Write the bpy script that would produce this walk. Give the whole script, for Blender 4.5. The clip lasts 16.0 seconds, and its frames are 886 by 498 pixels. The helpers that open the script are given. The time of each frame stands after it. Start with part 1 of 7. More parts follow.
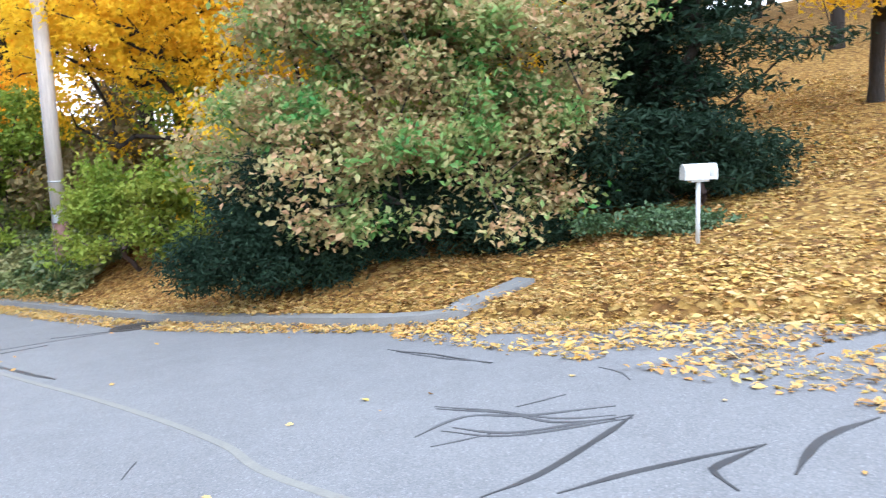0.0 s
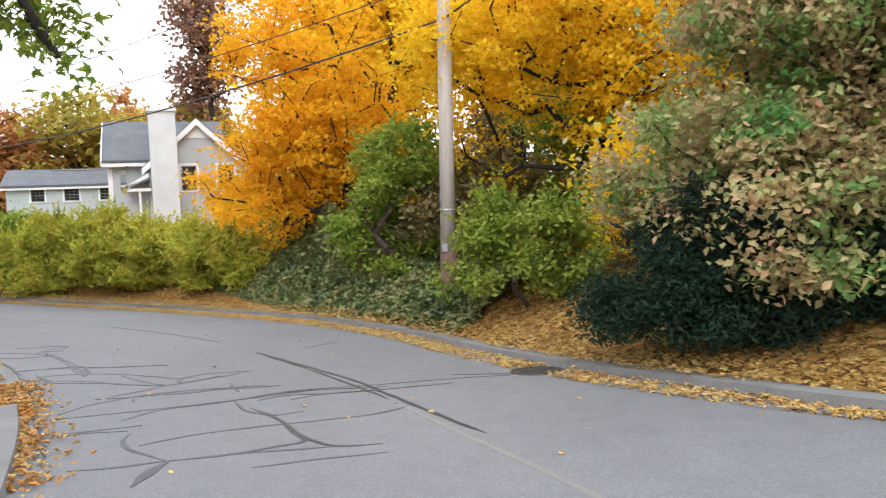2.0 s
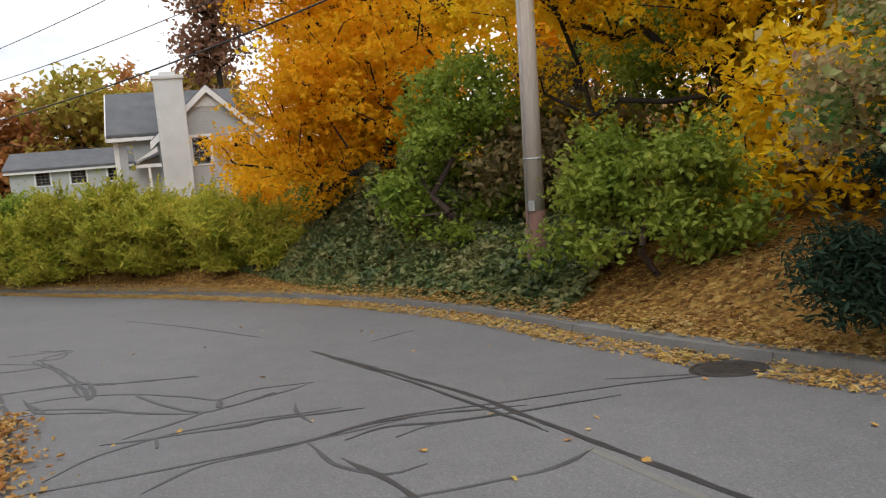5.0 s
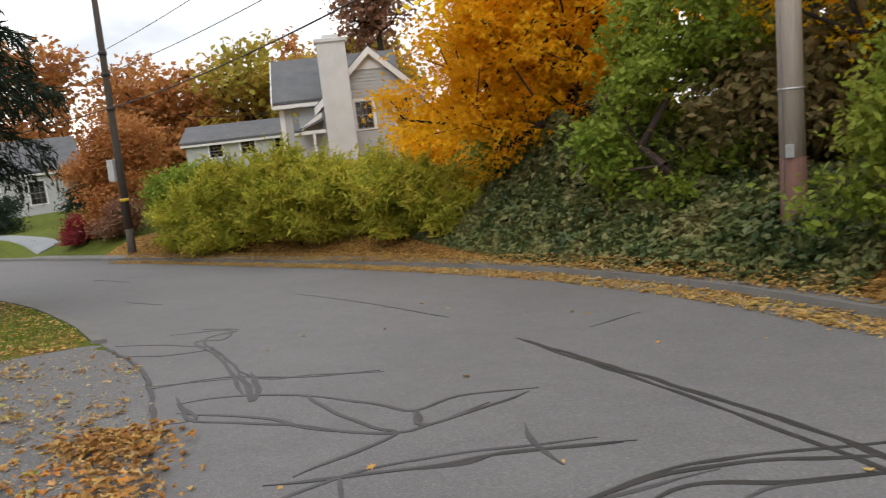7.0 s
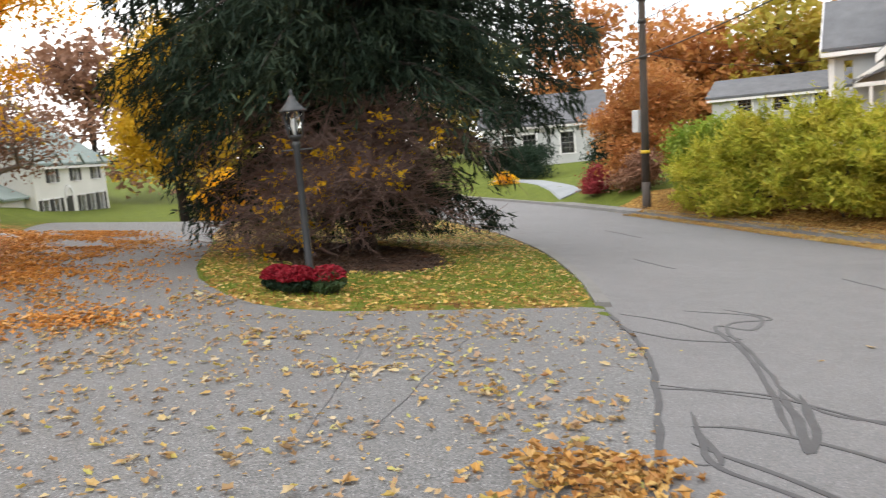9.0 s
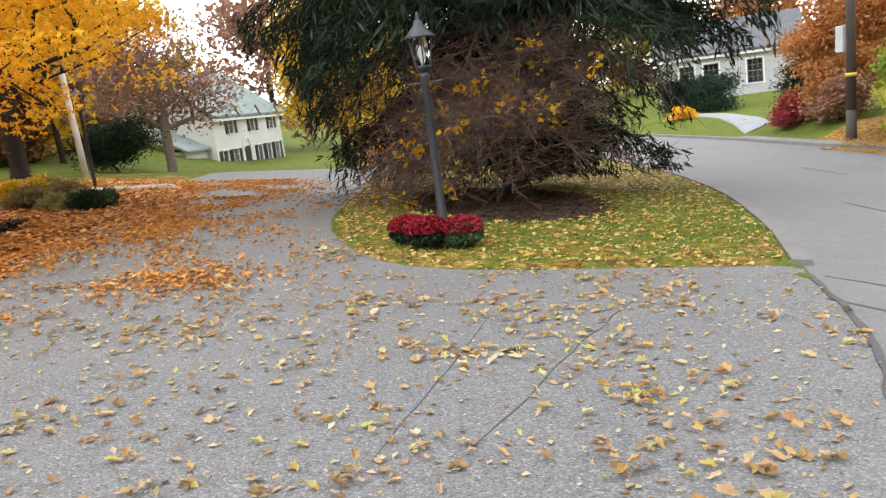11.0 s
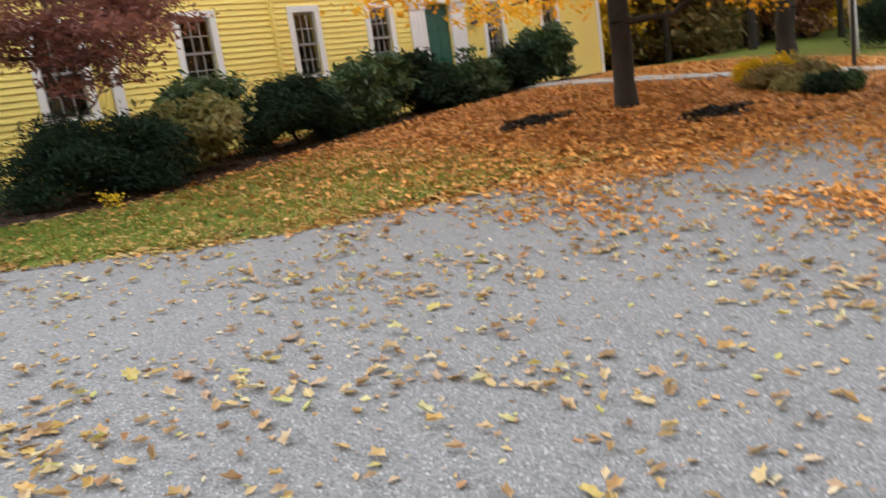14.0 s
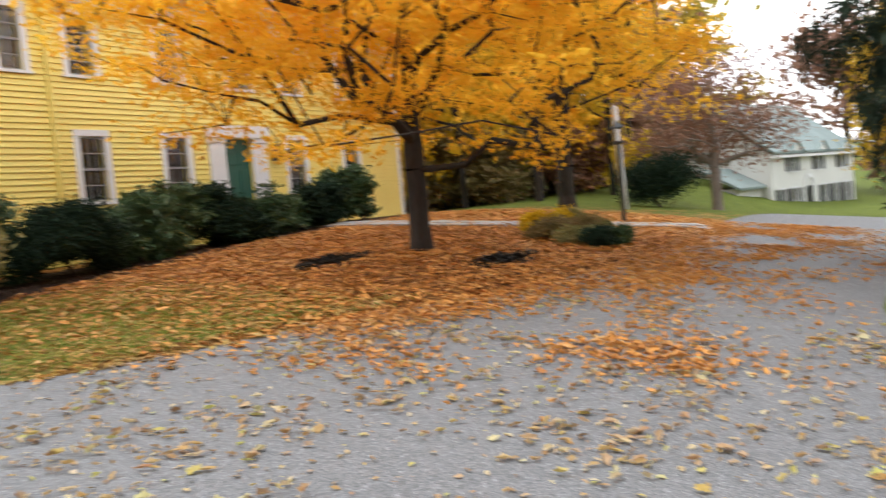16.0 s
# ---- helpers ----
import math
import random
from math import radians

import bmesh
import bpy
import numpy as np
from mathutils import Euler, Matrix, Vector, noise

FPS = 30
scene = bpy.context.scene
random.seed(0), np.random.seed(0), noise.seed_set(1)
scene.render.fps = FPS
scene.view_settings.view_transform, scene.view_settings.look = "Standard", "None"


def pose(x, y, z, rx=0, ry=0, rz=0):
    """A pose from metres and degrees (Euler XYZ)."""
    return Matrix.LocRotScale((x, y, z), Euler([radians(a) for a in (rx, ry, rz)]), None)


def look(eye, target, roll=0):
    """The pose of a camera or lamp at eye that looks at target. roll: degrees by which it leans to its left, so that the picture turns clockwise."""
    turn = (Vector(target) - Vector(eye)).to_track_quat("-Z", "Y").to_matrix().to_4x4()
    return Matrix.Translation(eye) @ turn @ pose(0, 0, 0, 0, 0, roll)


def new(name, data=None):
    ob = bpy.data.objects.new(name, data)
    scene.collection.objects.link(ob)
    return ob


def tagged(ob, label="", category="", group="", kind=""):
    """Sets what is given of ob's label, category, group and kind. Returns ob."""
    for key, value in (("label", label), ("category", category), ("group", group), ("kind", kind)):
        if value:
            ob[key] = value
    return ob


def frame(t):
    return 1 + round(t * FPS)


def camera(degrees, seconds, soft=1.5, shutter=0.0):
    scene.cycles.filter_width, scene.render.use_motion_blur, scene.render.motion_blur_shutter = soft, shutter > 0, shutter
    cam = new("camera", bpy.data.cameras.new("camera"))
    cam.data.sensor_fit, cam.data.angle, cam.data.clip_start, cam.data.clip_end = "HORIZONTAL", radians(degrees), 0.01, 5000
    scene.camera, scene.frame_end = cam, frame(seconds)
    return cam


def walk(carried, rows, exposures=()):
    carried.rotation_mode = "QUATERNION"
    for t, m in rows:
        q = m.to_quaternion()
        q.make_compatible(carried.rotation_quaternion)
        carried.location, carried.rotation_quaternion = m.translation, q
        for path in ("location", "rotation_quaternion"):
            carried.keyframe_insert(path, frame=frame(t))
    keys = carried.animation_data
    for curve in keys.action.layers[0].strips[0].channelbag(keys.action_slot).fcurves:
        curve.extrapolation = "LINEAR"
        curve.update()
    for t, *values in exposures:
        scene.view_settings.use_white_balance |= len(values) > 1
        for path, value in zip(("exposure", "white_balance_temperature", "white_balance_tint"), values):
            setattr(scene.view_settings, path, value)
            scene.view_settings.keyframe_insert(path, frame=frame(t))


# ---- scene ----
cam = camera(58.9, 16.0, soft=1.2, shutter=0.25)
METRES, EYE, TILT, LEAN, TURN = 14.3, 1.5, 0.0, 0.0, 0.0
ROWS = [
    (0.0, 0.0, 0.0, 0.0, -0.36, -8.69, 2.38),
    (0.5, -0.0287, 0.0246, -0.0035, 5.47, -9.13, 0.27),
    (1.0, -0.0606, 0.0524, -0.0052, 14.45, -5.35, 1.94),
    (1.5, -0.0895, 0.0799, -0.0087, 19.08, -4.89, 1.89),
    (2.0, -0.117, 0.1074, -0.013, 23.31, -4.83, 1.92),
    (2.5, -0.1462, 0.133, -0.0173, 24.83, -5.11, 2.66),
    (3.0, -0.1742, 0.1633, -0.0217, 24.83, -6.63, 3.73),
    (3.5, -0.2018, 0.1894, -0.0263, 24.51, -7.6, 3.52),
    (6.0, -0.3456, 0.3397, -0.0452, 24.82, -6.18, 6.51),
    (6.5, -0.3771, 0.3679, -0.0516, 30.18, -6.96, 5.26),
    (7.0, -0.4114, 0.3961, -0.0566, 35.05, -8.34, 6.58),
    (7.5, -0.4437, 0.4236, -0.06, 41.61, -8.51, 8.12),
    (8.0, -0.4791, 0.4452, -0.0654, 49.79, -9.54, 6.75),
    (8.5, -0.5115, 0.4629, -0.069, 59.56, -9.07, 7.27),
    (9.0, -0.5427, 0.4731, -0.0716, 71.63, -7.57, 4.68),
    (11.5, -0.6555, 0.5319, -0.0863, 89.08, -12.17, 6.9),
    (12.0, -0.6783, 0.5447, -0.089, 95.76, -13.52, 5.65),
    (12.5, -0.705, 0.5541, -0.0911, 96.04, -14.6, 6.41),
    (13.0, -0.725, 0.5511, -0.0916, 114.15, -12.14, 8.99),
    (13.5, -0.7457, 0.5386, -0.0931, 120.76, -14.18, 7.54),
    (14.0, -0.7563, 0.5301, -0.0891, 137.57, -11.71, 8.24),
    (14.5, -0.7628, 0.5252, -0.0848, 141.66, -4.73, 4.86),
    (15.0, -0.7653, 0.5235, -0.082, 141.02, 0.58, 3.98),
    (15.5, -0.7654, 0.5216, -0.0828, 138.95, 0.04, 4.04),
    (15.6, -0.767, 0.5222, -0.0835, 138.65, -0.2, 4.1),
    (15.7, -0.7688, 0.5232, -0.0845, 136.75, -0.9, 4.3),
    (15.8, -0.7708, 0.5243, -0.0855, 132.5, -1.8, 4.6),
    (15.9, -0.7729, 0.5254, -0.0865, 127.8, -2.7, 4.9),
    (16.0, -0.7748, 0.5264, -0.0874, 123.56, -3.5, 5.15),
]
EXPOSURES = [(0.0, 0.95, 5450, 9), (1.0, 0.78, 5850, 9), (2.0, 0.45, 6200, 10), (3.5, -0.02, 6450, 10), (6.0, -0.46, 6700, 10), (7.0, -0.36, 6750, 10), (8.0, 0.08, 6750, 10), (9.0, 0.36, 6700, 10), (11.5, 0.58, 6500, 10), (12.5, 0.58, 6450, 10), (14.0, 0.5, 6350, 10), (14.5, 0.66, 6400, 10), (15.0, 0.66, 6350, 10), (15.5, 0.54, 6350, 10), (16.0, 0.5, 6350, 10)]
walk(cam, [(t, pose(0, 0, EYE, TILT, LEAN, TURN) @ pose(METRES * x, METRES * y, METRES * z, 90 + pitch, roll, yaw)) for t, x, y, z, yaw, pitch, roll in ROWS], EXPOSURES)

# ---------------------------------------------------------------- light: an overcast sky and a weak, wide sun
SUN_UP, SUN_TURN = 50.0, 150.0
world = bpy.data.worlds.new("overcast")
scene.world = world
world.use_nodes = True
wt = world.node_tree
wt.nodes.clear()
wout = wt.nodes.new("ShaderNodeOutputWorld")
wbg = wt.nodes.new("ShaderNodeBackground")
sky = wt.nodes.new("ShaderNodeTexSky")
sky.sky_type, sky.sun_disc = "NISHITA", False
sky.sun_elevation, sky.sun_rotation = radians(SUN_UP), radians(SUN_TURN)
wco = wt.nodes.new("ShaderNodeTexCoord")
wmap = wt.nodes.new("ShaderNodeMapping")
wmap.inputs["Scale"].default_value = (1.0, 1.0, 2.6)
clouds = wt.nodes.new("ShaderNodeTexNoise")
clouds.inputs["Scale"].default_value, clouds.inputs["Detail"].default_value, clouds.inputs["Roughness"].default_value = 2.2, 6, 0.55
cramp = wt.nodes.new("ShaderNodeValToRGB")
cramp.color_ramp.elements[0].position, cramp.color_ramp.elements[0].color = 0.36, (7.6, 8.1, 8.9, 1)
cramp.color_ramp.elements[1].position, cramp.color_ramp.elements[1].color = 0.64, (16.4, 16.2, 16.0, 1)
wmix = wt.nodes.new("ShaderNodeMix")
wmix.data_type = "RGBA"
wmix.inputs["Factor"].default_value = 0.9
wt.links.new(wco.outputs["Generated"], wmap.inputs["Vector"])
wt.links.new(wmap.outputs["Vector"], clouds.inputs["Vector"])
wt.links.new(clouds.outputs["Fac"], cramp.inputs["Fac"])
wt.links.new(sky.outputs["Color"], wmix.inputs[6])
wt.links.new(cramp.outputs["Color"], wmix.inputs[7])
wt.links.new(wmix.outputs[2], wbg.inputs["Color"])
wbg.inputs["Strength"].default_value = 0.15
wt.links.new(wbg.outputs["Background"], wout.inputs["Surface"])
sun = new("sun", bpy.data.lights.new("sun", "SUN"))
sun.data.energy, sun.data.angle, sun.data.color = 1.5, radians(50), (1.0, 0.97, 0.92)
sun.matrix_world = look((0, 0, 30), (math.sin(radians(SUN_TURN)) * -10, math.cos(radians(SUN_TURN)) * -10, 30 - 10 * math.tan(radians(SUN_UP))))


# ---------------------------------------------------------------- materials
def nodes_of(name):
    m = bpy.data.materials.new(name)
    m.use_nodes = True
    nt = m.node_tree
    return m, nt, nt.nodes["Principled BSDF"]


def node(nt, kind, **inputs):
    n = nt.nodes.new(kind)
    for k, v in inputs.items():
        n.inputs[k].default_value = v
    return n


def ramp(nt, fac, stops, constant=False):
    r = nt.nodes.new("ShaderNodeValToRGB")
    e = r.color_ramp.elements
    while len(e) < len(stops):
        e.new(0.5)
    for el, (p, c) in zip(e, stops):
        el.position, el.color = p, (*c, 1)
    if constant:
        r.color_ramp.interpolation = "CONSTANT"
    nt.links.new(fac, r.inputs["Fac"])
    return r.outputs["Color"]


def mixed(nt, fac, a, b, kind="MIX"):
    n = nt.nodes.new("ShaderNodeMix")
    n.data_type, n.blend_type = "RGBA", kind
    for slot, v in ((0, fac), (6, a), (7, b)):
        if hasattr(v, "links"):
            nt.links.new(v, n.inputs[slot])
        elif slot == 0:
            n.inputs[0].default_value = v
        else:
            n.inputs[slot].default_value = (*v, 1)
    return n.outputs[2]


def noise_of(nt, vec, scale, detail=4, rough=0.6):
    n = node(nt, "ShaderNodeTexNoise", Scale=scale, Detail=detail, Roughness=rough)
    nt.links.new(vec, n.inputs["Vector"])
    return n.outputs["Fac"]


def bumped(nt, bsdf, height, strength, distance):
    b = node(nt, "ShaderNodeBump", Strength=strength, Distance=distance)
    nt.links.new(height, b.inputs["Height"])
    nt.links.new(b.outputs["Normal"], bsdf.inputs["Normal"])


def place(nt):
    return nt.nodes.new("ShaderNodeNewGeometry").outputs["Position"]


def surface(name, dark, light, scale, rough=0.7, bump=0.3, depth=0.005, metal=0.0, fine=60.0, stretch=None):
    """A plain surface with stains at one scale and grain at another."""
    m, nt, b = nodes_of(name)
    co = nt.nodes.new("ShaderNodeTexCoord").outputs["Object"]
    if stretch:
        mp = nt.nodes.new("ShaderNodeMapping")
        mp.inputs["Scale"].default_value = stretch
        nt.links.new(co, mp.inputs["Vector"])
        co = mp.outputs["Vector"]
    big, small = noise_of(nt, co, scale), noise_of(nt, co, fine, 3)
    col = ramp(nt, big, [(0.3, dark), (0.7, light)])
    col = mixed(nt, 0.35, col, ramp(nt, small, [(0.3, tuple(c * 0.7 for c in dark)), (0.7, tuple(min(1, c * 1.15) for c in light))]))
    info = nt.nodes.new("ShaderNodeObjectInfo").outputs["Random"]
    col = mixed(nt, 0.1, col, mixed(nt, info, tuple(c * 0.86 for c in light), tuple(min(1, c * 1.1) for c in light)), "SOFT_LIGHT")
    nt.links.new(col, b.inputs["Base Color"])
    b.inputs["Roughness"].default_value, b.inputs["Metallic"].default_value = rough, metal
    bumped(nt, b, small, bump, depth)
    return m


def leafy(name, colours, patch=0.9, rough=0.55, through_light=0.35, patch_mix=0.55, gloss=0.3):
    """Leaves: each its own tone, with drifts of tone through the crown."""
    m, nt, b = nodes_of(name)
    geo = nt.nodes.new("ShaderNodeNewGeometry")
    n = len(colours)
    stops = [(i / max(1, n - 1), c) for i, c in enumerate(colours)]
    own = ramp(nt, geo.outputs["Random Per Island"], stops)
    drift = noise_of(nt, geo.outputs["Position"], patch, 3)
    spread = node(nt, "ShaderNodeMapRange", **{"From Min": 0.3, "From Max": 0.7})
    nt.links.new(drift, spread.inputs["Value"])
    col = mixed(nt, patch_mix, own, ramp(nt, spread.outputs["Result"], stops))
    nt.links.new(col, b.inputs["Base Color"])
    b.inputs["Roughness"].default_value = rough
    b.inputs["Specular IOR Level"].default_value = gloss
    tr = nt.nodes.new("ShaderNodeBsdfTranslucent")
    nt.links.new(col, tr.inputs["Color"])
    mx = nt.nodes.new("ShaderNodeMixShader")
    mx.inputs[0].default_value = through_light
    nt.links.new(b.outputs[0], mx.inputs[1])
    nt.links.new(tr.outputs[0], mx.inputs[2])
    nt.links.new(mx.outputs[0], nt.nodes["Material Output"].inputs["Surface"])
    return m


def asphalt(name, dark, light, patches, grain):
    m, nt, b = nodes_of(name)
    p = place(nt)
    big = noise_of(nt, p, 0.35, 5)
    mid = noise_of(nt, p, 3.0, 4)
    grit = node(nt, "ShaderNodeTexVoronoi", Scale=95.0)
    nt.links.new(p, grit.inputs["Vector"])
    fine = noise_of(nt, p, 60, 3, 0.7)
    col = ramp(nt, big, [(0.3, dark), (0.68, light)])
    col = mixed(nt, patches, col, ramp(nt, mid, [(0.35, tuple(c * 0.72 for c in dark)), (0.65, light)]))
    speck = ramp(nt, grit.outputs["Color"], [(0.0, tuple(c * 0.35 for c in dark)), (0.4, dark), (0.75, light), (1.0, tuple(c * 2.0 for c in light))])
    col = mixed(nt, grain, col, speck)
    nt.links.new(col, b.inputs["Base Color"])
    b.inputs["Roughness"].default_value = 0.72
    b.inputs["Specular IOR Level"].default_value = 0.35
    bumped(nt, b, fine, 0.55, 0.006)
    return m


def earth():
    """Ground: grass, fallen leaves or mulch, by the cover, tone and mulch layers of the mesh."""
    m, nt, b = nodes_of("ground_cover")
    p = place(nt)

    def layer(name):
        a = nt.nodes.new("ShaderNodeAttribute")
        a.attribute_name = name
        return a.outputs["Fac"]

    blade = noise_of(nt, p, 45, 3, 0.7)
    grass = ramp(nt, noise_of(nt, p, 1.6, 4), [(0.3, (0.05, 0.08, 0.01)), (0.7, (0.14, 0.17, 0.025))])
    grass = mixed(nt, 0.5, grass, ramp(nt, blade, [(0.3, (0.025, 0.045, 0.006)), (0.7, (0.2, 0.23, 0.045))]))
    warp = nt.nodes.new("ShaderNodeTexNoise")
    warp.inputs["Scale"].default_value = 9.0
    nt.links.new(p, warp.inputs["Vector"])
    bent = nt.nodes.new("ShaderNodeVectorMath")
    bent.operation = "MULTIPLY_ADD"
    nt.links.new(warp.outputs["Color"], bent.inputs[0])
    bent.inputs[1].default_value = (0.12, 0.12, 0.0)
    nt.links.new(p, bent.inputs[2])
    cell = node(nt, "ShaderNodeTexVoronoi", Scale=11.0)
    nt.links.new(bent.outputs[0], cell.inputs["Vector"])
    own = nt.nodes.new("ShaderNodeSeparateColor")
    nt.links.new(cell.outputs["Color"], own.inputs["Color"])
    gold = ramp(nt, own.outputs[0], [(0.0, (0.10, 0.055, 0.02)), (0.3, (0.26, 0.15, 0.04)), (0.65, (0.42, 0.27, 0.07)), (1.0, (0.55, 0.40, 0.14))])
    rust = ramp(nt, own.outputs[1], [(0.0, (0.09, 0.035, 0.012)), (0.3, (0.25, 0.10, 0.025)), (0.7, (0.40, 0.17, 0.04)), (1.0, (0.55, 0.28, 0.08))])
    leaves = mixed(nt, layer("tone"), gold, rust)
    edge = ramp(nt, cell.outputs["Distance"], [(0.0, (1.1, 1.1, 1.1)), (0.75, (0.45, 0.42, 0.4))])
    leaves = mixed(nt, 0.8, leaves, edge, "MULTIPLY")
    cover = nt.nodes.new("ShaderNodeMath")
    cover.operation = "ADD"
    nt.links.new(layer("cover"), cover.inputs[0])
    patch = node(nt, "ShaderNodeMapRange", **{"From Min": 0.25, "From Max": 0.75, "To Min": -0.35, "To Max": 0.35})
    nt.links.new(noise_of(nt, p, 2.3, 5, 0.65), patch.inputs["Value"])
    nt.links.new(patch.outputs["Result"], cover.inputs[1])
    thick = node(nt, "ShaderNodeMapRange", **{"From Min": 0.45, "From Max": 0.6})
    nt.links.new(cover.outputs[0], thick.inputs["Value"])
    col = mixed(nt, thick.outputs["Result"], grass, leaves)
    bark = ramp(nt, noise_of(nt, p, 26, 4, 0.7), [(0.35, (0.018, 0.011, 0.008)), (0.65, (0.075, 0.043, 0.03))])
    m2 = node(nt, "ShaderNodeMapRange", **{"From Min": 0.42, "From Max": 0.58})
    mm = nt.nodes.new("ShaderNodeMath")
    mm.operation = "MULTIPLY_ADD"
    nt.links.new(patch.outputs["Result"], mm.inputs[0])
    mm.inputs[1].default_value = 0.5
    nt.links.new(layer("mulch"), mm.inputs[2])
    nt.links.new(mm.outputs[0], m2.inputs["Value"])
    col = mixed(nt, m2.outputs["Result"], col, bark)
    nt.links.new(col, b.inputs["Base Color"])
    b.inputs["Roughness"].default_value = 0.9
    b.inputs["Specular IOR Level"].default_value = 0.15
    rel = nt.nodes.new("ShaderNodeMath")
    rel.operation = "ADD"
    nt.links.new(blade, rel.inputs[0])
    nt.links.new(cell.outputs["Distance"], rel.inputs[1])
    bumped(nt, b, rel.outputs[0], 0.8, 0.03)
    return m


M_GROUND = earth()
M_ROAD = asphalt("road_asphalt", (0.135, 0.135, 0.142), (0.185, 0.185, 0.192), 0.3, 0.42)
M_DRIVE = asphalt("driveway_asphalt", (0.128, 0.13, 0.134), (0.19, 0.192, 0.197), 0.5, 0.8)
M_TAR = surface("crack_tar", (0.028, 0.028, 0.032), (0.05, 0.05, 0.055), 3.0, rough=0.5, bump=0.2, depth=0.002)
M_TAR_OLD = surface("worn_tar", (0.045, 0.045, 0.05), (0.085, 0.085, 0.092), 4.0, rough=0.65, bump=0.2, depth=0.002)
M_LINE = surface("faded_road_paint", (0.16, 0.158, 0.15), (0.205, 0.2, 0.178), 6.0, rough=0.7)
M_KERB = surface("kerb_concrete", (0.13, 0.13, 0.13), (0.22, 0.217, 0.212), 1.5, rough=0.85, bump=0.5, depth=0.006)
M_IRON = surface("cast_iron", (0.02, 0.017, 0.015), (0.055, 0.045, 0.04), 8.0, rough=0.75)
M_BARK = surface("dark_bark", (0.013, 0.01, 0.008), (0.042, 0.032, 0.026), 6.0, rough=0.95, bump=1.0, depth=0.03, fine=26, stretch=(1, 1, 0.25))
M_TWIG = surface("purple_brown_twigs", (0.04, 0.026, 0.022), (0.095, 0.06, 0.05), 5.0, rough=0.9)
M_DEADTWIG = surface("dead_purple_twigs", (0.08, 0.05, 0.045), (0.19, 0.125, 0.105), 5.0, rough=0.9)
M_GREYTWIG = surface("pale_grey_twigs", (0.16, 0.13, 0.11), (0.28, 0.23, 0.2), 5.0, rough=0.9)
M_POLE = surface("weathered_pole_wood", (0.42, 0.355, 0.315), (0.6, 0.535, 0.485), 2.0, rough=0.9, bump=0.8, depth=0.012, fine=45, stretch=(1, 1, 0.06))
M_POLE_FOOT = surface("creosote_pole_wood", (0.10, 0.05, 0.042), (0.2, 0.11, 0.09), 2.0, rough=0.9, bump=0.8, depth=0.012, fine=45, stretch=(1, 1, 0.06))
M_POLE_DARK = surface("dark_pole_wood", (0.05, 0.04, 0.035), (0.1, 0.085, 0.075), 2.0, rough=0.9, bump=0.8, depth=0.012, fine=45, stretch=(1, 1, 0.06))
M_WIRE = surface("black_cable", (0.012, 0.012, 0.013), (0.025, 0.025, 0.027), 5.0, rough=0.6)
M_YELLOW = surface("yellow_painted_clapboard", (0.76, 0.6, 0.15), (0.86, 0.71, 0.22), 0.7, rough=0.6, bump=0.25, depth=0.003, fine=70)
M_WHITE = surface("white_trim_paint", (0.66, 0.67, 0.68), (0.8, 0.8, 0.8), 1.2, rough=0.55, bump=0.15, depth=0.002)
M_OFFWHITE = surface("off_white_wall_paint", (0.58, 0.58, 0.55), (0.7, 0.7, 0.67), 0.5, rough=0.7, bump=0.2, depth=0.004)
M_GREYSIDE = surface("grey_clapboard_paint", (0.36, 0.375, 0.385), (0.47, 0.485, 0.49), 0.5, rough=0.7, bump=0.2, depth=0.003)
M_SHINGLE = surface("grey_asphalt_shingle", (0.2, 0.21, 0.22), (0.36, 0.37, 0.385), 2.0, rough=0.9, bump=0.5, depth=0.006)
M_SLATE = surface("slate_roof", (0.075, 0.08, 0.09), (0.14, 0.145, 0.16), 1.5, rough=0.75, bump=0.5, depth=0.006)
M_GREENROOF = surface("grey_green_roof", (0.16, 0.2, 0.19), (0.25, 0.3, 0.29), 0.6, rough=0.85, bump=0.4, depth=0.006)
M_GREENDOOR = surface("dark_green_door_paint", (0.008, 0.07, 0.045), (0.014, 0.1, 0.065), 1.5, rough=0.4, bump=0.1, depth=0.001)
M_SHUTTER = surface("black_shutter_paint", (0.015, 0.017, 0.018), (0.03, 0.032, 0.034), 2.0, rough=0.5)
M_SASH = surface("grey_sash_paint", (0.2, 0.205, 0.21), (0.32, 0.32, 0.325), 2.0, rough=0.5)
# darkness of unlit rooms behind panes, put into the colour
M_DARK = surface("room_gloom_paint", (0.018, 0.018, 0.02), (0.05, 0.05, 0.052), 0.8, rough=0.9)
M_CURTAIN = surface("pale_curtain", (0.35, 0.36, 0.37), (0.5, 0.5, 0.5), 1.0, rough=0.9)
M_LAMPBLACK = surface("slate_grey_post_paint", (0.02, 0.024, 0.028), (0.042, 0.048, 0.055), 4.0, rough=0.5, bump=0.2, depth=0.002)
M_POT = surface("black_plastic_pot", (0.02, 0.02, 0.02), (0.04, 0.04, 0.04), 4.0, rough=0.5)
M_STONE = surface("flagstone", (0.24, 0.24, 0.23), (0.38, 0.375, 0.36), 2.5, rough=0.85, bump=0.5, depth=0.006)
M_MAILBOX = surface("white_mailbox_enamel", (0.42, 0.43, 0.44), (0.58, 0.59, 0.59), 3.0, rough=0.4, bump=0.1, depth=0.001)
M_GUTTER = surface("white_gutter_enamel", (0.5, 0.47, 0.44), (0.68, 0.65, 0.62), 1.0, rough=0.45)
M_CHIMNEY = surface("white_chimney_stucco", (0.5, 0.52, 0.53), (0.68, 0.69, 0.7), 0.9, rough=0.85, bump=0.5, depth=0.01)
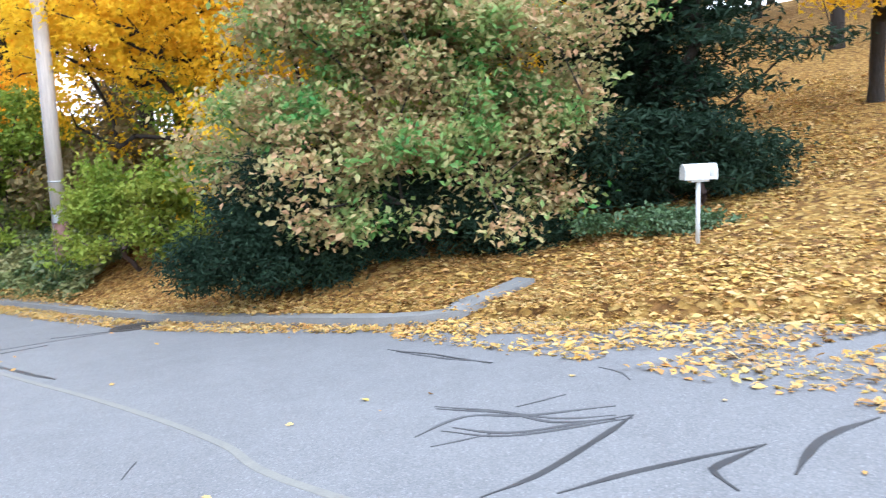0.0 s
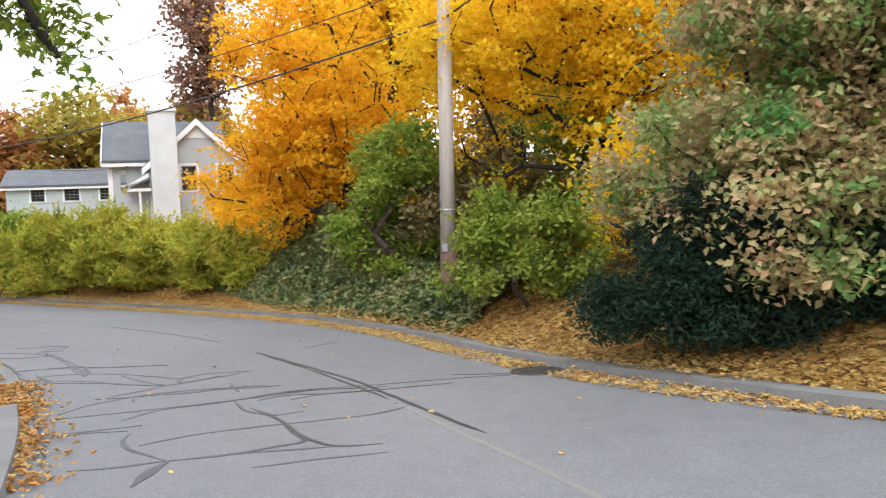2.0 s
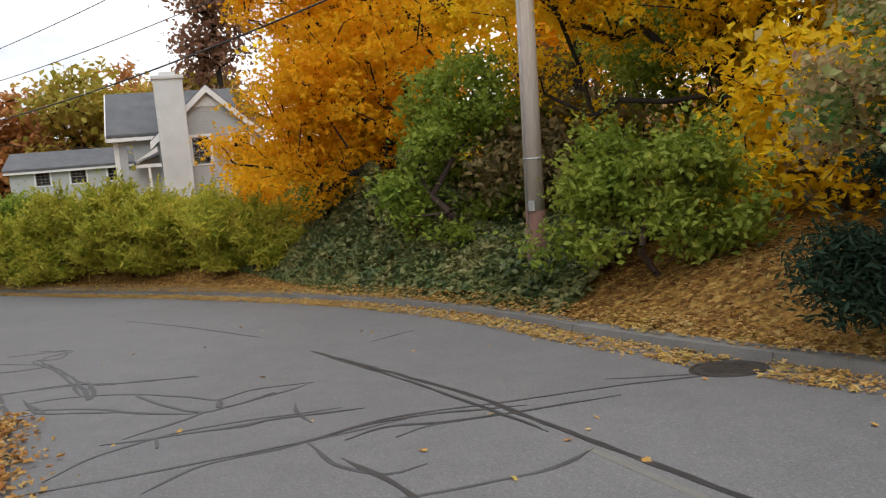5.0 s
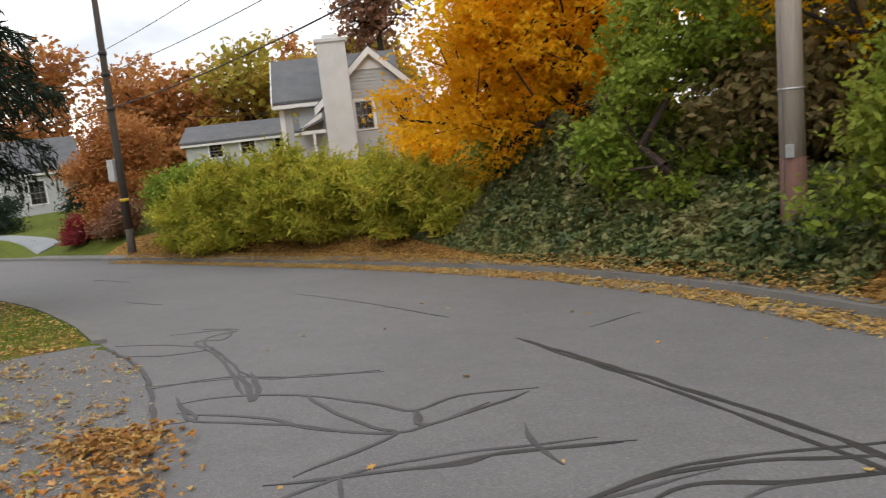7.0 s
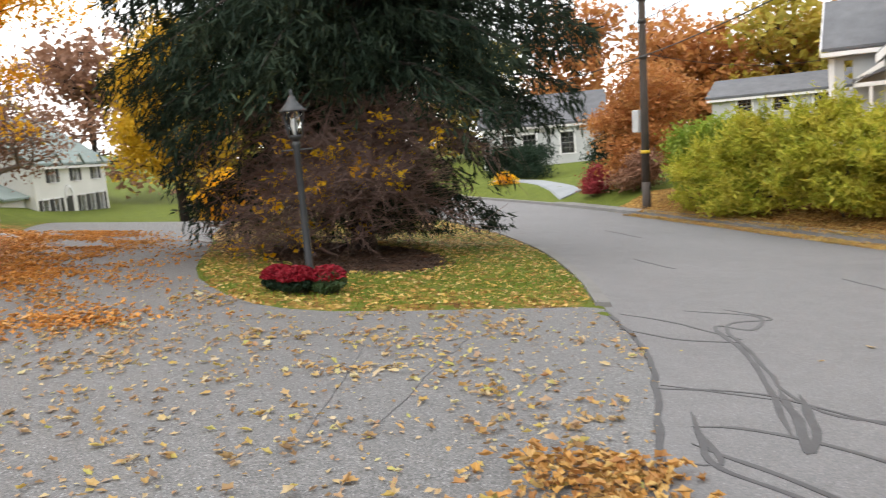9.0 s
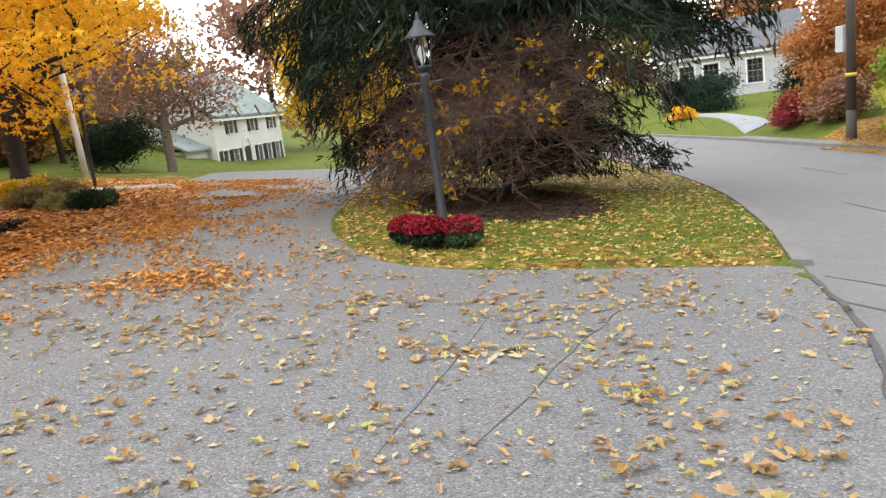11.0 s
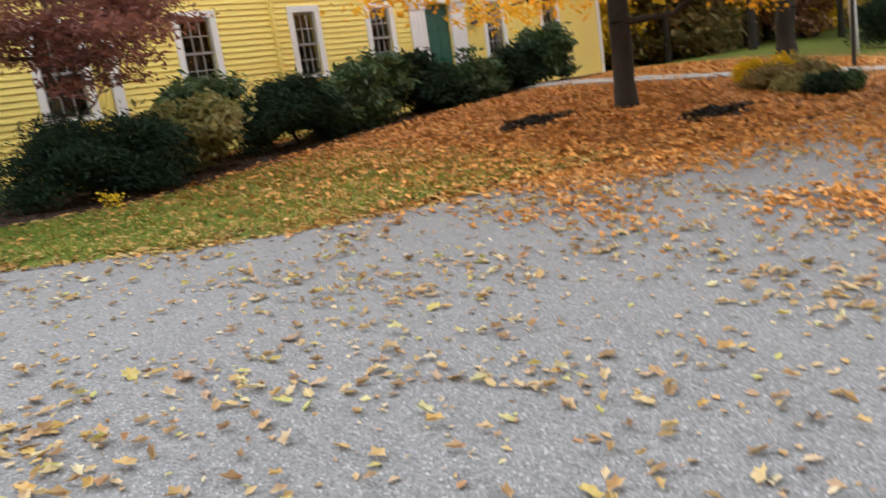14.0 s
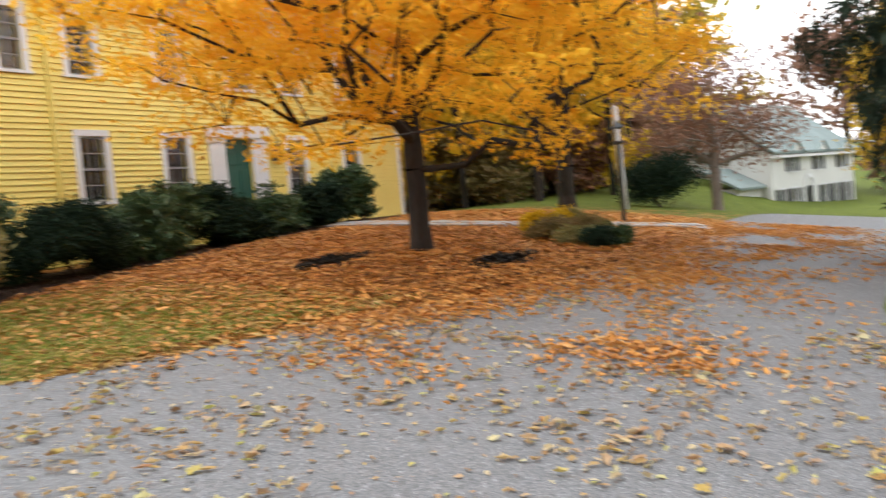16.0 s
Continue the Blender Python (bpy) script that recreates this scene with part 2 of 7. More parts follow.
M_YELLOWBAND = surface("yellow_marker_band", (0.6, 0.4, 0.02), (0.7, 0.5, 0.04), 5.0, rough=0.5)
M_PLATE = surface("galvanised_plate", (0.35, 0.36, 0.37), (0.5, 0.51, 0.52), 6.0, rough=0.45, metal=0.5)
M_HOUSE_CONCRETE = surface("pale_concrete_walk", (0.2, 0.22, 0.24), (0.29, 0.31, 0.33), 0.8, rough=0.85)


def glass(name, tint):
    m, nt, b = nodes_of(name)
    b.inputs["Base Color"].default_value = (*tint, 1)
    b.inputs["Roughness"].default_value = 0.03
    b.inputs["Transmission Weight"].default_value = 1.0
    b.inputs["IOR"].default_value = 1.45
    wave = noise_of(nt, place(nt), 1.5, 2)
    bumped(nt, b, wave, 0.04, 0.02)
    return m


M_GLASS = glass("window_glass", (0.85, 0.9, 0.9))

L_GOLD = leafy("golden_maple_leaves", [(0.74, 0.48, 0.016), (0.88, 0.64, 0.024), (0.94, 0.74, 0.045), (0.88, 0.54, 0.014)], through_light=0.66)
L_ORANGE = leafy("orange_maple_leaves", [(0.84, 0.39, 0.025), (0.92, 0.55, 0.035), (0.94, 0.63, 0.05), (0.94, 0.7, 0.075)], through_light=0.6)
L_AMBER = leafy("amber_maple_leaves", [(0.78, 0.36, 0.012), (0.88, 0.51, 0.016), (0.92, 0.61, 0.025), (0.74, 0.53, 0.03)], through_light=0.62)
L_DOGWOOD = leafy("turning_dogwood_leaves", [(0.05, 0.18, 0.035), (0.11, 0.27, 0.06), (0.3, 0.36, 0.12), (0.54, 0.37, 0.2), (0.5, 0.28, 0.16), (0.2, 0.34, 0.09), (0.06, 0.22, 0.05)], patch=0.75, patch_mix=0.6, through_light=0.42)
L_OLIVE = leafy("olive_forsythia_leaves", [(0.14, 0.19, 0.02), (0.3, 0.34, 0.035), (0.5, 0.5, 0.06), (0.6, 0.5, 0.08), (0.36, 0.36, 0.05)], patch=1.6, through_light=0.4)
L_GREEN = leafy("mid_green_leaves", [(0.09, 0.17, 0.02), (0.2, 0.3, 0.035), (0.34, 0.4, 0.06), (0.22, 0.27, 0.035)], patch=1.3, through_light=0.45)
L_LIGHTGREEN = leafy("light_green_leaves", [(0.1, 0.17, 0.02), (0.19, 0.27, 0.03), (0.34, 0.38, 0.06), (0.23, 0.25, 0.035)], patch=1.5, through_light=0.45)
L_DARK = leafy("dark_evergreen_leaves", [(0.01, 0.021, 0.013), (0.016, 0.034, 0.02), (0.025, 0.048, 0.027), (0.016, 0.03, 0.018)], through_light=0.1, gloss=0.12)
L_SPRUCE = leafy("spruce_needles", [(0.006, 0.014, 0.009), (0.012, 0.025, 0.016), (0.024, 0.04, 0.025), (0.055, 0.075, 0.045)], patch=1.3, through_light=0.12, gloss=0.12)
L_RHODO = leafy("rhododendron_leaves", [(0.03, 0.07, 0.025), (0.055, 0.105, 0.04), (0.10, 0.15, 0.07), (0.05, 0.085, 0.035)], rough=0.4, through_light=0.12)
L_VARIEG = leafy("pale_variegated_leaves", [(0.14, 0.15, 0.045), (0.26, 0.25, 0.09), (0.36, 0.32, 0.14), (0.16, 0.14, 0.05)])
L_IVY = leafy("ivy_leaves", [(0.012, 0.028, 0.012), (0.05, 0.09, 0.03), (0.14, 0.18, 0.06), (0.3, 0.28, 0.12), (0.16, 0.14, 0.05)], rough=0.4, through_light=0.2, patch=1.4, gloss=0.3)
L_BURGUNDY = leafy("burgundy_maple_leaves", [(0.1, 0.035, 0.03), (0.17, 0.06, 0.05), (0.26, 0.11, 0.085), (0.28, 0.11, 0.05)], through_light=0.35)
L_RUST = leafy("rusty_red_leaves", [(0.3, 0.1, 0.035), (0.44, 0.18, 0.06), (0.52, 0.26, 0.08), (0.4, 0.19, 0.07)])
L_CRIMSON = leafy("crimson_leaves", [(0.22, 0.02, 0.03), (0.34, 0.04, 0.05), (0.28, 0.05, 0.06)])
L_BRONZE = leafy("bronze_brown_leaves", [(0.16, 0.08, 0.05), (0.27, 0.14, 0.09), (0.36, 0.2, 0.13), (0.2, 0.12, 0.08)])
L_FALLYELLOW = leafy("yellow_tree_leaves", [(0.5, 0.33, 0.02), (0.68, 0.46, 0.03), (0.6, 0.36, 0.02)])
L_FARMIX = leafy("mixed_far_foliage", [(0.2, 0.21, 0.04), (0.38, 0.33, 0.05), (0.48, 0.35, 0.05), (0.44, 0.24, 0.05), (0.26, 0.26, 0.05)], patch=0.12, patch_mix=0.7)
L_PETALRED = leafy("dark_red_flowers", [(0.13, 0.003, 0.01), (0.23, 0.006, 0.018), (0.32, 0.012, 0.026)], through_light=0.15)
L_PETALYELLOW = leafy("yellow_flowers", [(0.6, 0.4, 0.01), (0.72, 0.52, 0.02)], through_light=0.15)
L_DRY = leafy("straw_perennial_leaves", [(0.1, 0.1, 0.03), (0.2, 0.16, 0.06), (0.28, 0.2, 0.09), (0.09, 0.11, 0.04)])
L_FALLEN = leafy("fallen_maple_leaves", [(0.16, 0.08, 0.03), (0.36, 0.18, 0.05), (0.56, 0.34, 0.08), (0.6, 0.44, 0.16), (0.44, 0.2, 0.05), (0.58, 0.44, 0.22), (0.36, 0.32, 0.07), (0.56, 0.32, 0.06)], patch=0.6, patch_mix=0.3, through_light=0.1)
L_FALLENPILE = leafy("heaped_dry_leaves", [(0.12, 0.06, 0.025), (0.34, 0.15, 0.04), (0.5, 0.28, 0.07), (0.56, 0.4, 0.16), (0.3, 0.13, 0.04), (0.48, 0.24, 0.06)], patch=3.0, patch_mix=0.2, through_light=0.15)
L_PATH = leafy("curled_dry_leaves", [(0.14, 0.08, 0.04), (0.3, 0.18, 0.08), (0.46, 0.3, 0.1), (0.54, 0.44, 0.26), (0.36, 0.18, 0.08), (0.56, 0.48, 0.33), (0.4, 0.4, 0.1), (0.5, 0.3, 0.09), (0.4, 0.28, 0.19), (0.2, 0.12, 0.07)], patch=3.0, patch_mix=0.15, through_light=0.25)
L_FALLENRUST = leafy("fallen_rust_leaves", [(0.2, 0.07, 0.02), (0.42, 0.16, 0.03), (0.58, 0.25, 0.05), (0.66, 0.34, 0.09), (0.48, 0.19, 0.04), (0.6, 0.38, 0.15)], patch=0.6, patch_mix=0.3, through_light=0.1)


# ---------------------------------------------------------------- building blocks
def thing(name, at, label, category, group="", kind="", turn=0):
    e = new(name)
    e.location, e.rotation_euler = at, (0, 0, radians(turn))
    return tagged(e, label, category, group, kind)


def hang(ob, parent, label=""):
    ob.parent = parent
    return tagged(ob, label) if label else ob


def mesh_of(name, verts, faces, material, smooth_faces=False):
    """A mesh from arrays of corners and of equal-sided faces."""
    verts, faces = np.asarray(verts, np.float32), np.asarray(faces, np.int32)
    me = bpy.data.meshes.new(name)
    n, k = faces.shape
    me.vertices.add(len(verts))
    me.vertices.foreach_set("co", verts.ravel())
    me.loops.add(n * k)
    me.loops.foreach_set("vertex_index", faces.ravel())
    me.polygons.add(n)
    me.polygons.foreach_set("loop_start", np.arange(0, n * k, k, dtype=np.int32))
    me.polygons.foreach_set("loop_total", np.full(n, k, np.int32))
    me.polygons.foreach_set("use_smooth", np.full(n, smooth_faces, bool))
    me.update(calc_edges=True)
    me.materials.append(material)
    return me


def part(name, bm, material, parent, label=""):
    me = bpy.data.meshes.new(name)
    bm.to_mesh(me)
    bm.free()
    me.materials.append(material)
    return hang(new(name, me), parent, label)


def box_bm(bm, x0, x1, y0, y1, z0, z1, bevel=0.0):
    m = Matrix.Translation(((x0 + x1) / 2, (y0 + y1) / 2, (z0 + z1) / 2)) @ Matrix.Diagonal((x1 - x0, y1 - y0, z1 - z0, 1))
    made = bmesh.ops.create_cube(bm, size=1, matrix=m)["verts"]
    if bevel:
        edges = list({e for v in made for e in v.link_edges})
        bmesh.ops.bevel(bm, geom=edges, offset=bevel, segments=2, affect="EDGES", profile=0.6)
    return bm


def box(name, x0, x1, y0, y1, z0, z1, material, parent, bevel=0.0, label=""):
    return part(name, box_bm(bmesh.new(), x0, x1, y0, y1, z0, z1, bevel), material, parent, label)


def lathe_bm(profile, sides=16, centre=(0, 0, 0)):
    """A turned body from (radius, height) pairs."""
    bm, rings = bmesh.new(), []
    for r, z in profile:
        rings.append([bm.verts.new((centre[0] + r * math.cos(2 * math.pi * i / sides), centre[1] + r * math.sin(2 * math.pi * i / sides), centre[2] + z)) for i in range(sides)])
    for a, b in zip(rings, rings[1:]):
        for i in range(sides):
            bm.faces.new((a[i], a[(i + 1) % sides], b[(i + 1) % sides], b[i])).smooth = True
    bm.faces.new(rings[0][::-1])
    bm.faces.new(rings[-1])
    return bm


def slab_bm(corners, lift):
    """A plate: a planar outline, thickened by the vector lift."""
    bm = bmesh.new()
    a = [bm.verts.new(c) for c in corners]
    b = [bm.verts.new(Vector(c) + Vector(lift)) for c in corners]
    bm.faces.new(a[::-1])
    bm.faces.new(b)
    for i in range(len(a)):
        j = (i + 1) % len(a)
        bm.faces.new((a[i], a[j], b[j], b[i]))
    bmesh.ops.recalc_face_normals(bm, faces=bm.faces)
    return bm


def tubes(starts, ends, r0, r1, sides=5):
    """Corners and faces of many tapered tubes."""
    starts, ends = np.asarray(starts, float), np.asarray(ends, float)
    r0, r1 = np.asarray(r0, float), np.asarray(r1, float)
    d = ends - starts
    d /= np.linalg.norm(d, axis=1, keepdims=True) + 1e-9
    ref = np.where(np.abs(d[:, 2:]) > 0.9, [[1.0, 0, 0]], [[0, 0, 1.0]])
    u = np.cross(d, ref)
    u /= np.linalg.norm(u, axis=1, keepdims=True) + 1e-9
    v = np.cross(d, u)
    ang = np.arange(sides) * 2 * np.pi / sides
    ring = u[:, None] * np.cos(ang)[None, :, None] + v[:, None] * np.sin(ang)[None, :, None]
    a = starts[:, None] + ring * r0[:, None, None]
    b = ends[:, None] + ring * r1[:, None, None]
    verts = np.concatenate([a, b], 1).reshape(-1, 3)
    base = (np.arange(len(starts)) * 2 * sides)[:, None, None]
    i = np.arange(sides)
    quad = np.stack([i, (i + 1) % sides, (i + 1) % sides + sides, i + sides], 1)[None]
    return verts, (base + quad).reshape(-1, 4)


LEAF = (np.array([(0, -0.5, 0), (0.3, -0.05, 0.09), (0, 0.5, -0.03), (-0.3, -0.05, 0.09)]), np.array([(0, 1, 2, 3)]))
NEEDLE = (np.array([(0, -0.5, 0), (0.08, 0, 0.02), (0, 0.5, -0.02), (-0.08, 0, 0.02)]), np.array([(0, 1, 2, 3)]))
STRAP = (np.array([(0, -0.5, 0), (0.16, 0.05, 0.05), (0, 0.5, -0.1), (-0.16, 0.05, 0.05)]), np.array([(0, 1, 2, 3)]))


def three_lobed():
    """A maple leaf of three pointed lobes."""
    v, f = [], []
    for a, long in ((-62, 0.42), (0, 0.6), (62, 0.42)):
        c, q = math.cos(radians(a)), math.sin(radians(a))
        b = len(v)
        for x, y, z in ((0, -0.22, 0), (0.13, long * 0.45 - 0.1, 0.05), (0, long, -0.05), (-0.13, long * 0.45 - 0.1, 0.05)):
            v.append((x * c + y * q, y * c - x * q, z))
        f.append((b, b + 1, b + 2, b + 3))
    return np.array(v), np.array(f)


MAPLE = three_lobed()


def lobed(lobes, long, notch, curl):
    """A lobed leaf with its stalk, curled up along the midrib."""
    pts, n = [(0, 0, 0)], lobes * 2
    for k in range(n):
        a = 2 * math.pi * (k + 0.5) / n - math.pi / 2
        r = 0.5 if k % 2 == 0 else notch
        x, y = r * math.cos(a) * long, r * math.sin(a)
        pts.append((x, y, curl * abs(x) + (0.05 if k % 3 == 0 else 0.0)))
    pts += [(0.015, -0.3, 0), (-0.015, -0.3, 0), (0, -0.75, 0.06)]
    return np.array(pts), np.array([(0, 1 + k, 1 + (k + 1) % n) for k in range(n)] + [(n + 1, n + 2, n + 3)])


LOBED, OAK, CURLED = lobed(7, 0.9, 0.34, 0.3), lobed(6, 0.5, 0.32, 0.5), lobed(5, 0.6, 0.33, 0.95)


def scatter(points, sizes, shape, rng, up=0.0, along=None, tilt=1.0):
    """Corners and faces of many leaves of one shape, turned at random (up: how far they lie flat)."""
    n = len(points)
    nor = rng.normal(size=(n, 3)) * tilt
    nor[:, 2] = np.abs(nor[:, 2]) + up
    nor /= np.linalg.norm(nor, axis=1, keepdims=True)
    tan = rng.normal(size=(n, 3)) if along is None else along + rng.normal(size=(n, 3)) * 0.25
    tan -= nor * np.sum(tan * nor, axis=1, keepdims=True)
    tan /= np.linalg.norm(tan, axis=1, keepdims=True) + 1e-9
    bit = np.cross(nor, tan)
    v, f = shape
    s = np.asarray(sizes)[:, None, None]
    if len(v) > 4:  # broad and narrow leaves among the lobed ones
        bit = bit * rng.uniform(0.55, 1.15, (n, 1))
    verts = points[:, None] + s * (v[None, :, :1] * bit[:, None] + v[None, :, 1:2] * tan[:, None] + v[None, :, 2:] * nor[:, None])
    faces = f[None] + (np.arange(n) * len(v))[:, None, None]
    return verts.reshape(-1, 3), faces.reshape(-1, f.shape[1])


def skeleton_of(rng, base, lean, stems, clusters, trunk_r, arch=0.15, power=0.5, twigs=0):
    """Limbs from a trunk (or several stems) out to leaf clusters; tubes follow the load they carry."""
    nodes, parent = [], []
    for st in stems:
        prev = -1
        for p in st:
            nodes.append(np.array(p, float))
            parent.append(prev)
            prev = len(nodes) - 1
    axis = np.array(base, float)
    order = np.argsort(np.linalg.norm((clusters - axis) * [1, 1, 0.5], axis=1))
    tips = []
    for i in order:
        c = clusters[i]
        arr = np.array(nodes)
        d = np.linalg.norm(arr - c, axis=1) + 1.6 * np.clip(arr[:, 2] - c[2] + 0.1, 0, None) + 3.0 * (arr[:, 2] < base[2] + lean)
        k = int(np.argmin(d))
        a = nodes[k]
        span = np.linalg.norm(c - a)
        m = max(1, min(4, int(span / 0.7)))
        prev = k
        for j in range(1, m + 1):
            t = j / m
            p = a + (c - a) * t
            p[2] += arch * span * math.sin(math.pi * t) * 0.5
            if j < m:
                p = p + rng.normal(size=3) * 0.05 * span
            nodes.append(p)
            parent.append(prev)
            prev = len(nodes) - 1
        tips.append(prev)
    load = np.zeros(len(nodes))
    for t in tips:
        while t >= 0:
            load[t] += 1
            t = parent[t]
    arr, par = np.array(nodes), np.array(parent)
    if len(stems) > 1:
        k = sum(len(s) for s in stems)
        load[:k] = np.maximum(load[:k], 0.01 * load.max())
    keep = (par >= 0) & (load > 0)
    r = trunk_r * (load / max(1, load.max())) ** power
    child = np.nonzero(keep)[0]
    a, b, ra, rb = arr[par[child]], arr[child], np.minimum(r[par[child]], r[child] * 1.3), r[child]
    if twigs:  # a haze of fine twigs about the outer limbs
        s = arr[rng.choice(tips, twigs)] + rng.normal(size=(twigs, 3)) * 0.06
        go = (s - clusters.mean(0)) * 0.35 + rng.normal(size=(twigs, 3)) * 0.5 + (0, 0, 0.25)
        go *= rng.uniform(0.2, 0.6, (twigs, 1)) / np.linalg.norm(go, axis=1, keepdims=True)
        m = s + go * 0.5 + rng.normal(size=(twigs, 3)) * 0.05
        a, b = np.concatenate([a, s, m]), np.concatenate([b, m, s + go])
        ra, rb = np.concatenate([ra, np.full(twigs, 0.006), np.full(twigs, 0.0045)]), np.concatenate([rb, np.full(twigs, 0.0045), np.full(twigs, 0.003)])
    return tubes(a, b, ra, rb, 7 if trunk_r > 0.12 else 5)


def crown_points(rng, centre, radii, n, hollow=0.45, lumps=0.3, floor=-1.0, lobes=11, dome=False, low=0.08, lobe_size=1.0):
    """Cluster centres on the skins of several lobes that fill a rough ellipsoid, so that the outline is uneven and has gaps."""
    c, r = np.array(centre, float), np.array(radii, float)
    mids, sizes = [], []
    while len(mids) < lobes:
        d = rng.normal(size=3)
        d /= np.linalg.norm(d)
        if d[2] < floor + 0.1:
            continue
        k = rng.uniform(0.3, 0.3 + 0.22 * (1 - lumps) + 0.12) * lobe_size
        if dome:  # lobes from the ground up
            top, h = c[2] + r[2], rng.uniform(low, 0.8)
            wide = math.sqrt(1 - h * h) * rng.uniform(0.35, 0.78)
            a = rng.random() * 2 * math.pi
            mids.append(np.array((c[0] + math.cos(a) * r[0] * wide, c[1] + math.sin(a) * r[1] * wide, top * h)))
            sizes.append(k * 0.92)
            continue
        mids.append(c + d * r * min(0.98 - k * (1 - 0.5 * lumps), rng.uniform(0.5, 0.85)))
        sizes.append(k)
    mids.append(c.copy())
    sizes.append(0.5 * lobe_size)
    weight = np.array(sizes) ** 2
    weight /= weight.sum()
    out = []
    while len(out) < n:
        i = rng.choice(len(mids), p=weight)
        d = rng.normal(size=3)
        d /= np.linalg.norm(d)
        if d[2] < -0.35 and rng.random() < 0.55:
            continue
        p = mids[i] + d * r * sizes[i] * rng.random() ** hollow
        if p[2] < max(0.05, low * 0.6 * (c[2] + r[2]) if dome else 0.05) or (not dome and (p[2] - c[2]) / r[2] < floor):
            continue
        out.append(p)
    return np.array(out)


def tree(name, label, category, at, trunk_h, trunk_r, centre, radii, leaf, bark, seed, clusters=200, per=130, puff=0.42, size=0.11,
         shape=LEAF, stems=1, hollow=0.45, lumps=0.3, floor=-0.75, flat_puff=0.6, arch=0.2, up=0.3, group="", kind="", spread=0.3, top=0.75, lobes=0, share=1.0, dome=None, low=0.08, lobe_size=1.0, shoots=0, twigs=0, power=0.5):
    """A tree or shrub: trunk with limbs, and a crown of many leaves. centre is relative to the foot."""
    rng = np.random.default_rng(seed)
    foot = np.array((0, 0, 0.0))
    c = np.array(centre, float)
    pts = crown_points(rng, c, radii, clusters, hollow, lumps, floor, lobes or (16 if clusters > 160 else 12), stems > 1 if dome is None else dome, low, lobe_size)
    pts[:, 2] = np.maximum(pts[:, 2], 0.08)
    lines = []
    for s in range(stems):
        a = 2 * math.pi * s / stems + rng.random()
        away = np.array((math.cos(a), math.sin(a), 0)) * (spread if stems > 1 else 0.0)
        start = foot + away * 0.25 + (0, 0, -0.12)
        height = c[2] + radii[2] * top if stems == 1 else trunk_h
        k = max(4, int(height / 0.45))
        line = []
        for i in range(k + 1):
            t = i / k
            p = start + away * t * 1.4 + np.array((c[0] * t * t * 0.7, c[1] * t * t * 0.7, height * t))
            line.append(p + rng.normal(size=3) * (0.03, 0.03, 0) * min(1, t * 4))
        lines.append(line)
    e = thing(name, at, label, category, group, kind)
    v, f = skeleton_of(rng, foot, trunk_h * 0.8, lines, pts, trunk_r, arch, power, twigs)
    if stems == 1:  # flare of the trunk's foot
        v2, f2 = tubes([(0, 0, -0.25)], [(0, 0, 0.35)], [trunk_r * 1.3], [trunk_r * 1.0], 12)
        f = np.concatenate([f, f2 + len(v)])
        v = np.concatenate([v, v2])
    hang(new("trunk", mesh_of("trunk", v, f, bark, True)), e)
    if per:
        where = np.repeat(np.nonzero(rng.random(clusters) < share)[0], per)
        n = len(where)
        p = pts[where] + rng.normal(size=(n, 3)) * np.array((puff, puff, puff * flat_puff))
        p[:, 2] = np.maximum(p[:, 2], 0.03)
        v, f = scatter(p, size * rng.uniform(0.6, 1.35, n), shape, rng, up)
        if shoots:  # long leafy shoots that stand out of the crown
            ends = pts[rng.integers(0, clusters, shoots)]
            go = (ends - c) / np.array(radii) * (0.8, 0.8, 0.3) + rng.normal(size=(shoots, 3)) * 0.3 + (0, 0, 0.75)
            go *= rng.uniform(0.25, 0.8, (shoots, 1)) / np.linalg.norm(go, axis=1, keepdims=True)
            t = np.tile(np.linspace(0, 1, 14), shoots)[:, None]
            q = np.repeat(ends, 14, 0) + np.repeat(go, 14, 0) * t + rng.normal(size=(shoots * 14, 3)) * 0.025
            q[:, 2] = np.maximum(q[:, 2], 0.05)
            v2, f2 = scatter(q, size * rng.uniform(0.6, 1.1, len(q)), shape, rng, up, np.repeat(go, 14, 0) * 2)
            f = np.concatenate([f, f2 + len(v)])
            v = np.concatenate([v, v2])
        hang(new("crown", mesh_of("crown", v, f, leaf)), e)
    return e


# ---------------------------------------------------------------- terrain
def soft_clamp(v, lo, hi):
    return lo + 1.5 * np.logaddexp(0, (v - lo) / 1.5) - 1.5 * np.logaddexp(0, (v - hi) / 1.5)


def bump(x, y, cx, cy, s, h):
    return h * np.exp(-((x - cx) ** 2 + (y - cy) ** 2) / (2 * s * s))


def grade(x, y):
    """Height of the paved surfaces: a hillside falling to the north-west."""
    x, y = np.asarray(x, float), np.asarray(y, float)
    u, v = soft_clamp(x, -38, 5), soft_clamp(y, -4, 24)
    z = -0.0799 + 0.05725 * u - 0.06642 * v + 0.00108 * u * u + 0.00085 * u * v + 0.00029 * v * v
    return z + bump(x, y, -22, 2, 5, 0.3) + bump(x, y, -5, 13, 4, -0.18) + bump(x, y, -14, -2, 4, -0.2) \
        + bump(x, y, -29, -5, 5, 0.4) - 1.2 * smooth(-34, -50, x) * smooth(17, 9, y) * smooth(-7, 1, y) \
        + 0.03 * np.clip(-33 - x, 0, 40) * smooth(2, -6, y)


def smooth(a, b, v):
    t = np.clip((v - a) / (b - a), 0, 1)
    return t * t * (3 - 2 * t)


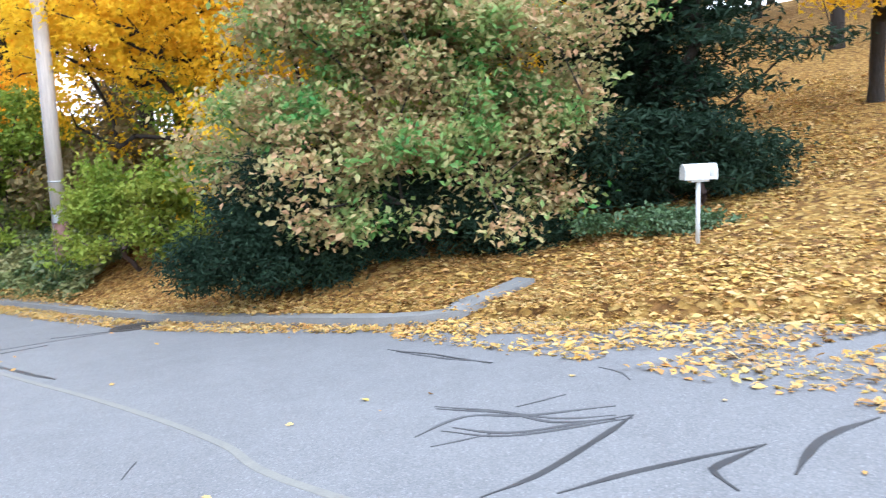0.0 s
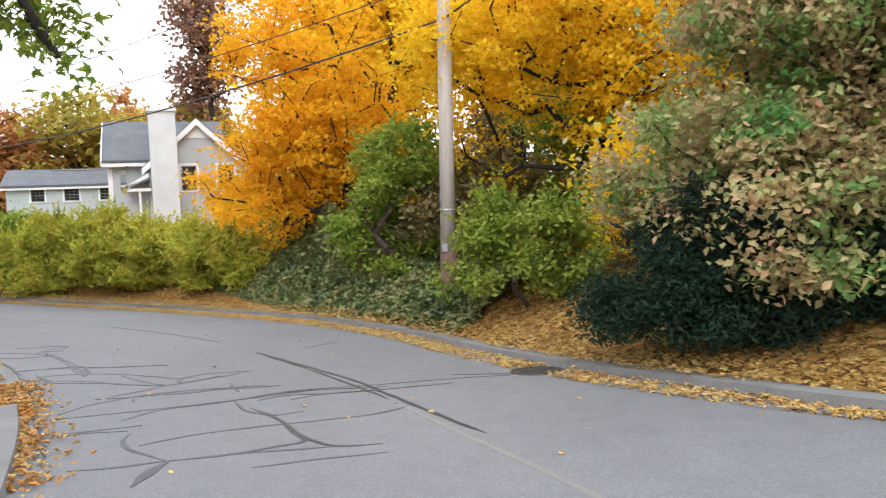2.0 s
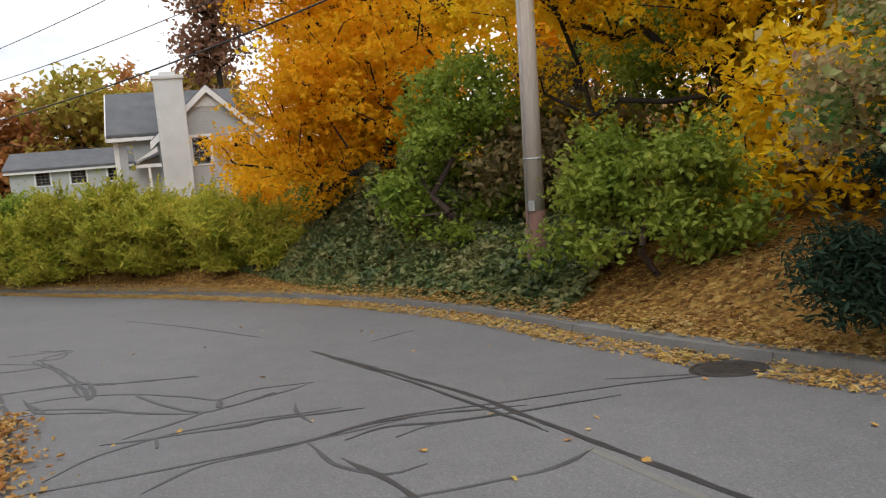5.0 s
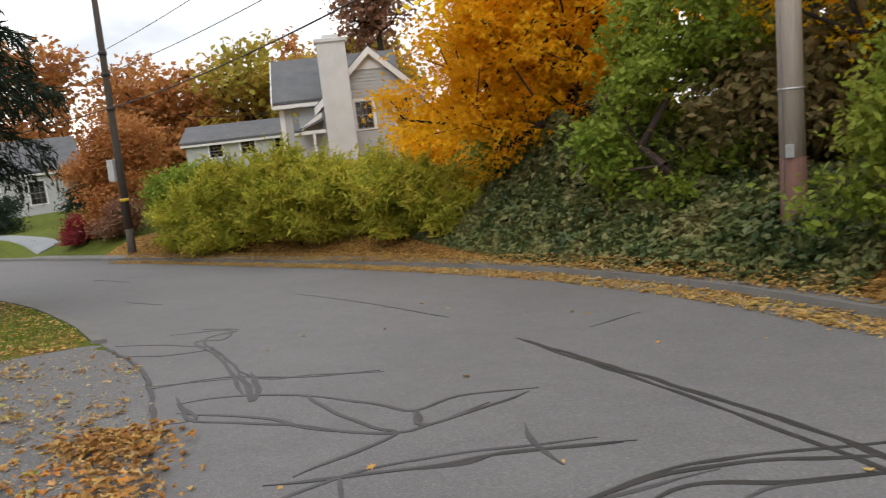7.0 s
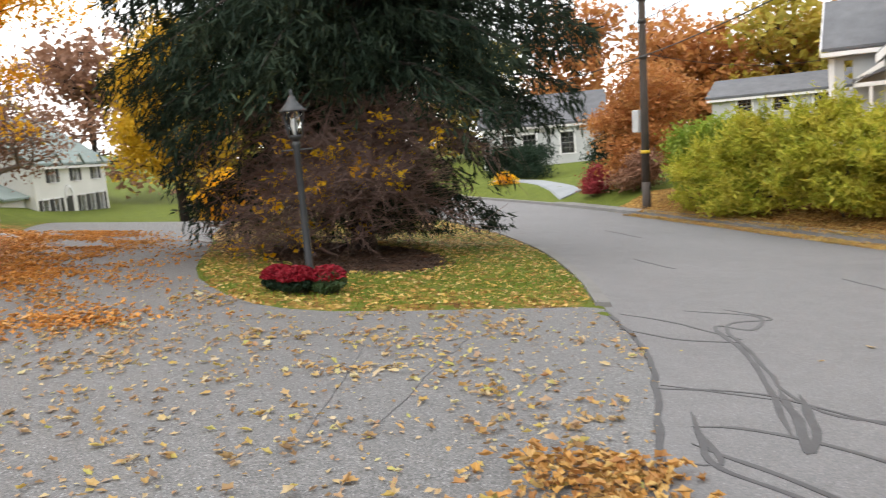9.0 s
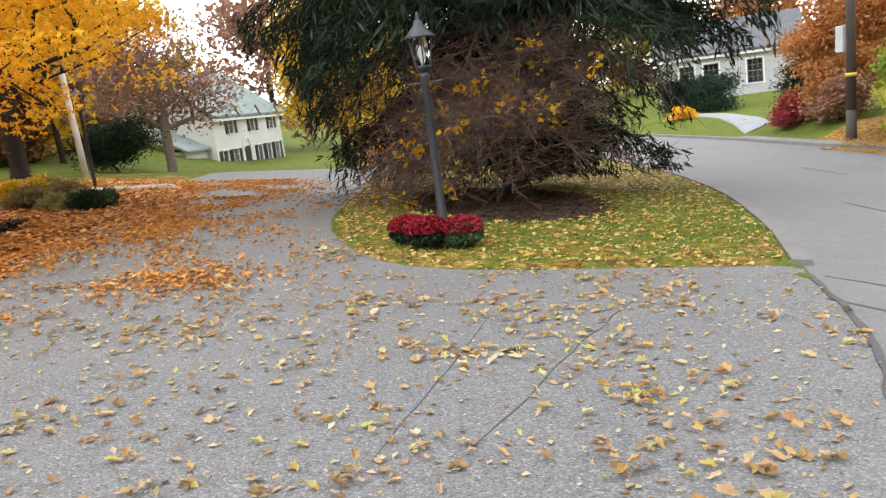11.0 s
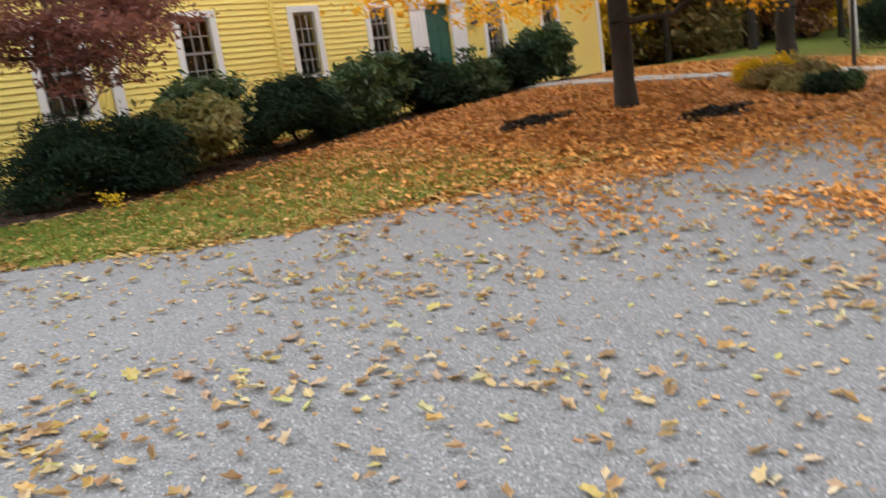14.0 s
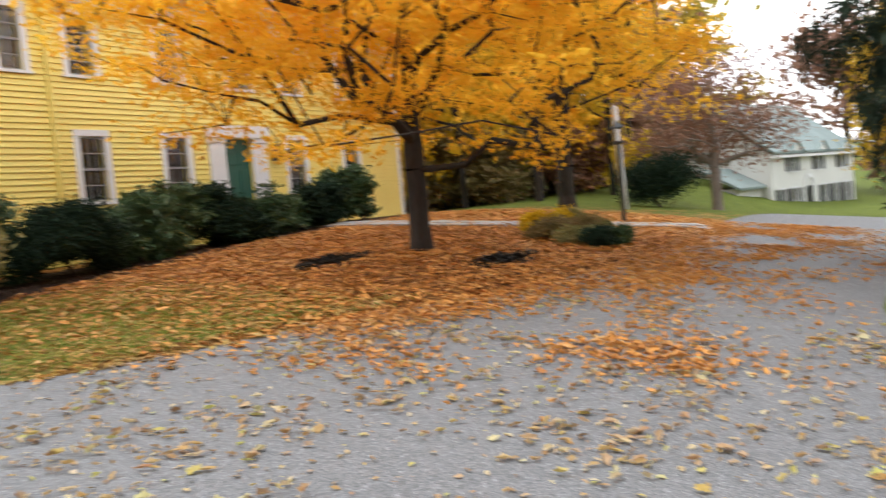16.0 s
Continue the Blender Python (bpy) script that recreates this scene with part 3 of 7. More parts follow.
def polyline_distance(x, y, line):
    """Distance to a polyline, and the side (+1 to the right of its direction)."""
    best, side = np.full(x.shape, 1e9), np.zeros(x.shape)
    for (x0, y0), (x1, y1) in zip(line, line[1:]):
        dx, dy = x1 - x0, y1 - y0
        t = np.clip(((x - x0) * dx + (y - y0) * dy) / (dx * dx + dy * dy), 0, 1)
        px, py = x - x0 - t * dx, y - y0 - t * dy
        d = np.hypot(px, py)
        s = np.sign(dy * px - dx * py)
        near = d < best
        best, side = np.where(near, d, best), np.where(near, s, side)
    return best, side


def rounded(points, step=0.5):
    """A smooth line through the points (Catmull-Rom), with points about step apart."""
    p = [Vector((*q, 0)) if len(q) == 2 else Vector(q) for q in points]
    p = [p[0] * 2 - p[1]] + p + [p[-1] * 2 - p[-2]]
    out = []
    for a, b, c, d in zip(p, p[1:], p[2:], p[3:]):
        n = max(2, int((c - b).length / step))
        for i in range(n):
            t = i / n
            out.append(0.5 * (2 * b + (c - a) * t + (2 * a - 5 * b + 4 * c - d) * t * t + (3 * b - a - 3 * c + d) * t ** 3))
    out.append(p[-2])
    return out


def flat(points, step=1.0):
    return [(v.x, v.y) for v in rounded(points, step)]


# the road's two edges, the kerbed one to the north, and the driveway's two edges
NORTH = flat([(70, -30), (30, -6), (9, 3.5), (3, 6.9), (0.2, 8.7), (-2.6, 10.5), (-6.0, 13.3), (-8.9, 15.6), (-12.8, 17.7), (-17.3, 19.5), (-21, 20.7), (-30, 22.6), (-40, 23.0), (-52, 22.0), (-75, 12)])
SOUTH = flat([(66, -38), (26, -14), (6, -4.3), (0, -0.7), (-4, 3.1), (-7.5, 6.2), (-11.4, 9.1), (-13.5, 10.35), (-15.8, 11.25), (-18.6, 12.4), (-23.6, 14.0), (-30, 15.1), (-40, 15.2), (-52, 13.6), (-73, 4)])
DRIVE_S = flat([(-3, -16), (-7, -6), (-9.5, -2.2), (-12.5, 0.25), (-14.5, 1.55), (-16.7, 2.2), (-18.4, 3.0), (-22, 3.7), (-27, 3.2), (-31, 2.5), (-36, 2.6), (-45, 4.5), (-60, 8)])
ISLAND = flat([(-15.9, 11.1), (-16.2, 9.8), (-16.6, 8.2), (-17.4, 7.4), (-19, 6.95), (-21, 6.8), (-26, 7.2), (-32, 7.6), (-45, 9.5), (-60, 12)])


def inside(x, y, poly):
    hit = np.zeros(x.shape, bool)
    for (x0, y0), (x1, y1) in zip(poly, poly[1:] + poly[:1]):
        cross = ((y0 > y) != (y1 > y)) & (x < (x1 - x0) * (y - y0) / (y1 - y0 + 1e-12) + x0)
        hit ^= cross
    return hit


ROAD_POLY = NORTH + SOUTH[::-1]
DRIVE_POLY = DRIVE_S + ISLAND[::-1] + [p for p in SOUTH if p[0] > -15.8][::-1]


def paved(x, y):
    """Signed distance outside the paving (negative on it)."""
    x, y = np.asarray(x, float), np.asarray(y, float)
    dr = np.minimum(polyline_distance(x, y, NORTH)[0], polyline_distance(x, y, SOUTH)[0])
    dd = np.minimum(polyline_distance(x, y, DRIVE_S)[0], polyline_distance(x, y, ISLAND)[0])
    dr = np.where(inside(x, y, ROAD_POLY), -dr, dr)
    dd = np.where(inside(x, y, DRIVE_POLY), -dd, dd)
    return np.minimum(dr, dd)


def bank(x, y):
    """Rise of the wooded bank behind the kerb."""
    d, s = polyline_distance(np.asarray(x, float), np.asarray(y, float), NORTH)
    d = np.where(s > 0, d, 0)
    steep = smooth(1.5, -2.5, x)
    rise = smooth(0.3, 2.2, d) * 0.5 * steep + 0.13 * np.clip(d - 0.3, 0, 45) * (0.35 + 0.65 * smooth(-30, -8, x))
    rise = rise + 0.09 * np.clip(d - 4, 0, 40) * smooth(0, 9, x)
    return rise + 0.11 * smooth(0.2, 0.34, d)


def ground_height(x, y):
    x, y = np.asarray(x, float), np.asarray(y, float)
    return grade(x, y) + np.clip(paved(x, y) * 0.22, -0.08, 0.035) + bank(x, y)


def gz(x, y):
    return float(ground_height(np.array([x]), np.array([y]))[0])


# ---------------------------------------------------------------- ground, road, driveway
def axis(lo, hi, fine, reach):
    far = [2, 4, 7, 11, 16, 24, 36, 54, 80, 130, 220, 400, 800, reach]
    return np.concatenate([[lo - d for d in far[::-1]], np.arange(lo, hi, fine), [hi + d for d in far]])


HEDGE = [(-10.5, -3.4), (-14.3, -3.3), (-17.8, -4.5), (-22, -5.4), (-27.2, -5.5)]


def lay_ground():
    xs, ys = axis(-44, 12, 0.2, 1500), axis(-10, 30, 0.2, 1500)
    X, Y = np.meshgrid(xs, ys, indexing="ij")
    x, y = X.ravel(), Y.ravel()
    z = ground_height(x, y)
    nx, ny = len(xs), len(ys)
    i, j = np.meshgrid(np.arange(nx - 1), np.arange(ny - 1), indexing="ij")
    a = (i * ny + j).ravel()
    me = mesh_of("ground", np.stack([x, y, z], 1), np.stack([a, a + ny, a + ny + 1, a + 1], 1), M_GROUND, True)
    dn, side = polyline_distance(x, y, NORTH)
    north = side > 0
    maple = np.hypot(x + 21.5, y - 0.5)
    yard = (y < 6.5) & ~north & (x < -9)
    island = inside(x, y, ISLAND + [p for p in SOUTH if p[0] < -15.8][::-1])
    cover = np.full(x.shape, 0.35)
    cover = np.where(north, np.where(x < -36, 0.02, 0.95), cover)
    cover = np.where(yard, np.clip(1.3 - maple * 0.105, 0.3, 1.0), cover)
    cover = np.where(yard & (x < -26), 0.62 * smooth(-40, -28, x) + 0.1, cover)
    cover = np.where(island, 0.47 + 0.12 * smooth(2.2, 0.2, polyline_distance(x, y, ISLAND)[0]), cover)
    tone = np.where(north, 0.2 + 0.15 * smooth(0, -8, x), np.where(yard, smooth(11, 4, maple), 0.1))
    mulch = smooth(1.5, 0.9, polyline_distance(x, y, HEDGE)[0])
    for cx, cy, rx, ry in ((-22.6, 9.7, 3.1, 1.7), (-19.8, -0.4, 0.75, 0.42), (-20.6, 2.1, 0.62, 0.4), (-29.5, -2.4, 1.3, 0.5), (-25.3, 1.6, 1.3, 0.7)):
        mulch = np.maximum(mulch, smooth(1.25, 0.8, np.hypot((x - cx) / rx, (y - cy) / ry)))
    for key, value in (("cover", cover), ("tone", tone), ("mulch", mulch)):
        me.attributes.new(key, "FLOAT", "POINT").data.foreach_set("value", value.astype(np.float32))
    return tagged(new("ground", me), "sloping ground of grass, mulch and thick fallen leaves", "ground", kind="structure")


def strip(name, left, right, material, across, lift, label):
    """A paved sheet between two edge lines."""
    def even(line, n):
        p = np.array(line)
        s = np.concatenate([[0], np.cumsum(np.hypot(*np.diff(p, axis=0).T))])
        t = np.linspace(0, s[-1], n)
        return np.stack([np.interp(t, s, p[:, 0]), np.interp(t, s, p[:, 1])], 1)
    n = 260
    a, b = even(left, n), even(right, n)
    t = np.linspace(0, 1, across)[None, :, None]
    q = (a[:, None] * (1 - t) + b[:, None] * t).reshape(-1, 2)
    z = grade(q[:, 0], q[:, 1]) + lift
    i, j = np.meshgrid(np.arange(n - 1), np.arange(across - 1), indexing="ij")
    k = (i * across + j).ravel()
    me = mesh_of(name, np.column_stack([q, z]), np.stack([k, k + 1, k + across + 1, k + across], 1), material, True)
    return tagged(new(name, me), label, name, kind="structure")


lay_ground()
strip("road", NORTH, SOUTH, M_ROAD, 24, 0.0, "worn grey asphalt road curving downhill past crack repairs")
near_south = [p for p in SOUTH if -15.9 < p[0] < 8]
strip("driveway", DRIVE_S, near_south + ISLAND, M_DRIVE, 24, -0.004, "grey asphalt driveway strewn with fallen leaves")


def ribbon_bm(line, width, lift, height, z_of=grade):
    """A low bar along a line on the ground."""
    bm, rows = bmesh.new(), []
    for i, p in enumerate(line):
        q0, q1 = line[max(0, i - 1)], line[min(len(line) - 1, i + 1)]
        d = Vector((q1[0] - q0[0], q1[1] - q0[1])).normalized()
        w = width(i / max(1, len(line) - 1)) if callable(width) else width
        nx, ny = -d.y * w / 2, d.x * w / 2
        row = []
        for s, h in ((-1, -0.02), (-0.85, height), (0.85, height), (1, -0.02)):
            x, y = p[0] + nx * s, p[1] + ny * s
            row.append(bm.verts.new((x, y, float(z_of(x, y)) + lift + h)))
        rows.append(row)
    for a, b in zip(rows, rows[1:]):
        for k in range(3):
            bm.faces.new((a[k], b[k], b[k + 1], a[k + 1]))
    bm.faces.new(rows[0])
    bm.faces.new(rows[-1][::-1])
    bmesh.ops.recalc_face_normals(bm, faces=bm.faces)
    return bm


def kerb():
    """Rounded concrete kerb along the north edge, cast in lengths with open joints."""
    root = tagged(new("kerb"), "weathered grey concrete kerb half covered with leaves", "kerb", kind="structure")
    line = rounded([(1.0, 9.5), (0.4, 9.05), (-0.6, 9.05), (-2.7, 10.65), (-6.1, 13.45), (-9.0, 15.75), (-12.9, 17.87), (-17.35, 19.68), (-21, 20.88), (-30, 22.78), (-40, 23.18), (-52, 22.2)], 0.25)
    step = 12
    for s in range(0, len(line) - 1, step):
        piece = [(v.x, v.y) for v in line[s:s + step + 1]]
        a, b = Vector(piece[-2]), Vector(piece[-1])
        piece[-1] = tuple(b - (b - a).normalized() * 0.012)
        part("kerb_stone", ribbon_bm(piece, 0.34, 0.0, 0.115, lambda x, y: max(float(grade(x, y)), gz(x, y) - 0.06)), M_KERB, root)


kerb()


def island_kerb():
    root = tagged(new("island_kerb"), "low worn concrete edging round the island", "kerb", kind="structure")
    line = [p for p in SOUTH if -42 < p[0] < -15.6]
    for s in range(0, len(line) - 1, 3):
        part("kerb_stone", ribbon_bm(line[s:s + 4], 0.2, 0.0, 0.055), M_KERB, root)


island_kerb()


def berm():
    """A low rolled kerb at the mouth of the driveway."""
    root = tagged(new("driveway_kerb"), "short low grey kerb half buried in leaves", "kerb", kind="structure")
    line = [(v.x, v.y) for v in rounded([(-9.75, 7.52), (-8.7, 6.72), (-7.65, 5.85), (-6.4, 4.75)], 0.3)]
    for k in range(0, len(line) - 1, 5):
        part("kerb_stone", ribbon_bm(line[k:k + 6], 0.3, 0.0, 0.09), M_KERB, root)


berm()
wobble = random.Random(5)


def crack(points, width, worn=False, lift=0.0):
    """A hand-poured crack seal: a wandering band of tar, a few millimetres proud."""
    line = rounded(points, 0.09)
    seed = wobble.random() * 40
    pts = [(v.x + 0.025 * noise.noise(Vector((seed, i * 0.23, 0))), v.y + 0.025 * noise.noise(Vector((seed + 9, i * 0.23, 0)))) for i, v in enumerate(line)]
    fade = [max(0.25, min(1.0, i / 3, (len(pts) - 1 - i) / 3)) for i in range(len(pts))]

    def wide(t):
        k = int(round(t * (len(pts) - 1)))
        return width * fade[k] * (1 + 0.5 * noise.noise(Vector((seed, 7, k * 0.31))))
    ob = part("crack_seal", ribbon_bm(pts, wide, lift, 0.0045), M_TAR_OLD if worn else M_TAR, None)
    tagged(ob, "worn grey tar crack seal on the road" if worn else "dark wandering tar crack seal on the road", "crack seal", "crack seals on the road", "structure")


crack([(-10.08, 12.58), (-8.49, 11.58), (-6.92, 10.5), (-6.19, 9.84), (-5.38, 9.09), (-4.62, 8.38), (-4.08, 7.89)], 0.07)
crack([(-9.74, 12.33), (-8.1, 11.23), (-6.98, 10.35), (-5.8, 9.35)], 0.05)
crack([(-4.77, 11.39), (-5.57, 10.96), (-6.4, 10.3), (-7.27, 9.6), (-7.61, 8.87), (-8.17, 8.13), (-8.88, 7.35)], 0.045)
crack([(-5.37, 8.98), (-5.57, 8.45), (-6.13, 7.92), (-6.58, 7.48), (-6.84, 7.13), (-6.97, 6.73)], 0.05, True)
crack([(-6.29, 6.38), (-6.02, 6.6), (-5.73, 6.95), (-5.57, 7.29), (-5.97, 7.65), (-6.35, 8.02), (-7.08, 8.5)], 0.06)
crack([(-4.81, 7.33), (-5.15, 7.16), (-5.53, 7.31), (-5.92, 7.56)], 0.055)
crack([(-6.29, 6.38), (-5.79, 6.77), (-5.15, 7.16)], 0.05, True)
crack([(-6.29, 6.38), (-6.63, 6.49), (-6.96, 6.59), (-7.28, 6.86), (-7.45, 7.12)], 0.05, True)
crack([(-6.89, 5.9), (-6.54, 6.14), (-6.29, 6.38), (-6.18, 6.06)], 0.05)
crack([(-4.63, 7.06), (-5.04, 6.76), (-5.45, 6.38)], 0.04, True)
crack([(-8.02, 7.56), (-8.03, 8.13), (-7.64, 8.73), (-7.26, 9.37), (-7.12, 9.58)], 0.04, True)
crack([(-7.55, 8.79), (-7.07, 8.39), (-6.59, 8.22), (-6.4, 8.47)], 0.05, True)
crack([(-15.18, 11.92), (-14.55, 12.39), (-13.96, 11.83), (-14.26, 11.63), (-12.96, 10.99), (-11.25, 9.89)], 0.05, True)
crack([(-11.63, 9.48), (-11.42, 9.78), (-10.78, 10.06), (-9.9, 10.04), (-9.47, 10), (-9.37, 10.46), (-8.89, 10.86)], 0.05)
crack([(-11.38, 9.3), (-10.5, 9.44), (-9.99, 9.38), (-9.27, 9.49), (-9.14, 9.72), (-8.98, 10.34), (-8.91, 10.74)], 0.05)
crack([(-10.72, 10.12), (-10.17, 9.8), (-9.51, 9.56), (-9.24, 9.51), (-9.24, 9.09), (-9.29, 8.6)], 0.05)
crack([(-10.58, 10.96), (-11.16, 10.7), (-11.57, 10.41), (-12.2, 10.61), (-12.9, 11.03), (-14.25, 11.77), (-14.38, 12.42), (-15.06, 12.38)], 0.04, True)
crack([(-12.12, 10.54), (-11.43, 10.09), (-11.02, 9.78), (-11.3, 10.1), (-11.96, 10.58)], 0.06, True)
crack([(-9.46, 10.01), (-9.19, 9.69)], 0.1)
crack([(-15.27, 11.15), (-14.65, 11.37), (-13.61, 11.44)], 0.04, True)
crack([(-12.5, 9.84), (-12.19, 10.12), (-11.86, 10.39)], 0.04, True)
crack([(-11.88, 9.66), (-11.52, 9.45), (-11.05, 9.24), (-11.16, 9.07)], 0.045, True)
crack([(-8.52, 9.99), (-8.19, 9.58), (-7.91, 9.35)], 0.05, True)
crack([(-8.88, 8.85), (-8.43, 9.19), (-8.38, 9.34), (-8.06, 9.63), (-7.7, 9.89)], 0.06)
crack([(-16.65, 15.64), (-14.37, 14.78), (-11.68, 13.58)], 0.04, True)
crack([(-9.56, 13.27), (-9.44, 13.76), (-9.33, 14.13)], 0.04, True)
crack([(-0.6, 7.57), (-0.06, 7), (0.37, 6.49)], 0.03)
crack([(-0.11, 5.35), (0.25, 5.14), (0.66, 4.81), (1.05, 4.75)], 0.035, True)
crack([(-0.23, 4.72), (0.09, 5.04), (0.49, 4.92), (1.09, 4.95)], 0.035, True)
crack([(0.01, 4.83), (0.36, 4.62), (0.89, 4.66), (1.15, 4.72)], 0.035, True)
crack([(1.15, 4.72), (0.78, 4.26), (0.41, 3.87), (0.13, 3.67)], 0.05)
crack([(-0.13, 4.5), (0.25, 4.62)], 0.035, True)
crack([(0.44, 5.14), (0.82, 5.31)], 0.035, True)
crack([(1.69, 4.01), (1.34, 3.91), (0.92, 3.8), (0.52, 3.64)], 0.05)
crack([(1.67, 4.02), (1.37, 3.79), (1.31, 3.69), (1.34, 3.45)], 0.06)
crack([(2.44, 4.25), (2.1, 4.07), (1.9, 3.92), (1.66, 3.57)], 0.06)
crack([(1.19, 5.98), (1.32, 5.75), (1.33, 5.53)], 0.035, True)
crack([(-8.09, 6.69), (-7.93, 6.99), (-7.55, 7.19)], 0.035, False, 0.001)
crack([(-8.15, 6.85), (-7.9, 7.12), (-7.62, 7.42)], 0.03, True, 0.001)
crack([(-8.99, 7.59), (-9.1, 8.2), (-8.86, 9.0), (-7.93, 9.87)], 0.035, True, 0.001)
crack([(-6.02, 5.7), (-6.2, 6.1), (-6.29, 6.4)], 0.13, True, 0.001)
crack([(-7.59, 8.84), (-7.45, 9.21), (-7.25, 9.51), (-6.85, 9.84), (-6.23, 10.13)], 0.055, False, 0.001)
crack([(-7.31, 8.93), (-7.19, 9.29), (-6.7, 9.54), (-6.32, 9.85), (-5.52, 10.55)], 0.055, False, 0.001)
crack([(-6.93, 9.06), (-6.85, 9.39), (-6.61, 9.57)], 0.05, True, 0.001)
crack([(-9.36, 8.42), (-9.0, 8.71), (-8.6, 9.07), (-8.31, 9.43), (-7.75, 9.84)], 0.05, False, 0.001)
crack([(-9.0, 8.68), (-8.77, 8.45)], 0.11, True, 0.001)
crack([(-11.8, 9.62), (-11.36, 9.35), (-10.99, 9.19), (-10.31, 9.36), (-9.41, 9.42)], 0.045, True, 0.001)
crack([(-9.48, 10.0), (-9.17, 9.72), (-9.03, 10.36)], 0.05, True, 0.001)
crack([(-12.45, 9.77), (-12.07, 10.33), (-11.21, 10.58), (-10.65, 10.99)], 0.035, True, 0.001)
crack([(-14.5, 10.7), (-13.84, 10.93), (-13.51, 11.32)], 0.04, True, 0.001)
crack([(-27.9, 18.2), (-25.2, 17.7)], 0.05, True, 0.001)
crack([(-20.54, 14.61), (-18.85, 14.33)], 0.05, True, 0.001)
crack([(-0.5, 7.4), (-0.01, 6.87), (0.39, 6.5)], 0.03, True, 0.001)
crack([(-0.1, 5.29), (0.32, 5.07), (0.65, 4.74), (1.03, 4.66)], 0.03, True, 0.001)
crack([(-0.06, 4.77), (0.35, 4.56), (1.13, 4.66)], 0.03, True, 0.001)
crack([(-5.8, 11.21), (-5.04, 11.38), (-4.3, 11.5)], 0.05, True, 0.001)
crack([(-1.99, 4.46), (-2.01, 4.78)], 0.025, True, 0.001)
crack([(-15.04, 9.41), (-14.33, 8.96), (-13.9, 8.66), (-13.35, 8.33), (-12.79, 8.0), (-12.37, 7.72)], 0.011, True, -0.006)
crack([(-14.65, 8.15), (-13.89, 7.87), (-13.17, 7.6), (-12.68, 7.4), (-12.3, 7.26)], 0.009, True, -0.006)


def road_line(points, width):
    ob = part("road_line", ribbon_bm([(v.x, v.y) for v in rounded(points, 0.2)], width, 0.0, 0.003), M_LINE, None)
    tagged(ob, "faded pale centre line on the asphalt", "road marking", kind="structure")


crack([(-7.5, 6.2), (-9.5, 7.7), (-11.4, 9.1), (-13.5, 10.35), (-15.6, 11.15)], 0.06, True)
road_line([(2.6, 1.2), (-0.67, 3.92), (-1.5, 4.95), (-2.2, 5.74), (-3.21, 6.78), (-4.46, 8.0), (-5.4, 8.95)], 0.075)


def manhole(x, y):
    e = thing("manhole_cover", (x, y, float(grade(x, y)) + 0.008), "round dark iron manhole cover set in the road", "manhole cover")
    part("rim", lathe_bm([(0.36, -0.05), (0.36, 0.008), (0.33, 0.01), (0.33, -0.02)], 28), M_IRON, e)
    bm = lathe_bm([(0.318, -0.03), (0.318, 0.006), (0.31, 0.008)], 28)
    for i in range(-2, 3):
        box_bm(bm, -0.25 + abs(i) * 0.04, 0.25 - abs(i) * 0.04, i * 0.1 - 0.02, i * 0.1 + 0.02, 0.007, 0.014)
    part("lid", bm, M_IRON, e)
    n = (float(grade(x + 0.5, y) - grade(x - 0.5, y)), float(grade(x, y + 0.5) - grade(x, y - 0.5)))
    e.rotation_euler = (math.atan(n[1]), -math.atan(n[0]), 0)


MANHOLE = (-4.72, 11.6)
manhole(*MANHOLE)


# ---------------------------------------------------------------- houses
def free_spans(x0, x1, z, openings):
    spans = [(x0, x1)]
    for a, b, c, d in openings:
        if c - 0.01 < z < d + 0.01:
            spans = [p for s, e in spans for p in ((s, min(e, a)), (max(s, b), e)) if p[1] - p[0] > 0.02]
    return spans


def board_mesh(length, exposure, material):
    """One clapboard: thin at its top, thick at its butt; outward is +y."""
    v = [(0, 0, 0), (length, 0, 0), (length, 0.034, 0), (0, 0.034, 0), (0, 0, exposure * 1.05), (length, 0, exposure * 1.05), (length, 0.004, exposure * 1.05), (0, 0.004, exposure * 1.05)]
    f = [(3, 2, 1, 0), (7, 6, 2, 3), (4, 7, 3, 0), (2, 6, 5, 1), (5, 6, 7, 4), (1, 5, 4, 0)]
    return mesh_of("clapboard", v, f, material)


def clapboards(parent, x0, x1, z0, z1, exposure, openings, material, single_from, slope=None):
    """Courses of boards between openings. Boards above single_from are pieces of their own."""
    cache, verts, faces = {}, [], []
    z = z0
    while z < z1 - 0.02:
        lo, hi = (x0, x1) if slope is None else slope(z + exposure)
        for a, b in free_spans(lo, hi, z + exposure / 2, openings):
            cuts = [a]
            while b - cuts[-1] > 5.2:
                cuts.append(cuts[-1] + wobble.choice((3.6, 4.2, 4.8)))
            cuts.append(b)
            for s, e in zip(cuts, cuts[1:]):
                key = round(e - s - 0.002, 2)
                if z >= single_from:
                    if key not in cache:
                        cache[key] = board_mesh(key, exposure, material)
                    ob = hang(new("clapboard", cache[key]), parent)
                    ob.location = (s, 0, z)
                else:
                    base = len(verts)
                    verts += [(s, 0, z), (e, 0, z), (e, 0.034, z), (s, 0.034, z), (s, 0, z + exposure * 1.05), (e, 0, z + exposure * 1.05), (e, 0.004, z + exposure * 1.05), (s, 0.004, z + exposure * 1.05)]
                    faces += [tuple(base + k for k in q) for q in ((3, 2, 1, 0), (7, 6, 2, 3), (4, 7, 3, 0), (2, 6, 5, 1), (5, 6, 7, 4))]
        z += exposure
    if verts:
        tagged(hang(new("siding_rest", mesh_of("siding_rest", verts, faces, material)), parent), kind="stuff")


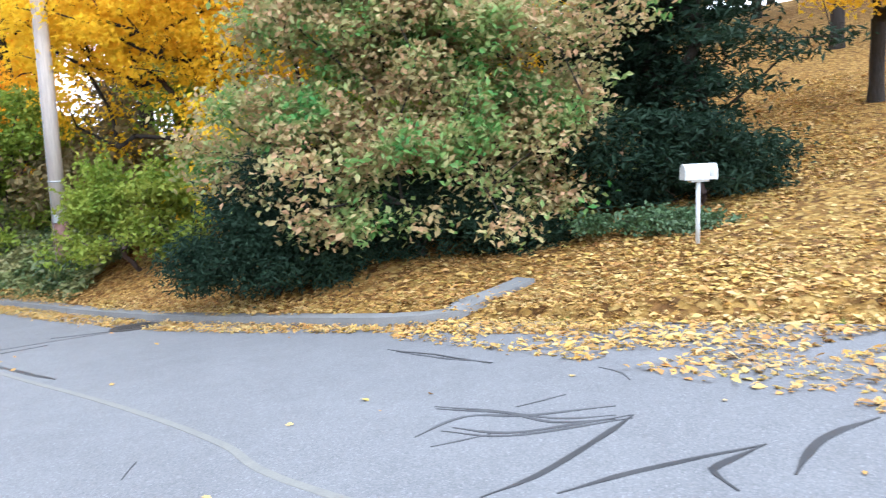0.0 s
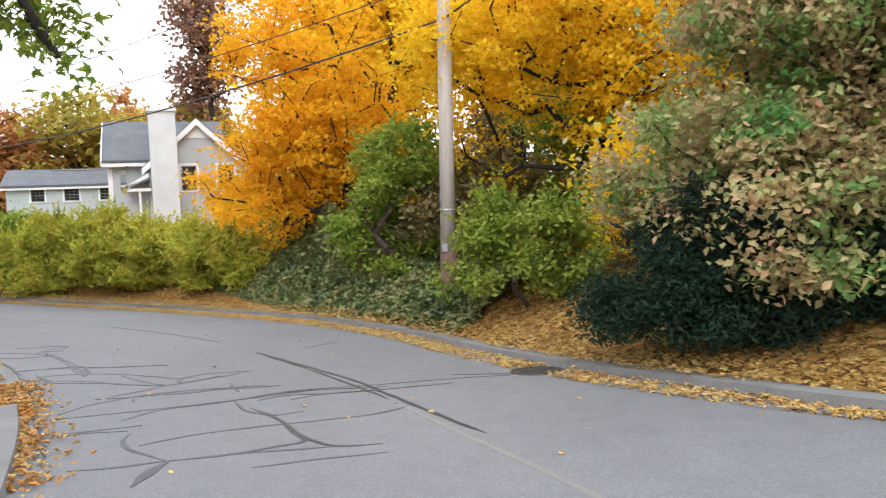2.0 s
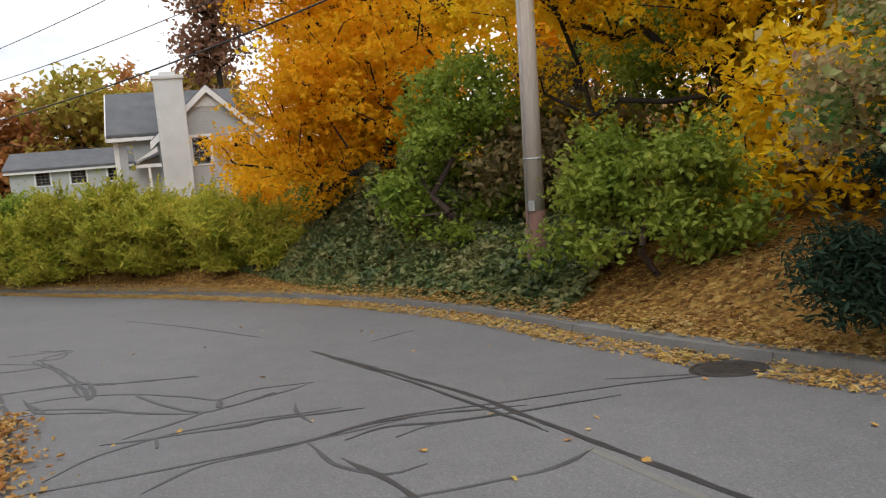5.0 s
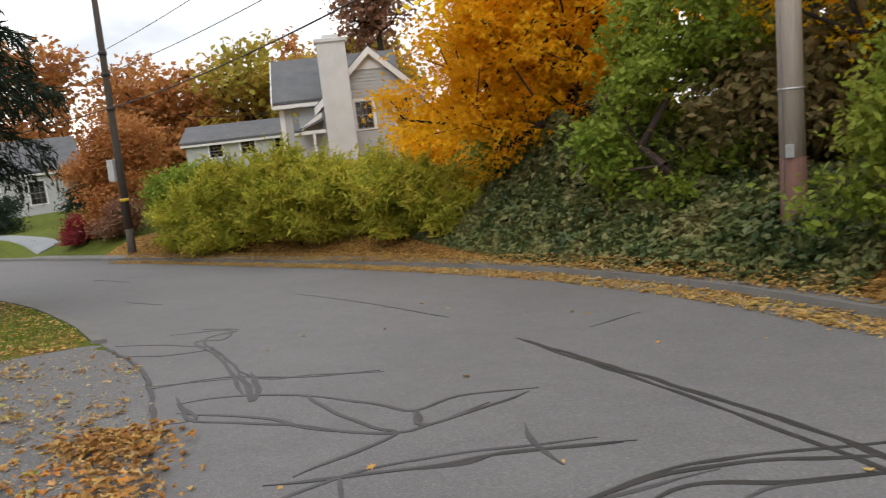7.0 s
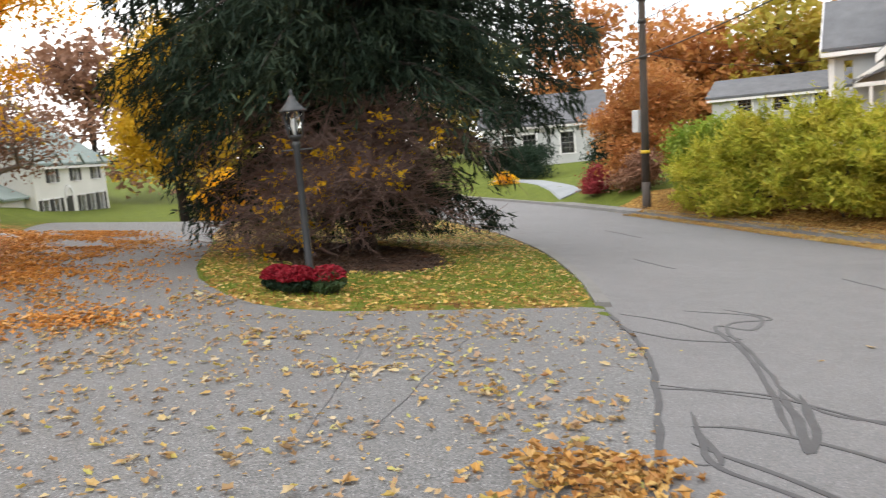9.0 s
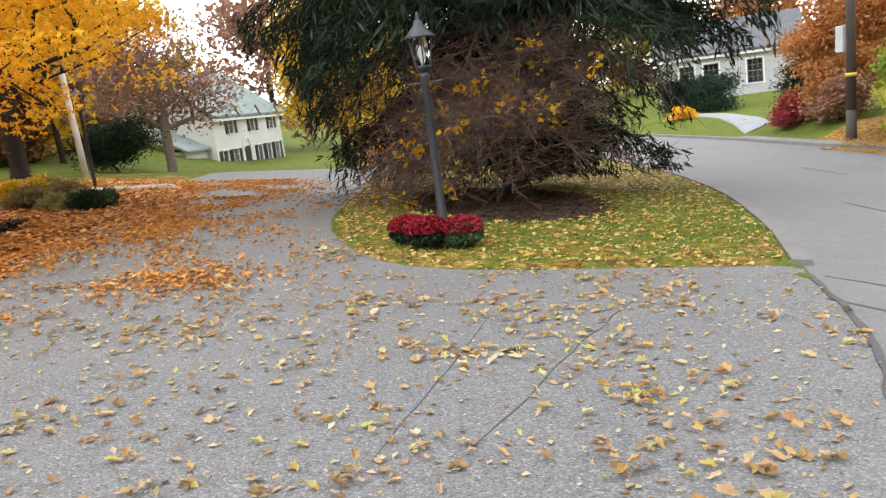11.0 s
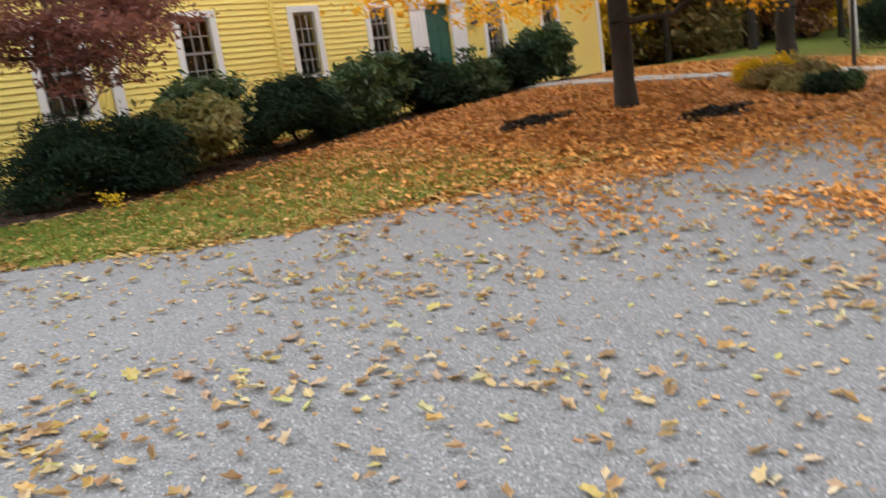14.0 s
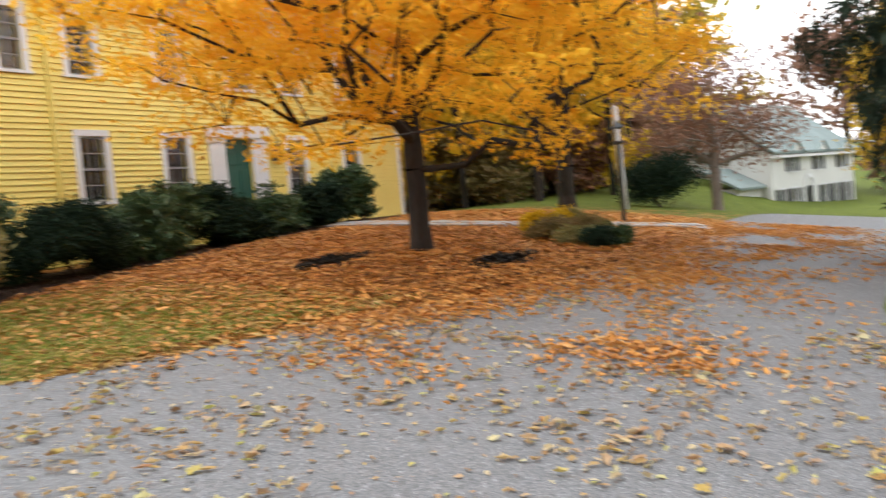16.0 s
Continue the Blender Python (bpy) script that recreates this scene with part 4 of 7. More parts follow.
def wall_panel_bm(x0, x1, y0, y1, z0, z1, openings):
    """A wall slab with its openings cut through."""
    bm = bmesh.new()
    xs = sorted({x0, x1, *[v for o in openings for v in o[:2] if x0 < v < x1]})
    zs = sorted({z0, z1, *[v for o in openings for v in o[2:] if z0 < v < z1]})
    for a, b in zip(xs, xs[1:]):
        for c, d in zip(zs, zs[1:]):
            mx, mz = (a + b) / 2, (c + d) / 2
            if not any(o[0] < mx < o[1] and o[2] < mz < o[3] for o in openings):
                box_bm(bm, a, b, y0, y1, c, d)
    bmesh.ops.remove_doubles(bm, verts=bm.verts, dist=0.001)
    return bm


def sash_window(parent, x0, x1, z0, z1, y=0.0, cols=3, rows=2, casing=0.13, curtain=False, label="white sash window"):
    """A double-hung window: casing, sill, two sashes with bars, panes. x0..z1 is the opening; outward is +y."""
    w = new("window")
    hang(w, parent, label)
    w.location = (x0, y, z0)
    W, H = x1 - x0, z1 - z0
    bm = bmesh.new()
    c = casing
    box_bm(bm, -c, 0, 0.0, 0.035, 0, H, 0.004)
    box_bm(bm, W, W + c, 0.0, 0.035, 0, H, 0.004)
    box_bm(bm, -c, W + c, 0.0, 0.04, H, H + c, 0.004)
    part("casing", bm, M_WHITE, w)
    box("sill", -c - 0.03, W + c + 0.03, -0.05, 0.07, -0.06, -0.002, M_WHITE, w, 0.006)
    for k, (a, b, yy) in enumerate(((0, H / 2 + 0.02, -0.075), (H / 2 - 0.02, H, -0.045))):
        bm = bmesh.new()
        s = 0.045
        box_bm(bm, 0, s, yy, yy + 0.03, a, b)
        box_bm(bm, W - s, W, yy, yy + 0.03, a, b)
        box_bm(bm, s, W - s, yy, yy + 0.03, a, a + s)
        box_bm(bm, s, W - s, yy, yy + 0.03, b - s, b)
        for i in range(1, cols):
            xx = s + (W - 2 * s) * i / cols
            box_bm(bm, xx - 0.011, xx + 0.011, yy + 0.004, yy + 0.026, a + s, b - s)
        for i in range(1, rows):
            zz = a + s + (b - a - 2 * s) * i / rows
            box_bm(bm, s, W - s, yy + 0.005, yy + 0.025, zz - 0.011, zz + 0.011)
        part("sash", bm, M_SASH, w)
        pane = box("pane", s, W - s, yy + 0.012, yy + 0.016, a + s, b - s, M_GLASS, w)
        pane.visible_shadow = False
    # shallow box in place of a room; its near-black colour is the gloom
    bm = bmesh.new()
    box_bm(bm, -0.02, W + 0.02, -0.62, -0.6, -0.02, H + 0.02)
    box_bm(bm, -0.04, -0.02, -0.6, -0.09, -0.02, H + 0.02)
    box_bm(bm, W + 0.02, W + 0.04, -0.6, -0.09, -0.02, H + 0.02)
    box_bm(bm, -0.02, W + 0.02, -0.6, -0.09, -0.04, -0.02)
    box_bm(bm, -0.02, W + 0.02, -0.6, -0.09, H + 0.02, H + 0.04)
    part("room_behind", bm, M_DARK, w, "shallow box painted near-black for the unlit room")
    if curtain:
        bm = bmesh.new()
        for i in range(14):
            xx = 0.05 + (W - 0.1) * i / 14
            box_bm(bm, xx, xx + (W - 0.1) / 14, -0.16 - 0.02 * (i % 2), -0.15 - 0.02 * (i % 2), 0.05, H - 0.04)
        part("curtain", bm, M_CURTAIN, w, "pale drawn curtain")
    return w


def shingles(parent, x0, x1, eave, ridge, rows, material, seed, outward=1, width=0.3, stuff=True):
    """Courses of overlapping roof shingles from the eave line (y, z) up to the ridge line."""
    rng = random.Random(seed)
    verts, faces = [], []
    ey, ez = eave
    ry, rz = ridge
    slope = Vector((0, ry - ey, rz - ez))
    nor = Vector((0, -(rz - ez), ry - ey)).normalized()
    if nor.z < 0:
        nor = -nor
    for r in range(rows):
        a, b = r / rows, min(1.0, (r + 1.15) / rows)
        x = x0 - rng.random() * width
        while x < x1:
            s, e = max(x0, x), min(x1, x + width - 0.008)
            if e - s > 0.02:
                lift = 0.012 + rng.random() * 0.006
                p0, p1 = Vector((0, ey, ez)) + slope * a, Vector((0, ey, ez)) + slope * b
                base = len(verts)
                for xx in (s, e):
                    for p, l in ((p0, 0.0), (p0, lift), (p1, 0.002)):
                        q = p + nor * l
                        verts.append((xx, q.y, q.z))
                faces += [(base, base + 1, base + 4, base + 3), (base + 1, base + 2, base + 5, base + 4)]
            x += width
    tagged(hang(new("shingles", mesh_of("shingles", verts, faces, material)), parent), kind="stuff")


def yellow_house():
    """Facade faces north (+y) along y = -7.2; main block with a lower wing to its east."""
    h = thing("yellow_house", (0, -7.2, 0), "yellow clapboard farmhouse with white trim and grey shingle roof", "house")
    X0, X1, Z0, ZT = -31.0, -16.3, -0.75, 4.86
    low = [(-18.4, -17.74), (-20.86, -20.31), (-22.93, -22.35), (-26.75, -26.15), (-29.0, -28.4)]
    up = [(-18.3, -17.73), (-19.36, -18.93), (-20.84, -20.28), (-22.93, -22.35), (-25.0, -24.4), (-26.75, -26.15), (-29.0, -28.4)]
    wins = [(a, b, 0.86, 2.2) for a, b in low] + [(a, b, 3.42, 4.6) for a, b in up]
    door = (-24.85, -24.03, -0.1, 2.2)
    holes = wins + [door]
    wall = part("main_wall", wall_panel_bm(X0, X1, -0.2, 0.0, Z0, ZT + 0.2, holes), M_YELLOW, h)
    fringe = [(a - 0.11, b + 0.11, c - 0.06, d + 0.11) for a, b, c, d in wins] + [(door[0] - 0.5, door[1] + 0.5, -0.3, 2.42)]
    clapboards(wall, X0, X1 - 0.14, Z0, ZT, 0.118, fringe, M_YELLOW, 1.0)
    for i, o in enumerate(wins):
        sash_window(h, *o, cols=3 if o[1] - o[0] > 0.5 else 2, rows=2, curtain=(i == 6), label="white sash window with small panes")
    # corner boards, frieze, eave, gutter
    bm = box_bm(bmesh.new(), X1 - 0.14, X1 + 0.03, -0.1, 0.035, Z0, ZT, 0.004)
    part("corner_board", bm, M_WHITE, h)
    box("frieze", X0, X1 + 0.03, 0.0, 0.045, ZT, ZT + 0.4, M_WHITE, h, 0.004)
    flute = bpy.data.meshes.new("frieze_flute")
    box_bm(fb := bmesh.new(), -0.03, 0.03, 0.0, 0.016, 0.0, 0.2, 0.003)
    fb.to_mesh(flute)
    fb.free()
    flute.materials.append(M_WHITE)
    for i in range(int((X1 - X0 - 0.3) / 0.15)):
        hang(new("frieze_flute", flute), h).location = (X1 - 0.2 - i * 0.15, 0.045, ZT + 0.12)
    box("soffit", X0 - 0.2, X1 + 0.25, -0.02, 0.36, ZT + 0.4, ZT + 0.44, M_WHITE, h, 0.004)
    prof = [(0.36, 0.5), (0.36, 0.39), (0.42, 0.36), (0.47, 0.39), (0.5, 0.47), (0.5, 0.51), (0.485, 0.51), (0.485, 0.47), (0.46, 0.41), (0.42, 0.38), (0.375, 0.4), (0.375, 0.5)]
    part("gutter", slab_bm([(X0 - 0.2, y, ZT + z) for y, z in prof], (X1 - X0 + 0.42, 0, 0)), M_GUTTER, h, "white roof gutter")
    for x in (-19.8,):
        bm = bmesh.new()
        box_bm(bm, x - 0.045, x + 0.045, 0.03, 0.1, Z0, ZT + 0.1, 0.015)
        part("downspout", bm, M_YELLOW, h, "yellow painted downspout")
        box("downspout_elbow", x - 0.05, x + 0.05, 0.04, 0.42, ZT + 0.12, ZT + 0.36, M_GUTTER, h, 0.03)
    # roof
    RY, RZ = -4.2, 8.3
    part("roof", slab_bm([(X0 - 0.25, 0.4, ZT + 0.42), (X1 + 0.28, 0.4, ZT + 0.42), (X1 + 0.28, RY, RZ), (X0 - 0.25, RY, RZ)], (0, 0, 0.08)), M_SHINGLE, h)
    shingles(h, X0 - 0.25, X1 + 0.28, (0.42, ZT + 0.5), (RY, RZ + 0.085), 34, M_SHINGLE, 3)
    part("roof_back", slab_bm([(X0 - 0.25, RY, RZ), (X1 + 0.28, RY, RZ), (X1 + 0.28, -8.8, ZT + 0.42), (X0 - 0.25, -8.8, ZT + 0.42)], (0, 0, 0.08)), M_SHINGLE, h)
    # gable end facing east, above the wing's roof
    g = part("gable_wall", slab_bm([(X1, 0, Z0), (X1, -8.4, Z0), (X1, -8.4, ZT + 0.35), (X1, RY, RZ - 0.02), (X1, 0, ZT + 0.35)], (-0.2, 0, 0)), M_YELLOW, h)
    cache = []
    z = 3.9
    while z < RZ - 0.15:
        t = max(0.0, (z + 0.118 - ZT - 0.35) / (RZ - ZT - 0.35))
        y0, y1 = -0.02 + RY * t, -8.38 - (-8.4 - RY) * t
        v = [(0, y0, z), (0, y1, z), (0.024, y1, z), (0.024, y0, z), (0.006, y0, z + 0.124), (0.006, y1, z + 0.124)]
        ob = hang(new("clapboard", mesh_of("clapboard", v, [(0, 3, 2, 1), (3, 4, 5, 2)], M_YELLOW)), g)
        ob.location = (X1 + 0.001, 0, 0)
        z += 0.118
    box("gable_corner_board", X1, X1 + 0.035, -0.16, 0.0, Z0, ZT + 0.42, M_WHITE, h, 0.003)
    part("rake_board", slab_bm([(X1 + 0.02, 0.38, ZT + 0.2), (X1 + 0.02, 0.38, ZT + 0.42), (X1 + 0.02, RY, RZ), (X1 + 0.02, RY, RZ - 0.26)], (0.05, 0, 0)), M_WHITE, h)
    part("back_wall", wall_panel_bm(X0, X1, -8.4, -8.2, Z0, ZT + 0.4, []), M_YELLOW, h)
    part("west_wall", slab_bm([(X0, 0, Z0), (X0, -8.4, Z0), (X0, -8.4, ZT + 0.35), (X0, RY, RZ - 0.02), (X0, 0, ZT + 0.35)], (0.2, 0, 0)), M_YELLOW, h)
    box("west_corner_board", X0 - 0.03, X0 + 0.12, -0.1, 0.035, Z0, ZT, M_WHITE, h, 0.004)
    # front door with its surround
    d = new("front_door")
    hang(d, h, "dark green panelled front door with white pilasters")
    d.location = (door[0], 0, door[2])
    W, H = door[1] - door[0], door[3] - door[2]
    bm = box_bm(bmesh.new(), 0, W, -0.1, -0.06, 0, H)
    for cx in (W * 0.28, W * 0.72):
        for a, b in ((0.2, 0.85), (1.0, 1.55), (1.68, 2.0)):
            box_bm(bm, cx - 0.13, cx + 0.13, -0.06, -0.045, a, b, 0.006)
    part("door_leaf", bm, M_GREENDOOR, d)
    part("door_knob", lathe_bm([(0.012, 0), (0.03, 0.02), (0.03, 0.04), (0.012, 0.06)], 10, (W - 0.07, -0.04, 1.0)), M_IRON, d)
    for a, b in ((-0.5, -0.02), (W + 0.02, W + 0.5)):
        bm = bmesh.new()
        box_bm(bm, a, b, -0.02, 0.07, -0.2, H + 0.02, 0.005)
        box_bm(bm, a - 0.03, b + 0.03, -0.02, 0.1, H - 0.1, H + 0.02, 0.005)
        for k in range(3):
            xx = a + 0.1 + k * (b - a - 0.2) / 2
            box_bm(bm, xx - 0.02, xx + 0.02, 0.07, 0.08, 0.1, H - 0.2)
        part("pilaster", bm, M_WHITE, d)
    box("entablature", -0.56, W + 0.56, -0.02, 0.14, H + 0.02, H + 0.32, M_WHITE, d, 0.01)
    box("door_step", -0.6, W + 0.6, 0.1, 0.9, -0.5, -0.05, M_STONE, d, 0.02)
    # the lower wing
    WX0, WX1, WT, S = X1 + 0.03, -7.0, 3.86, -0.12
    ww = [(-15.86, -15.12, 0.6, 2.2), (-13.65, -12.9, 0.6, 2.2), (-10.6, -9.9, 0.6, 2.2)]
    dormer = (-14.12, -13.3, 3.42, 4.78)
    wing = part("wing_wall", wall_panel_bm(WX0, WX1, S - 0.2, S, Z0, WT + 0.3, ww + [(dormer[0] - 0.2, dormer[1] + 0.2, dormer[2] - 0.06, WT + 0.4)]), M_YELLOW, h)
    wing.location = (0, 0, 0)
    holder = hang(new("wing_siding", None), h)
    holder.location = (0, S, 0)
    clapboards(holder, WX0, WX1, Z0, WT, 0.118, [(a - 0.11, b + 0.11, c - 0.06, e + 0.11) for a, b, c, e in ww] + [(dormer[0] - 0.2, dormer[1] + 0.2, dormer[2] - 0.1, WT + 0.1)], M_YELLOW, 0.3)
    for o in ww:
        sash_window(h, *o, y=S, cols=3, rows=2, label="white sash window with dark panes")
    for a, b in ((WX0, dormer[0] - 0.25), (dormer[1] + 0.25, WX1)):
        box("wing_frieze", a, b, S, S + 0.05, WT, WT + 0.2, M_WHITE, h, 0.004)
        box("wing_cornice", a, b, S, S + 0.26, WT + 0.2, WT + 0.34, M_WHITE, h, 0.012)
        part("wing_gutter", slab_bm([(a, y - 0.36 + S + 0.26, WT - 0.1 + z) for y, z in prof], (b - a, 0, 0)), M_GUTTER, h)
    bm = box_bm(bmesh.new(), WX0 + 0.06, WX0 + 0.15, S + 0.03, S + 0.1, Z0, WT + 0.1, 0.015)
    part("wing_downspout", bm, M_YELLOW, h, "yellow painted downspout")
    rise = (-4.0 - S - 0.3, 3.7)
    for x0, x1, t in ((WX0, dormer[0] - 0.25, 0.0), (dormer[0] - 0.25, dormer[1] + 0.25, 0.36), (dormer[1] + 0.25, WX1 + 0.3, 0.0)):
        ey, ez = S + 0.3 + rise[0] * t, WT + 0.3 + rise[1] * t
        part("wing_roof", slab_bm([(x0, ey, ez), (x1, ey, ez), (x1, -4.0, WT + 4.0), (x0, -4.0, WT + 4.0)], (0, 0, 0.06)), M_SHINGLE, h)
        shingles(h, x0, x1, (ey + 0.02, ez + 0.06), (-4.0, WT + 4.06), int(36 * (1 - t)), M_SHINGLE, 4)
    part("wing_roof_back", slab_bm([(WX0, -4.0, WT + 4.0), (WX1 + 0.3, -4.0, WT + 4.0), (WX1 + 0.3, -8.2, WT + 0.3), (WX0, -8.2, WT + 0.3)], (0, 0, 0.06)), M_SHINGLE, h)
    part("wing_end_wall", slab_bm([(WX1, S, Z0), (WX1, -8.0, Z0), (WX1, -8.0, WT + 0.3), (WX1, -4.0, WT + 3.9), (WX1, S, WT + 0.3)], (-0.2, 0, 0)), M_YELLOW, h)
    # wall dormer with its small gable
    dm = new("dormer")
    hang(dm, h, "white gabled dormer")
    dm.location = (0, S, 0)
    a, b = dormer[0] - 0.22, dormer[1] + 0.22
    part("dormer_front", wall_panel_bm(a, b, -0.1, 0.02, dormer[2] - 0.1, dormer[3] + 0.16, [dormer]), M_WHITE, dm)
    mid = (a + b) / 2
    part("dormer_gable", slab_bm([(a, 0.02, dormer[3] + 0.16), (b, 0.02, dormer[3] + 0.16), (mid, 0.02, dormer[3] + 0.68)], (0, -0.1, 0)), M_WHITE, dm)
    for sx in (a, b):
        box("dormer_cheek", sx - 0.03, sx + 0.03, -1.6, -0.1, WT + 0.3, dormer[3] + 0.16, M_WHITE, dm)
        part("dormer_roof", slab_bm([(sx + (0.1 if sx == b else -0.1), 0.14, dormer[3] + 0.1), (mid, 0.14, dormer[3] + 0.72), (mid, -2.6, dormer[3] + 0.72), (sx + (0.1 if sx == b else -0.1), -2.6, dormer[3] + 0.1)], (0, 0, 0.06)), M_SHINGLE, dm)
    sash_window(h, *dormer, y=S + 0.02, cols=3, rows=2, casing=0.08, label="white sash window in the dormer")
    return h


yellow_house()


def wall_lantern(x, y, z):
    e = thing("wall_lantern", (x, y, z), "black iron carriage lantern on the house wall", "wall lamp")
    box("back_plate", -0.06, 0.06, 0.0, 0.02, -0.16, 0.16, M_IRON, e, 0.004)
    bm = bmesh.new()
    for sx in (-0.08, 0.08):
        for sy in (0.06, 0.22):
            box_bm(bm, sx - 0.01, sx + 0.01, sy - 0.01, sy + 0.01, -0.16, 0.16)
    box_bm(bm, -0.1, 0.1, 0.02, 0.24, -0.19, -0.16)
    box_bm(bm, -0.03, 0.03, 0.0, 0.14, 0.2, 0.24)
    part("cage", bm, M_IRON, e)
    part("roof", lathe_bm([(0.15, 0.15), (0.13, 0.18), (0.03, 0.27), (0.02, 0.3)], 4, (0, 0.14, 0)), M_IRON, e)
    pane = box("glass", -0.075, 0.075, 0.065, 0.215, -0.155, 0.15, M_GLASS, e)
    pane.visible_shadow = False


wall_lantern(-25.6, -7.165, 1.85)


def grey_house():
    """Grey house beyond the bank: a cross gable with windows, a tall chimney at its corner, the main roof to its side."""
    h = thing("grey_house", (-30.4, 34.4, 0), "grey clapboard house with tall white chimney and slate roof", "house", turn=-137)
    # local x runs along the gable wall, +y outward to the road
    Z0, ZE, L, R, A, AZ = -2.4, 2.75, -2.9, 2.0, -0.5, 4.95
    holes = [(-0.4, 0.4, 1.35, 2.65), (-2.3, -1.5, 1.35, 2.65)]
    part("gable_wall", wall_panel_bm(L, R, -0.2, 0, Z0, ZE, holes), M_GREYSIDE, h)
    part("gable_top", slab_bm([(L, 0, ZE), (R, 0, ZE), (A, 0, AZ)], (0, -0.2, 0)), M_GREYSIDE, h)
    side = hang(new("siding", None), h)
    clapboards(side, L, R, Z0, ZE, 0.16, [(a - 0.13, b + 0.13, c - 0.06, d + 0.13) for a, b, c, d in holes], M_GREYSIDE, 99)
    clapboards(side, L, R, ZE, AZ - 0.3, 0.16, [], M_GREYSIDE, 99, slope=lambda z: (L + (A - L) * (z - ZE) / (AZ - ZE), R + (A - R) * (z - ZE) / (AZ - ZE)))
    for k in holes:
        sash_window(h, *k, cols=3, rows=2, casing=0.13)
    for x in (L - 0.3, R + 0.3):
        part("gable_roof", slab_bm([(x, 0.3, ZE - 0.25), (A, 0.3, AZ + 0.1), (A, -6, AZ + 0.1), (x, -6, ZE - 0.25)], (0, 0, 0.1)), M_SLATE, h)
        part("rake_board", slab_bm([(x, 0.305, ZE - 0.55), (x, 0.305, ZE - 0.2), (A, 0.305, AZ + 0.14), (A, 0.305, AZ - 0.2)], (0, 0.04, 0)), M_WHITE, h)
    part("gable_vent", slab_bm([(A - 0.95, 0.03, AZ - 0.85), (A + 0.95, 0.03, AZ - 0.85), (A, 0.03, AZ - 0.05)], (0, 0.03, 0)), M_WHITE, h)
    ch = box("chimney", 0.52, 1.85, -0.3, 0.62, Z0, 5.5, M_CHIMNEY, h, 0.03, "tall white stucco chimney")
    box("chimney_cap", 0.44, 1.93, -0.38, 0.7, 5.42, 5.6, M_CHIMNEY, ch, 0.03)
    box("chimney_flue", 0.8, 1.55, -0.1, 0.4, 5.6, 5.78, M_CHIMNEY, ch, 0.03)
    # main block, its eave to the road
    part("main_wall", wall_panel_bm(R, 3.95, -0.7, -0.5, Z0, 2.95, [(3.1, 3.4, 1.3, 2.5)]), M_GREYSIDE, h)
    box("main_corner_board", 3.75, 3.97, -0.5, -0.46, Z0, 2.95, M_WHITE, h)
    part("main_end_wall", slab_bm([(3.95, -0.5, Z0), (3.95, -6, Z0), (3.95, -6, 2.95), (3.95, -3.2, 5.0), (3.95, -0.5, 2.95)], (-0.2, 0, 0)), M_GREYSIDE, h)
    part("main_roof", slab_bm([(-2.0, -0.1, 2.9), (4.2, -0.1, 2.9), (4.2, -3.2, 5.1), (-2.0, -3.2, 5.1)], (0, 0, 0.12)), M_SLATE, h)
    part("main_roof_back", slab_bm([(-2.0, -3.2, 5.1), (4.2, -3.2, 5.1), (4.2, -6.4, 2.9), (-2.0, -6.4, 2.9)], (0, 0, 0.12)), M_SLATE, h)
    part("main_rake", slab_bm([(4.21, -0.1, 2.7), (4.21, -0.1, 3.0), (4.21, -3.2, 5.2), (4.21, -3.2, 4.9)], (0.05, 0, 0)), M_WHITE, h)
    box("main_eave", R, 4.2, -0.5, -0.1, 2.68, 2.86, M_WHITE, h, 0.01)
    # hood over the side porch, and its post
    part("porch_hood", slab_bm([(1.95, 0.5, 1.95), (3.1, 0.5, 1.55), (3.1, -0.5, 1.55), (1.95, -0.5, 1.95)], (0, 0, 0.12)), M_SLATE, h)
    box("porch_beam", 1.9, 3.05, 0.3, 0.45, 1.38, 1.54, M_WHITE, h, 0.01)
    box("porch_post", 2.4, 2.52, 0.3, 0.42, Z0, 1.38, M_WHITE, h, 0.01)
    part("porch_rail", slab_bm([(2.0, 0.46, 2.1), (2.0, 0.46, 2.32), (3.0, 0.46, 1.72), (3.0, 0.46, 1.55)], (0, 0.04, 0)), M_WHITE, h)


grey_house()


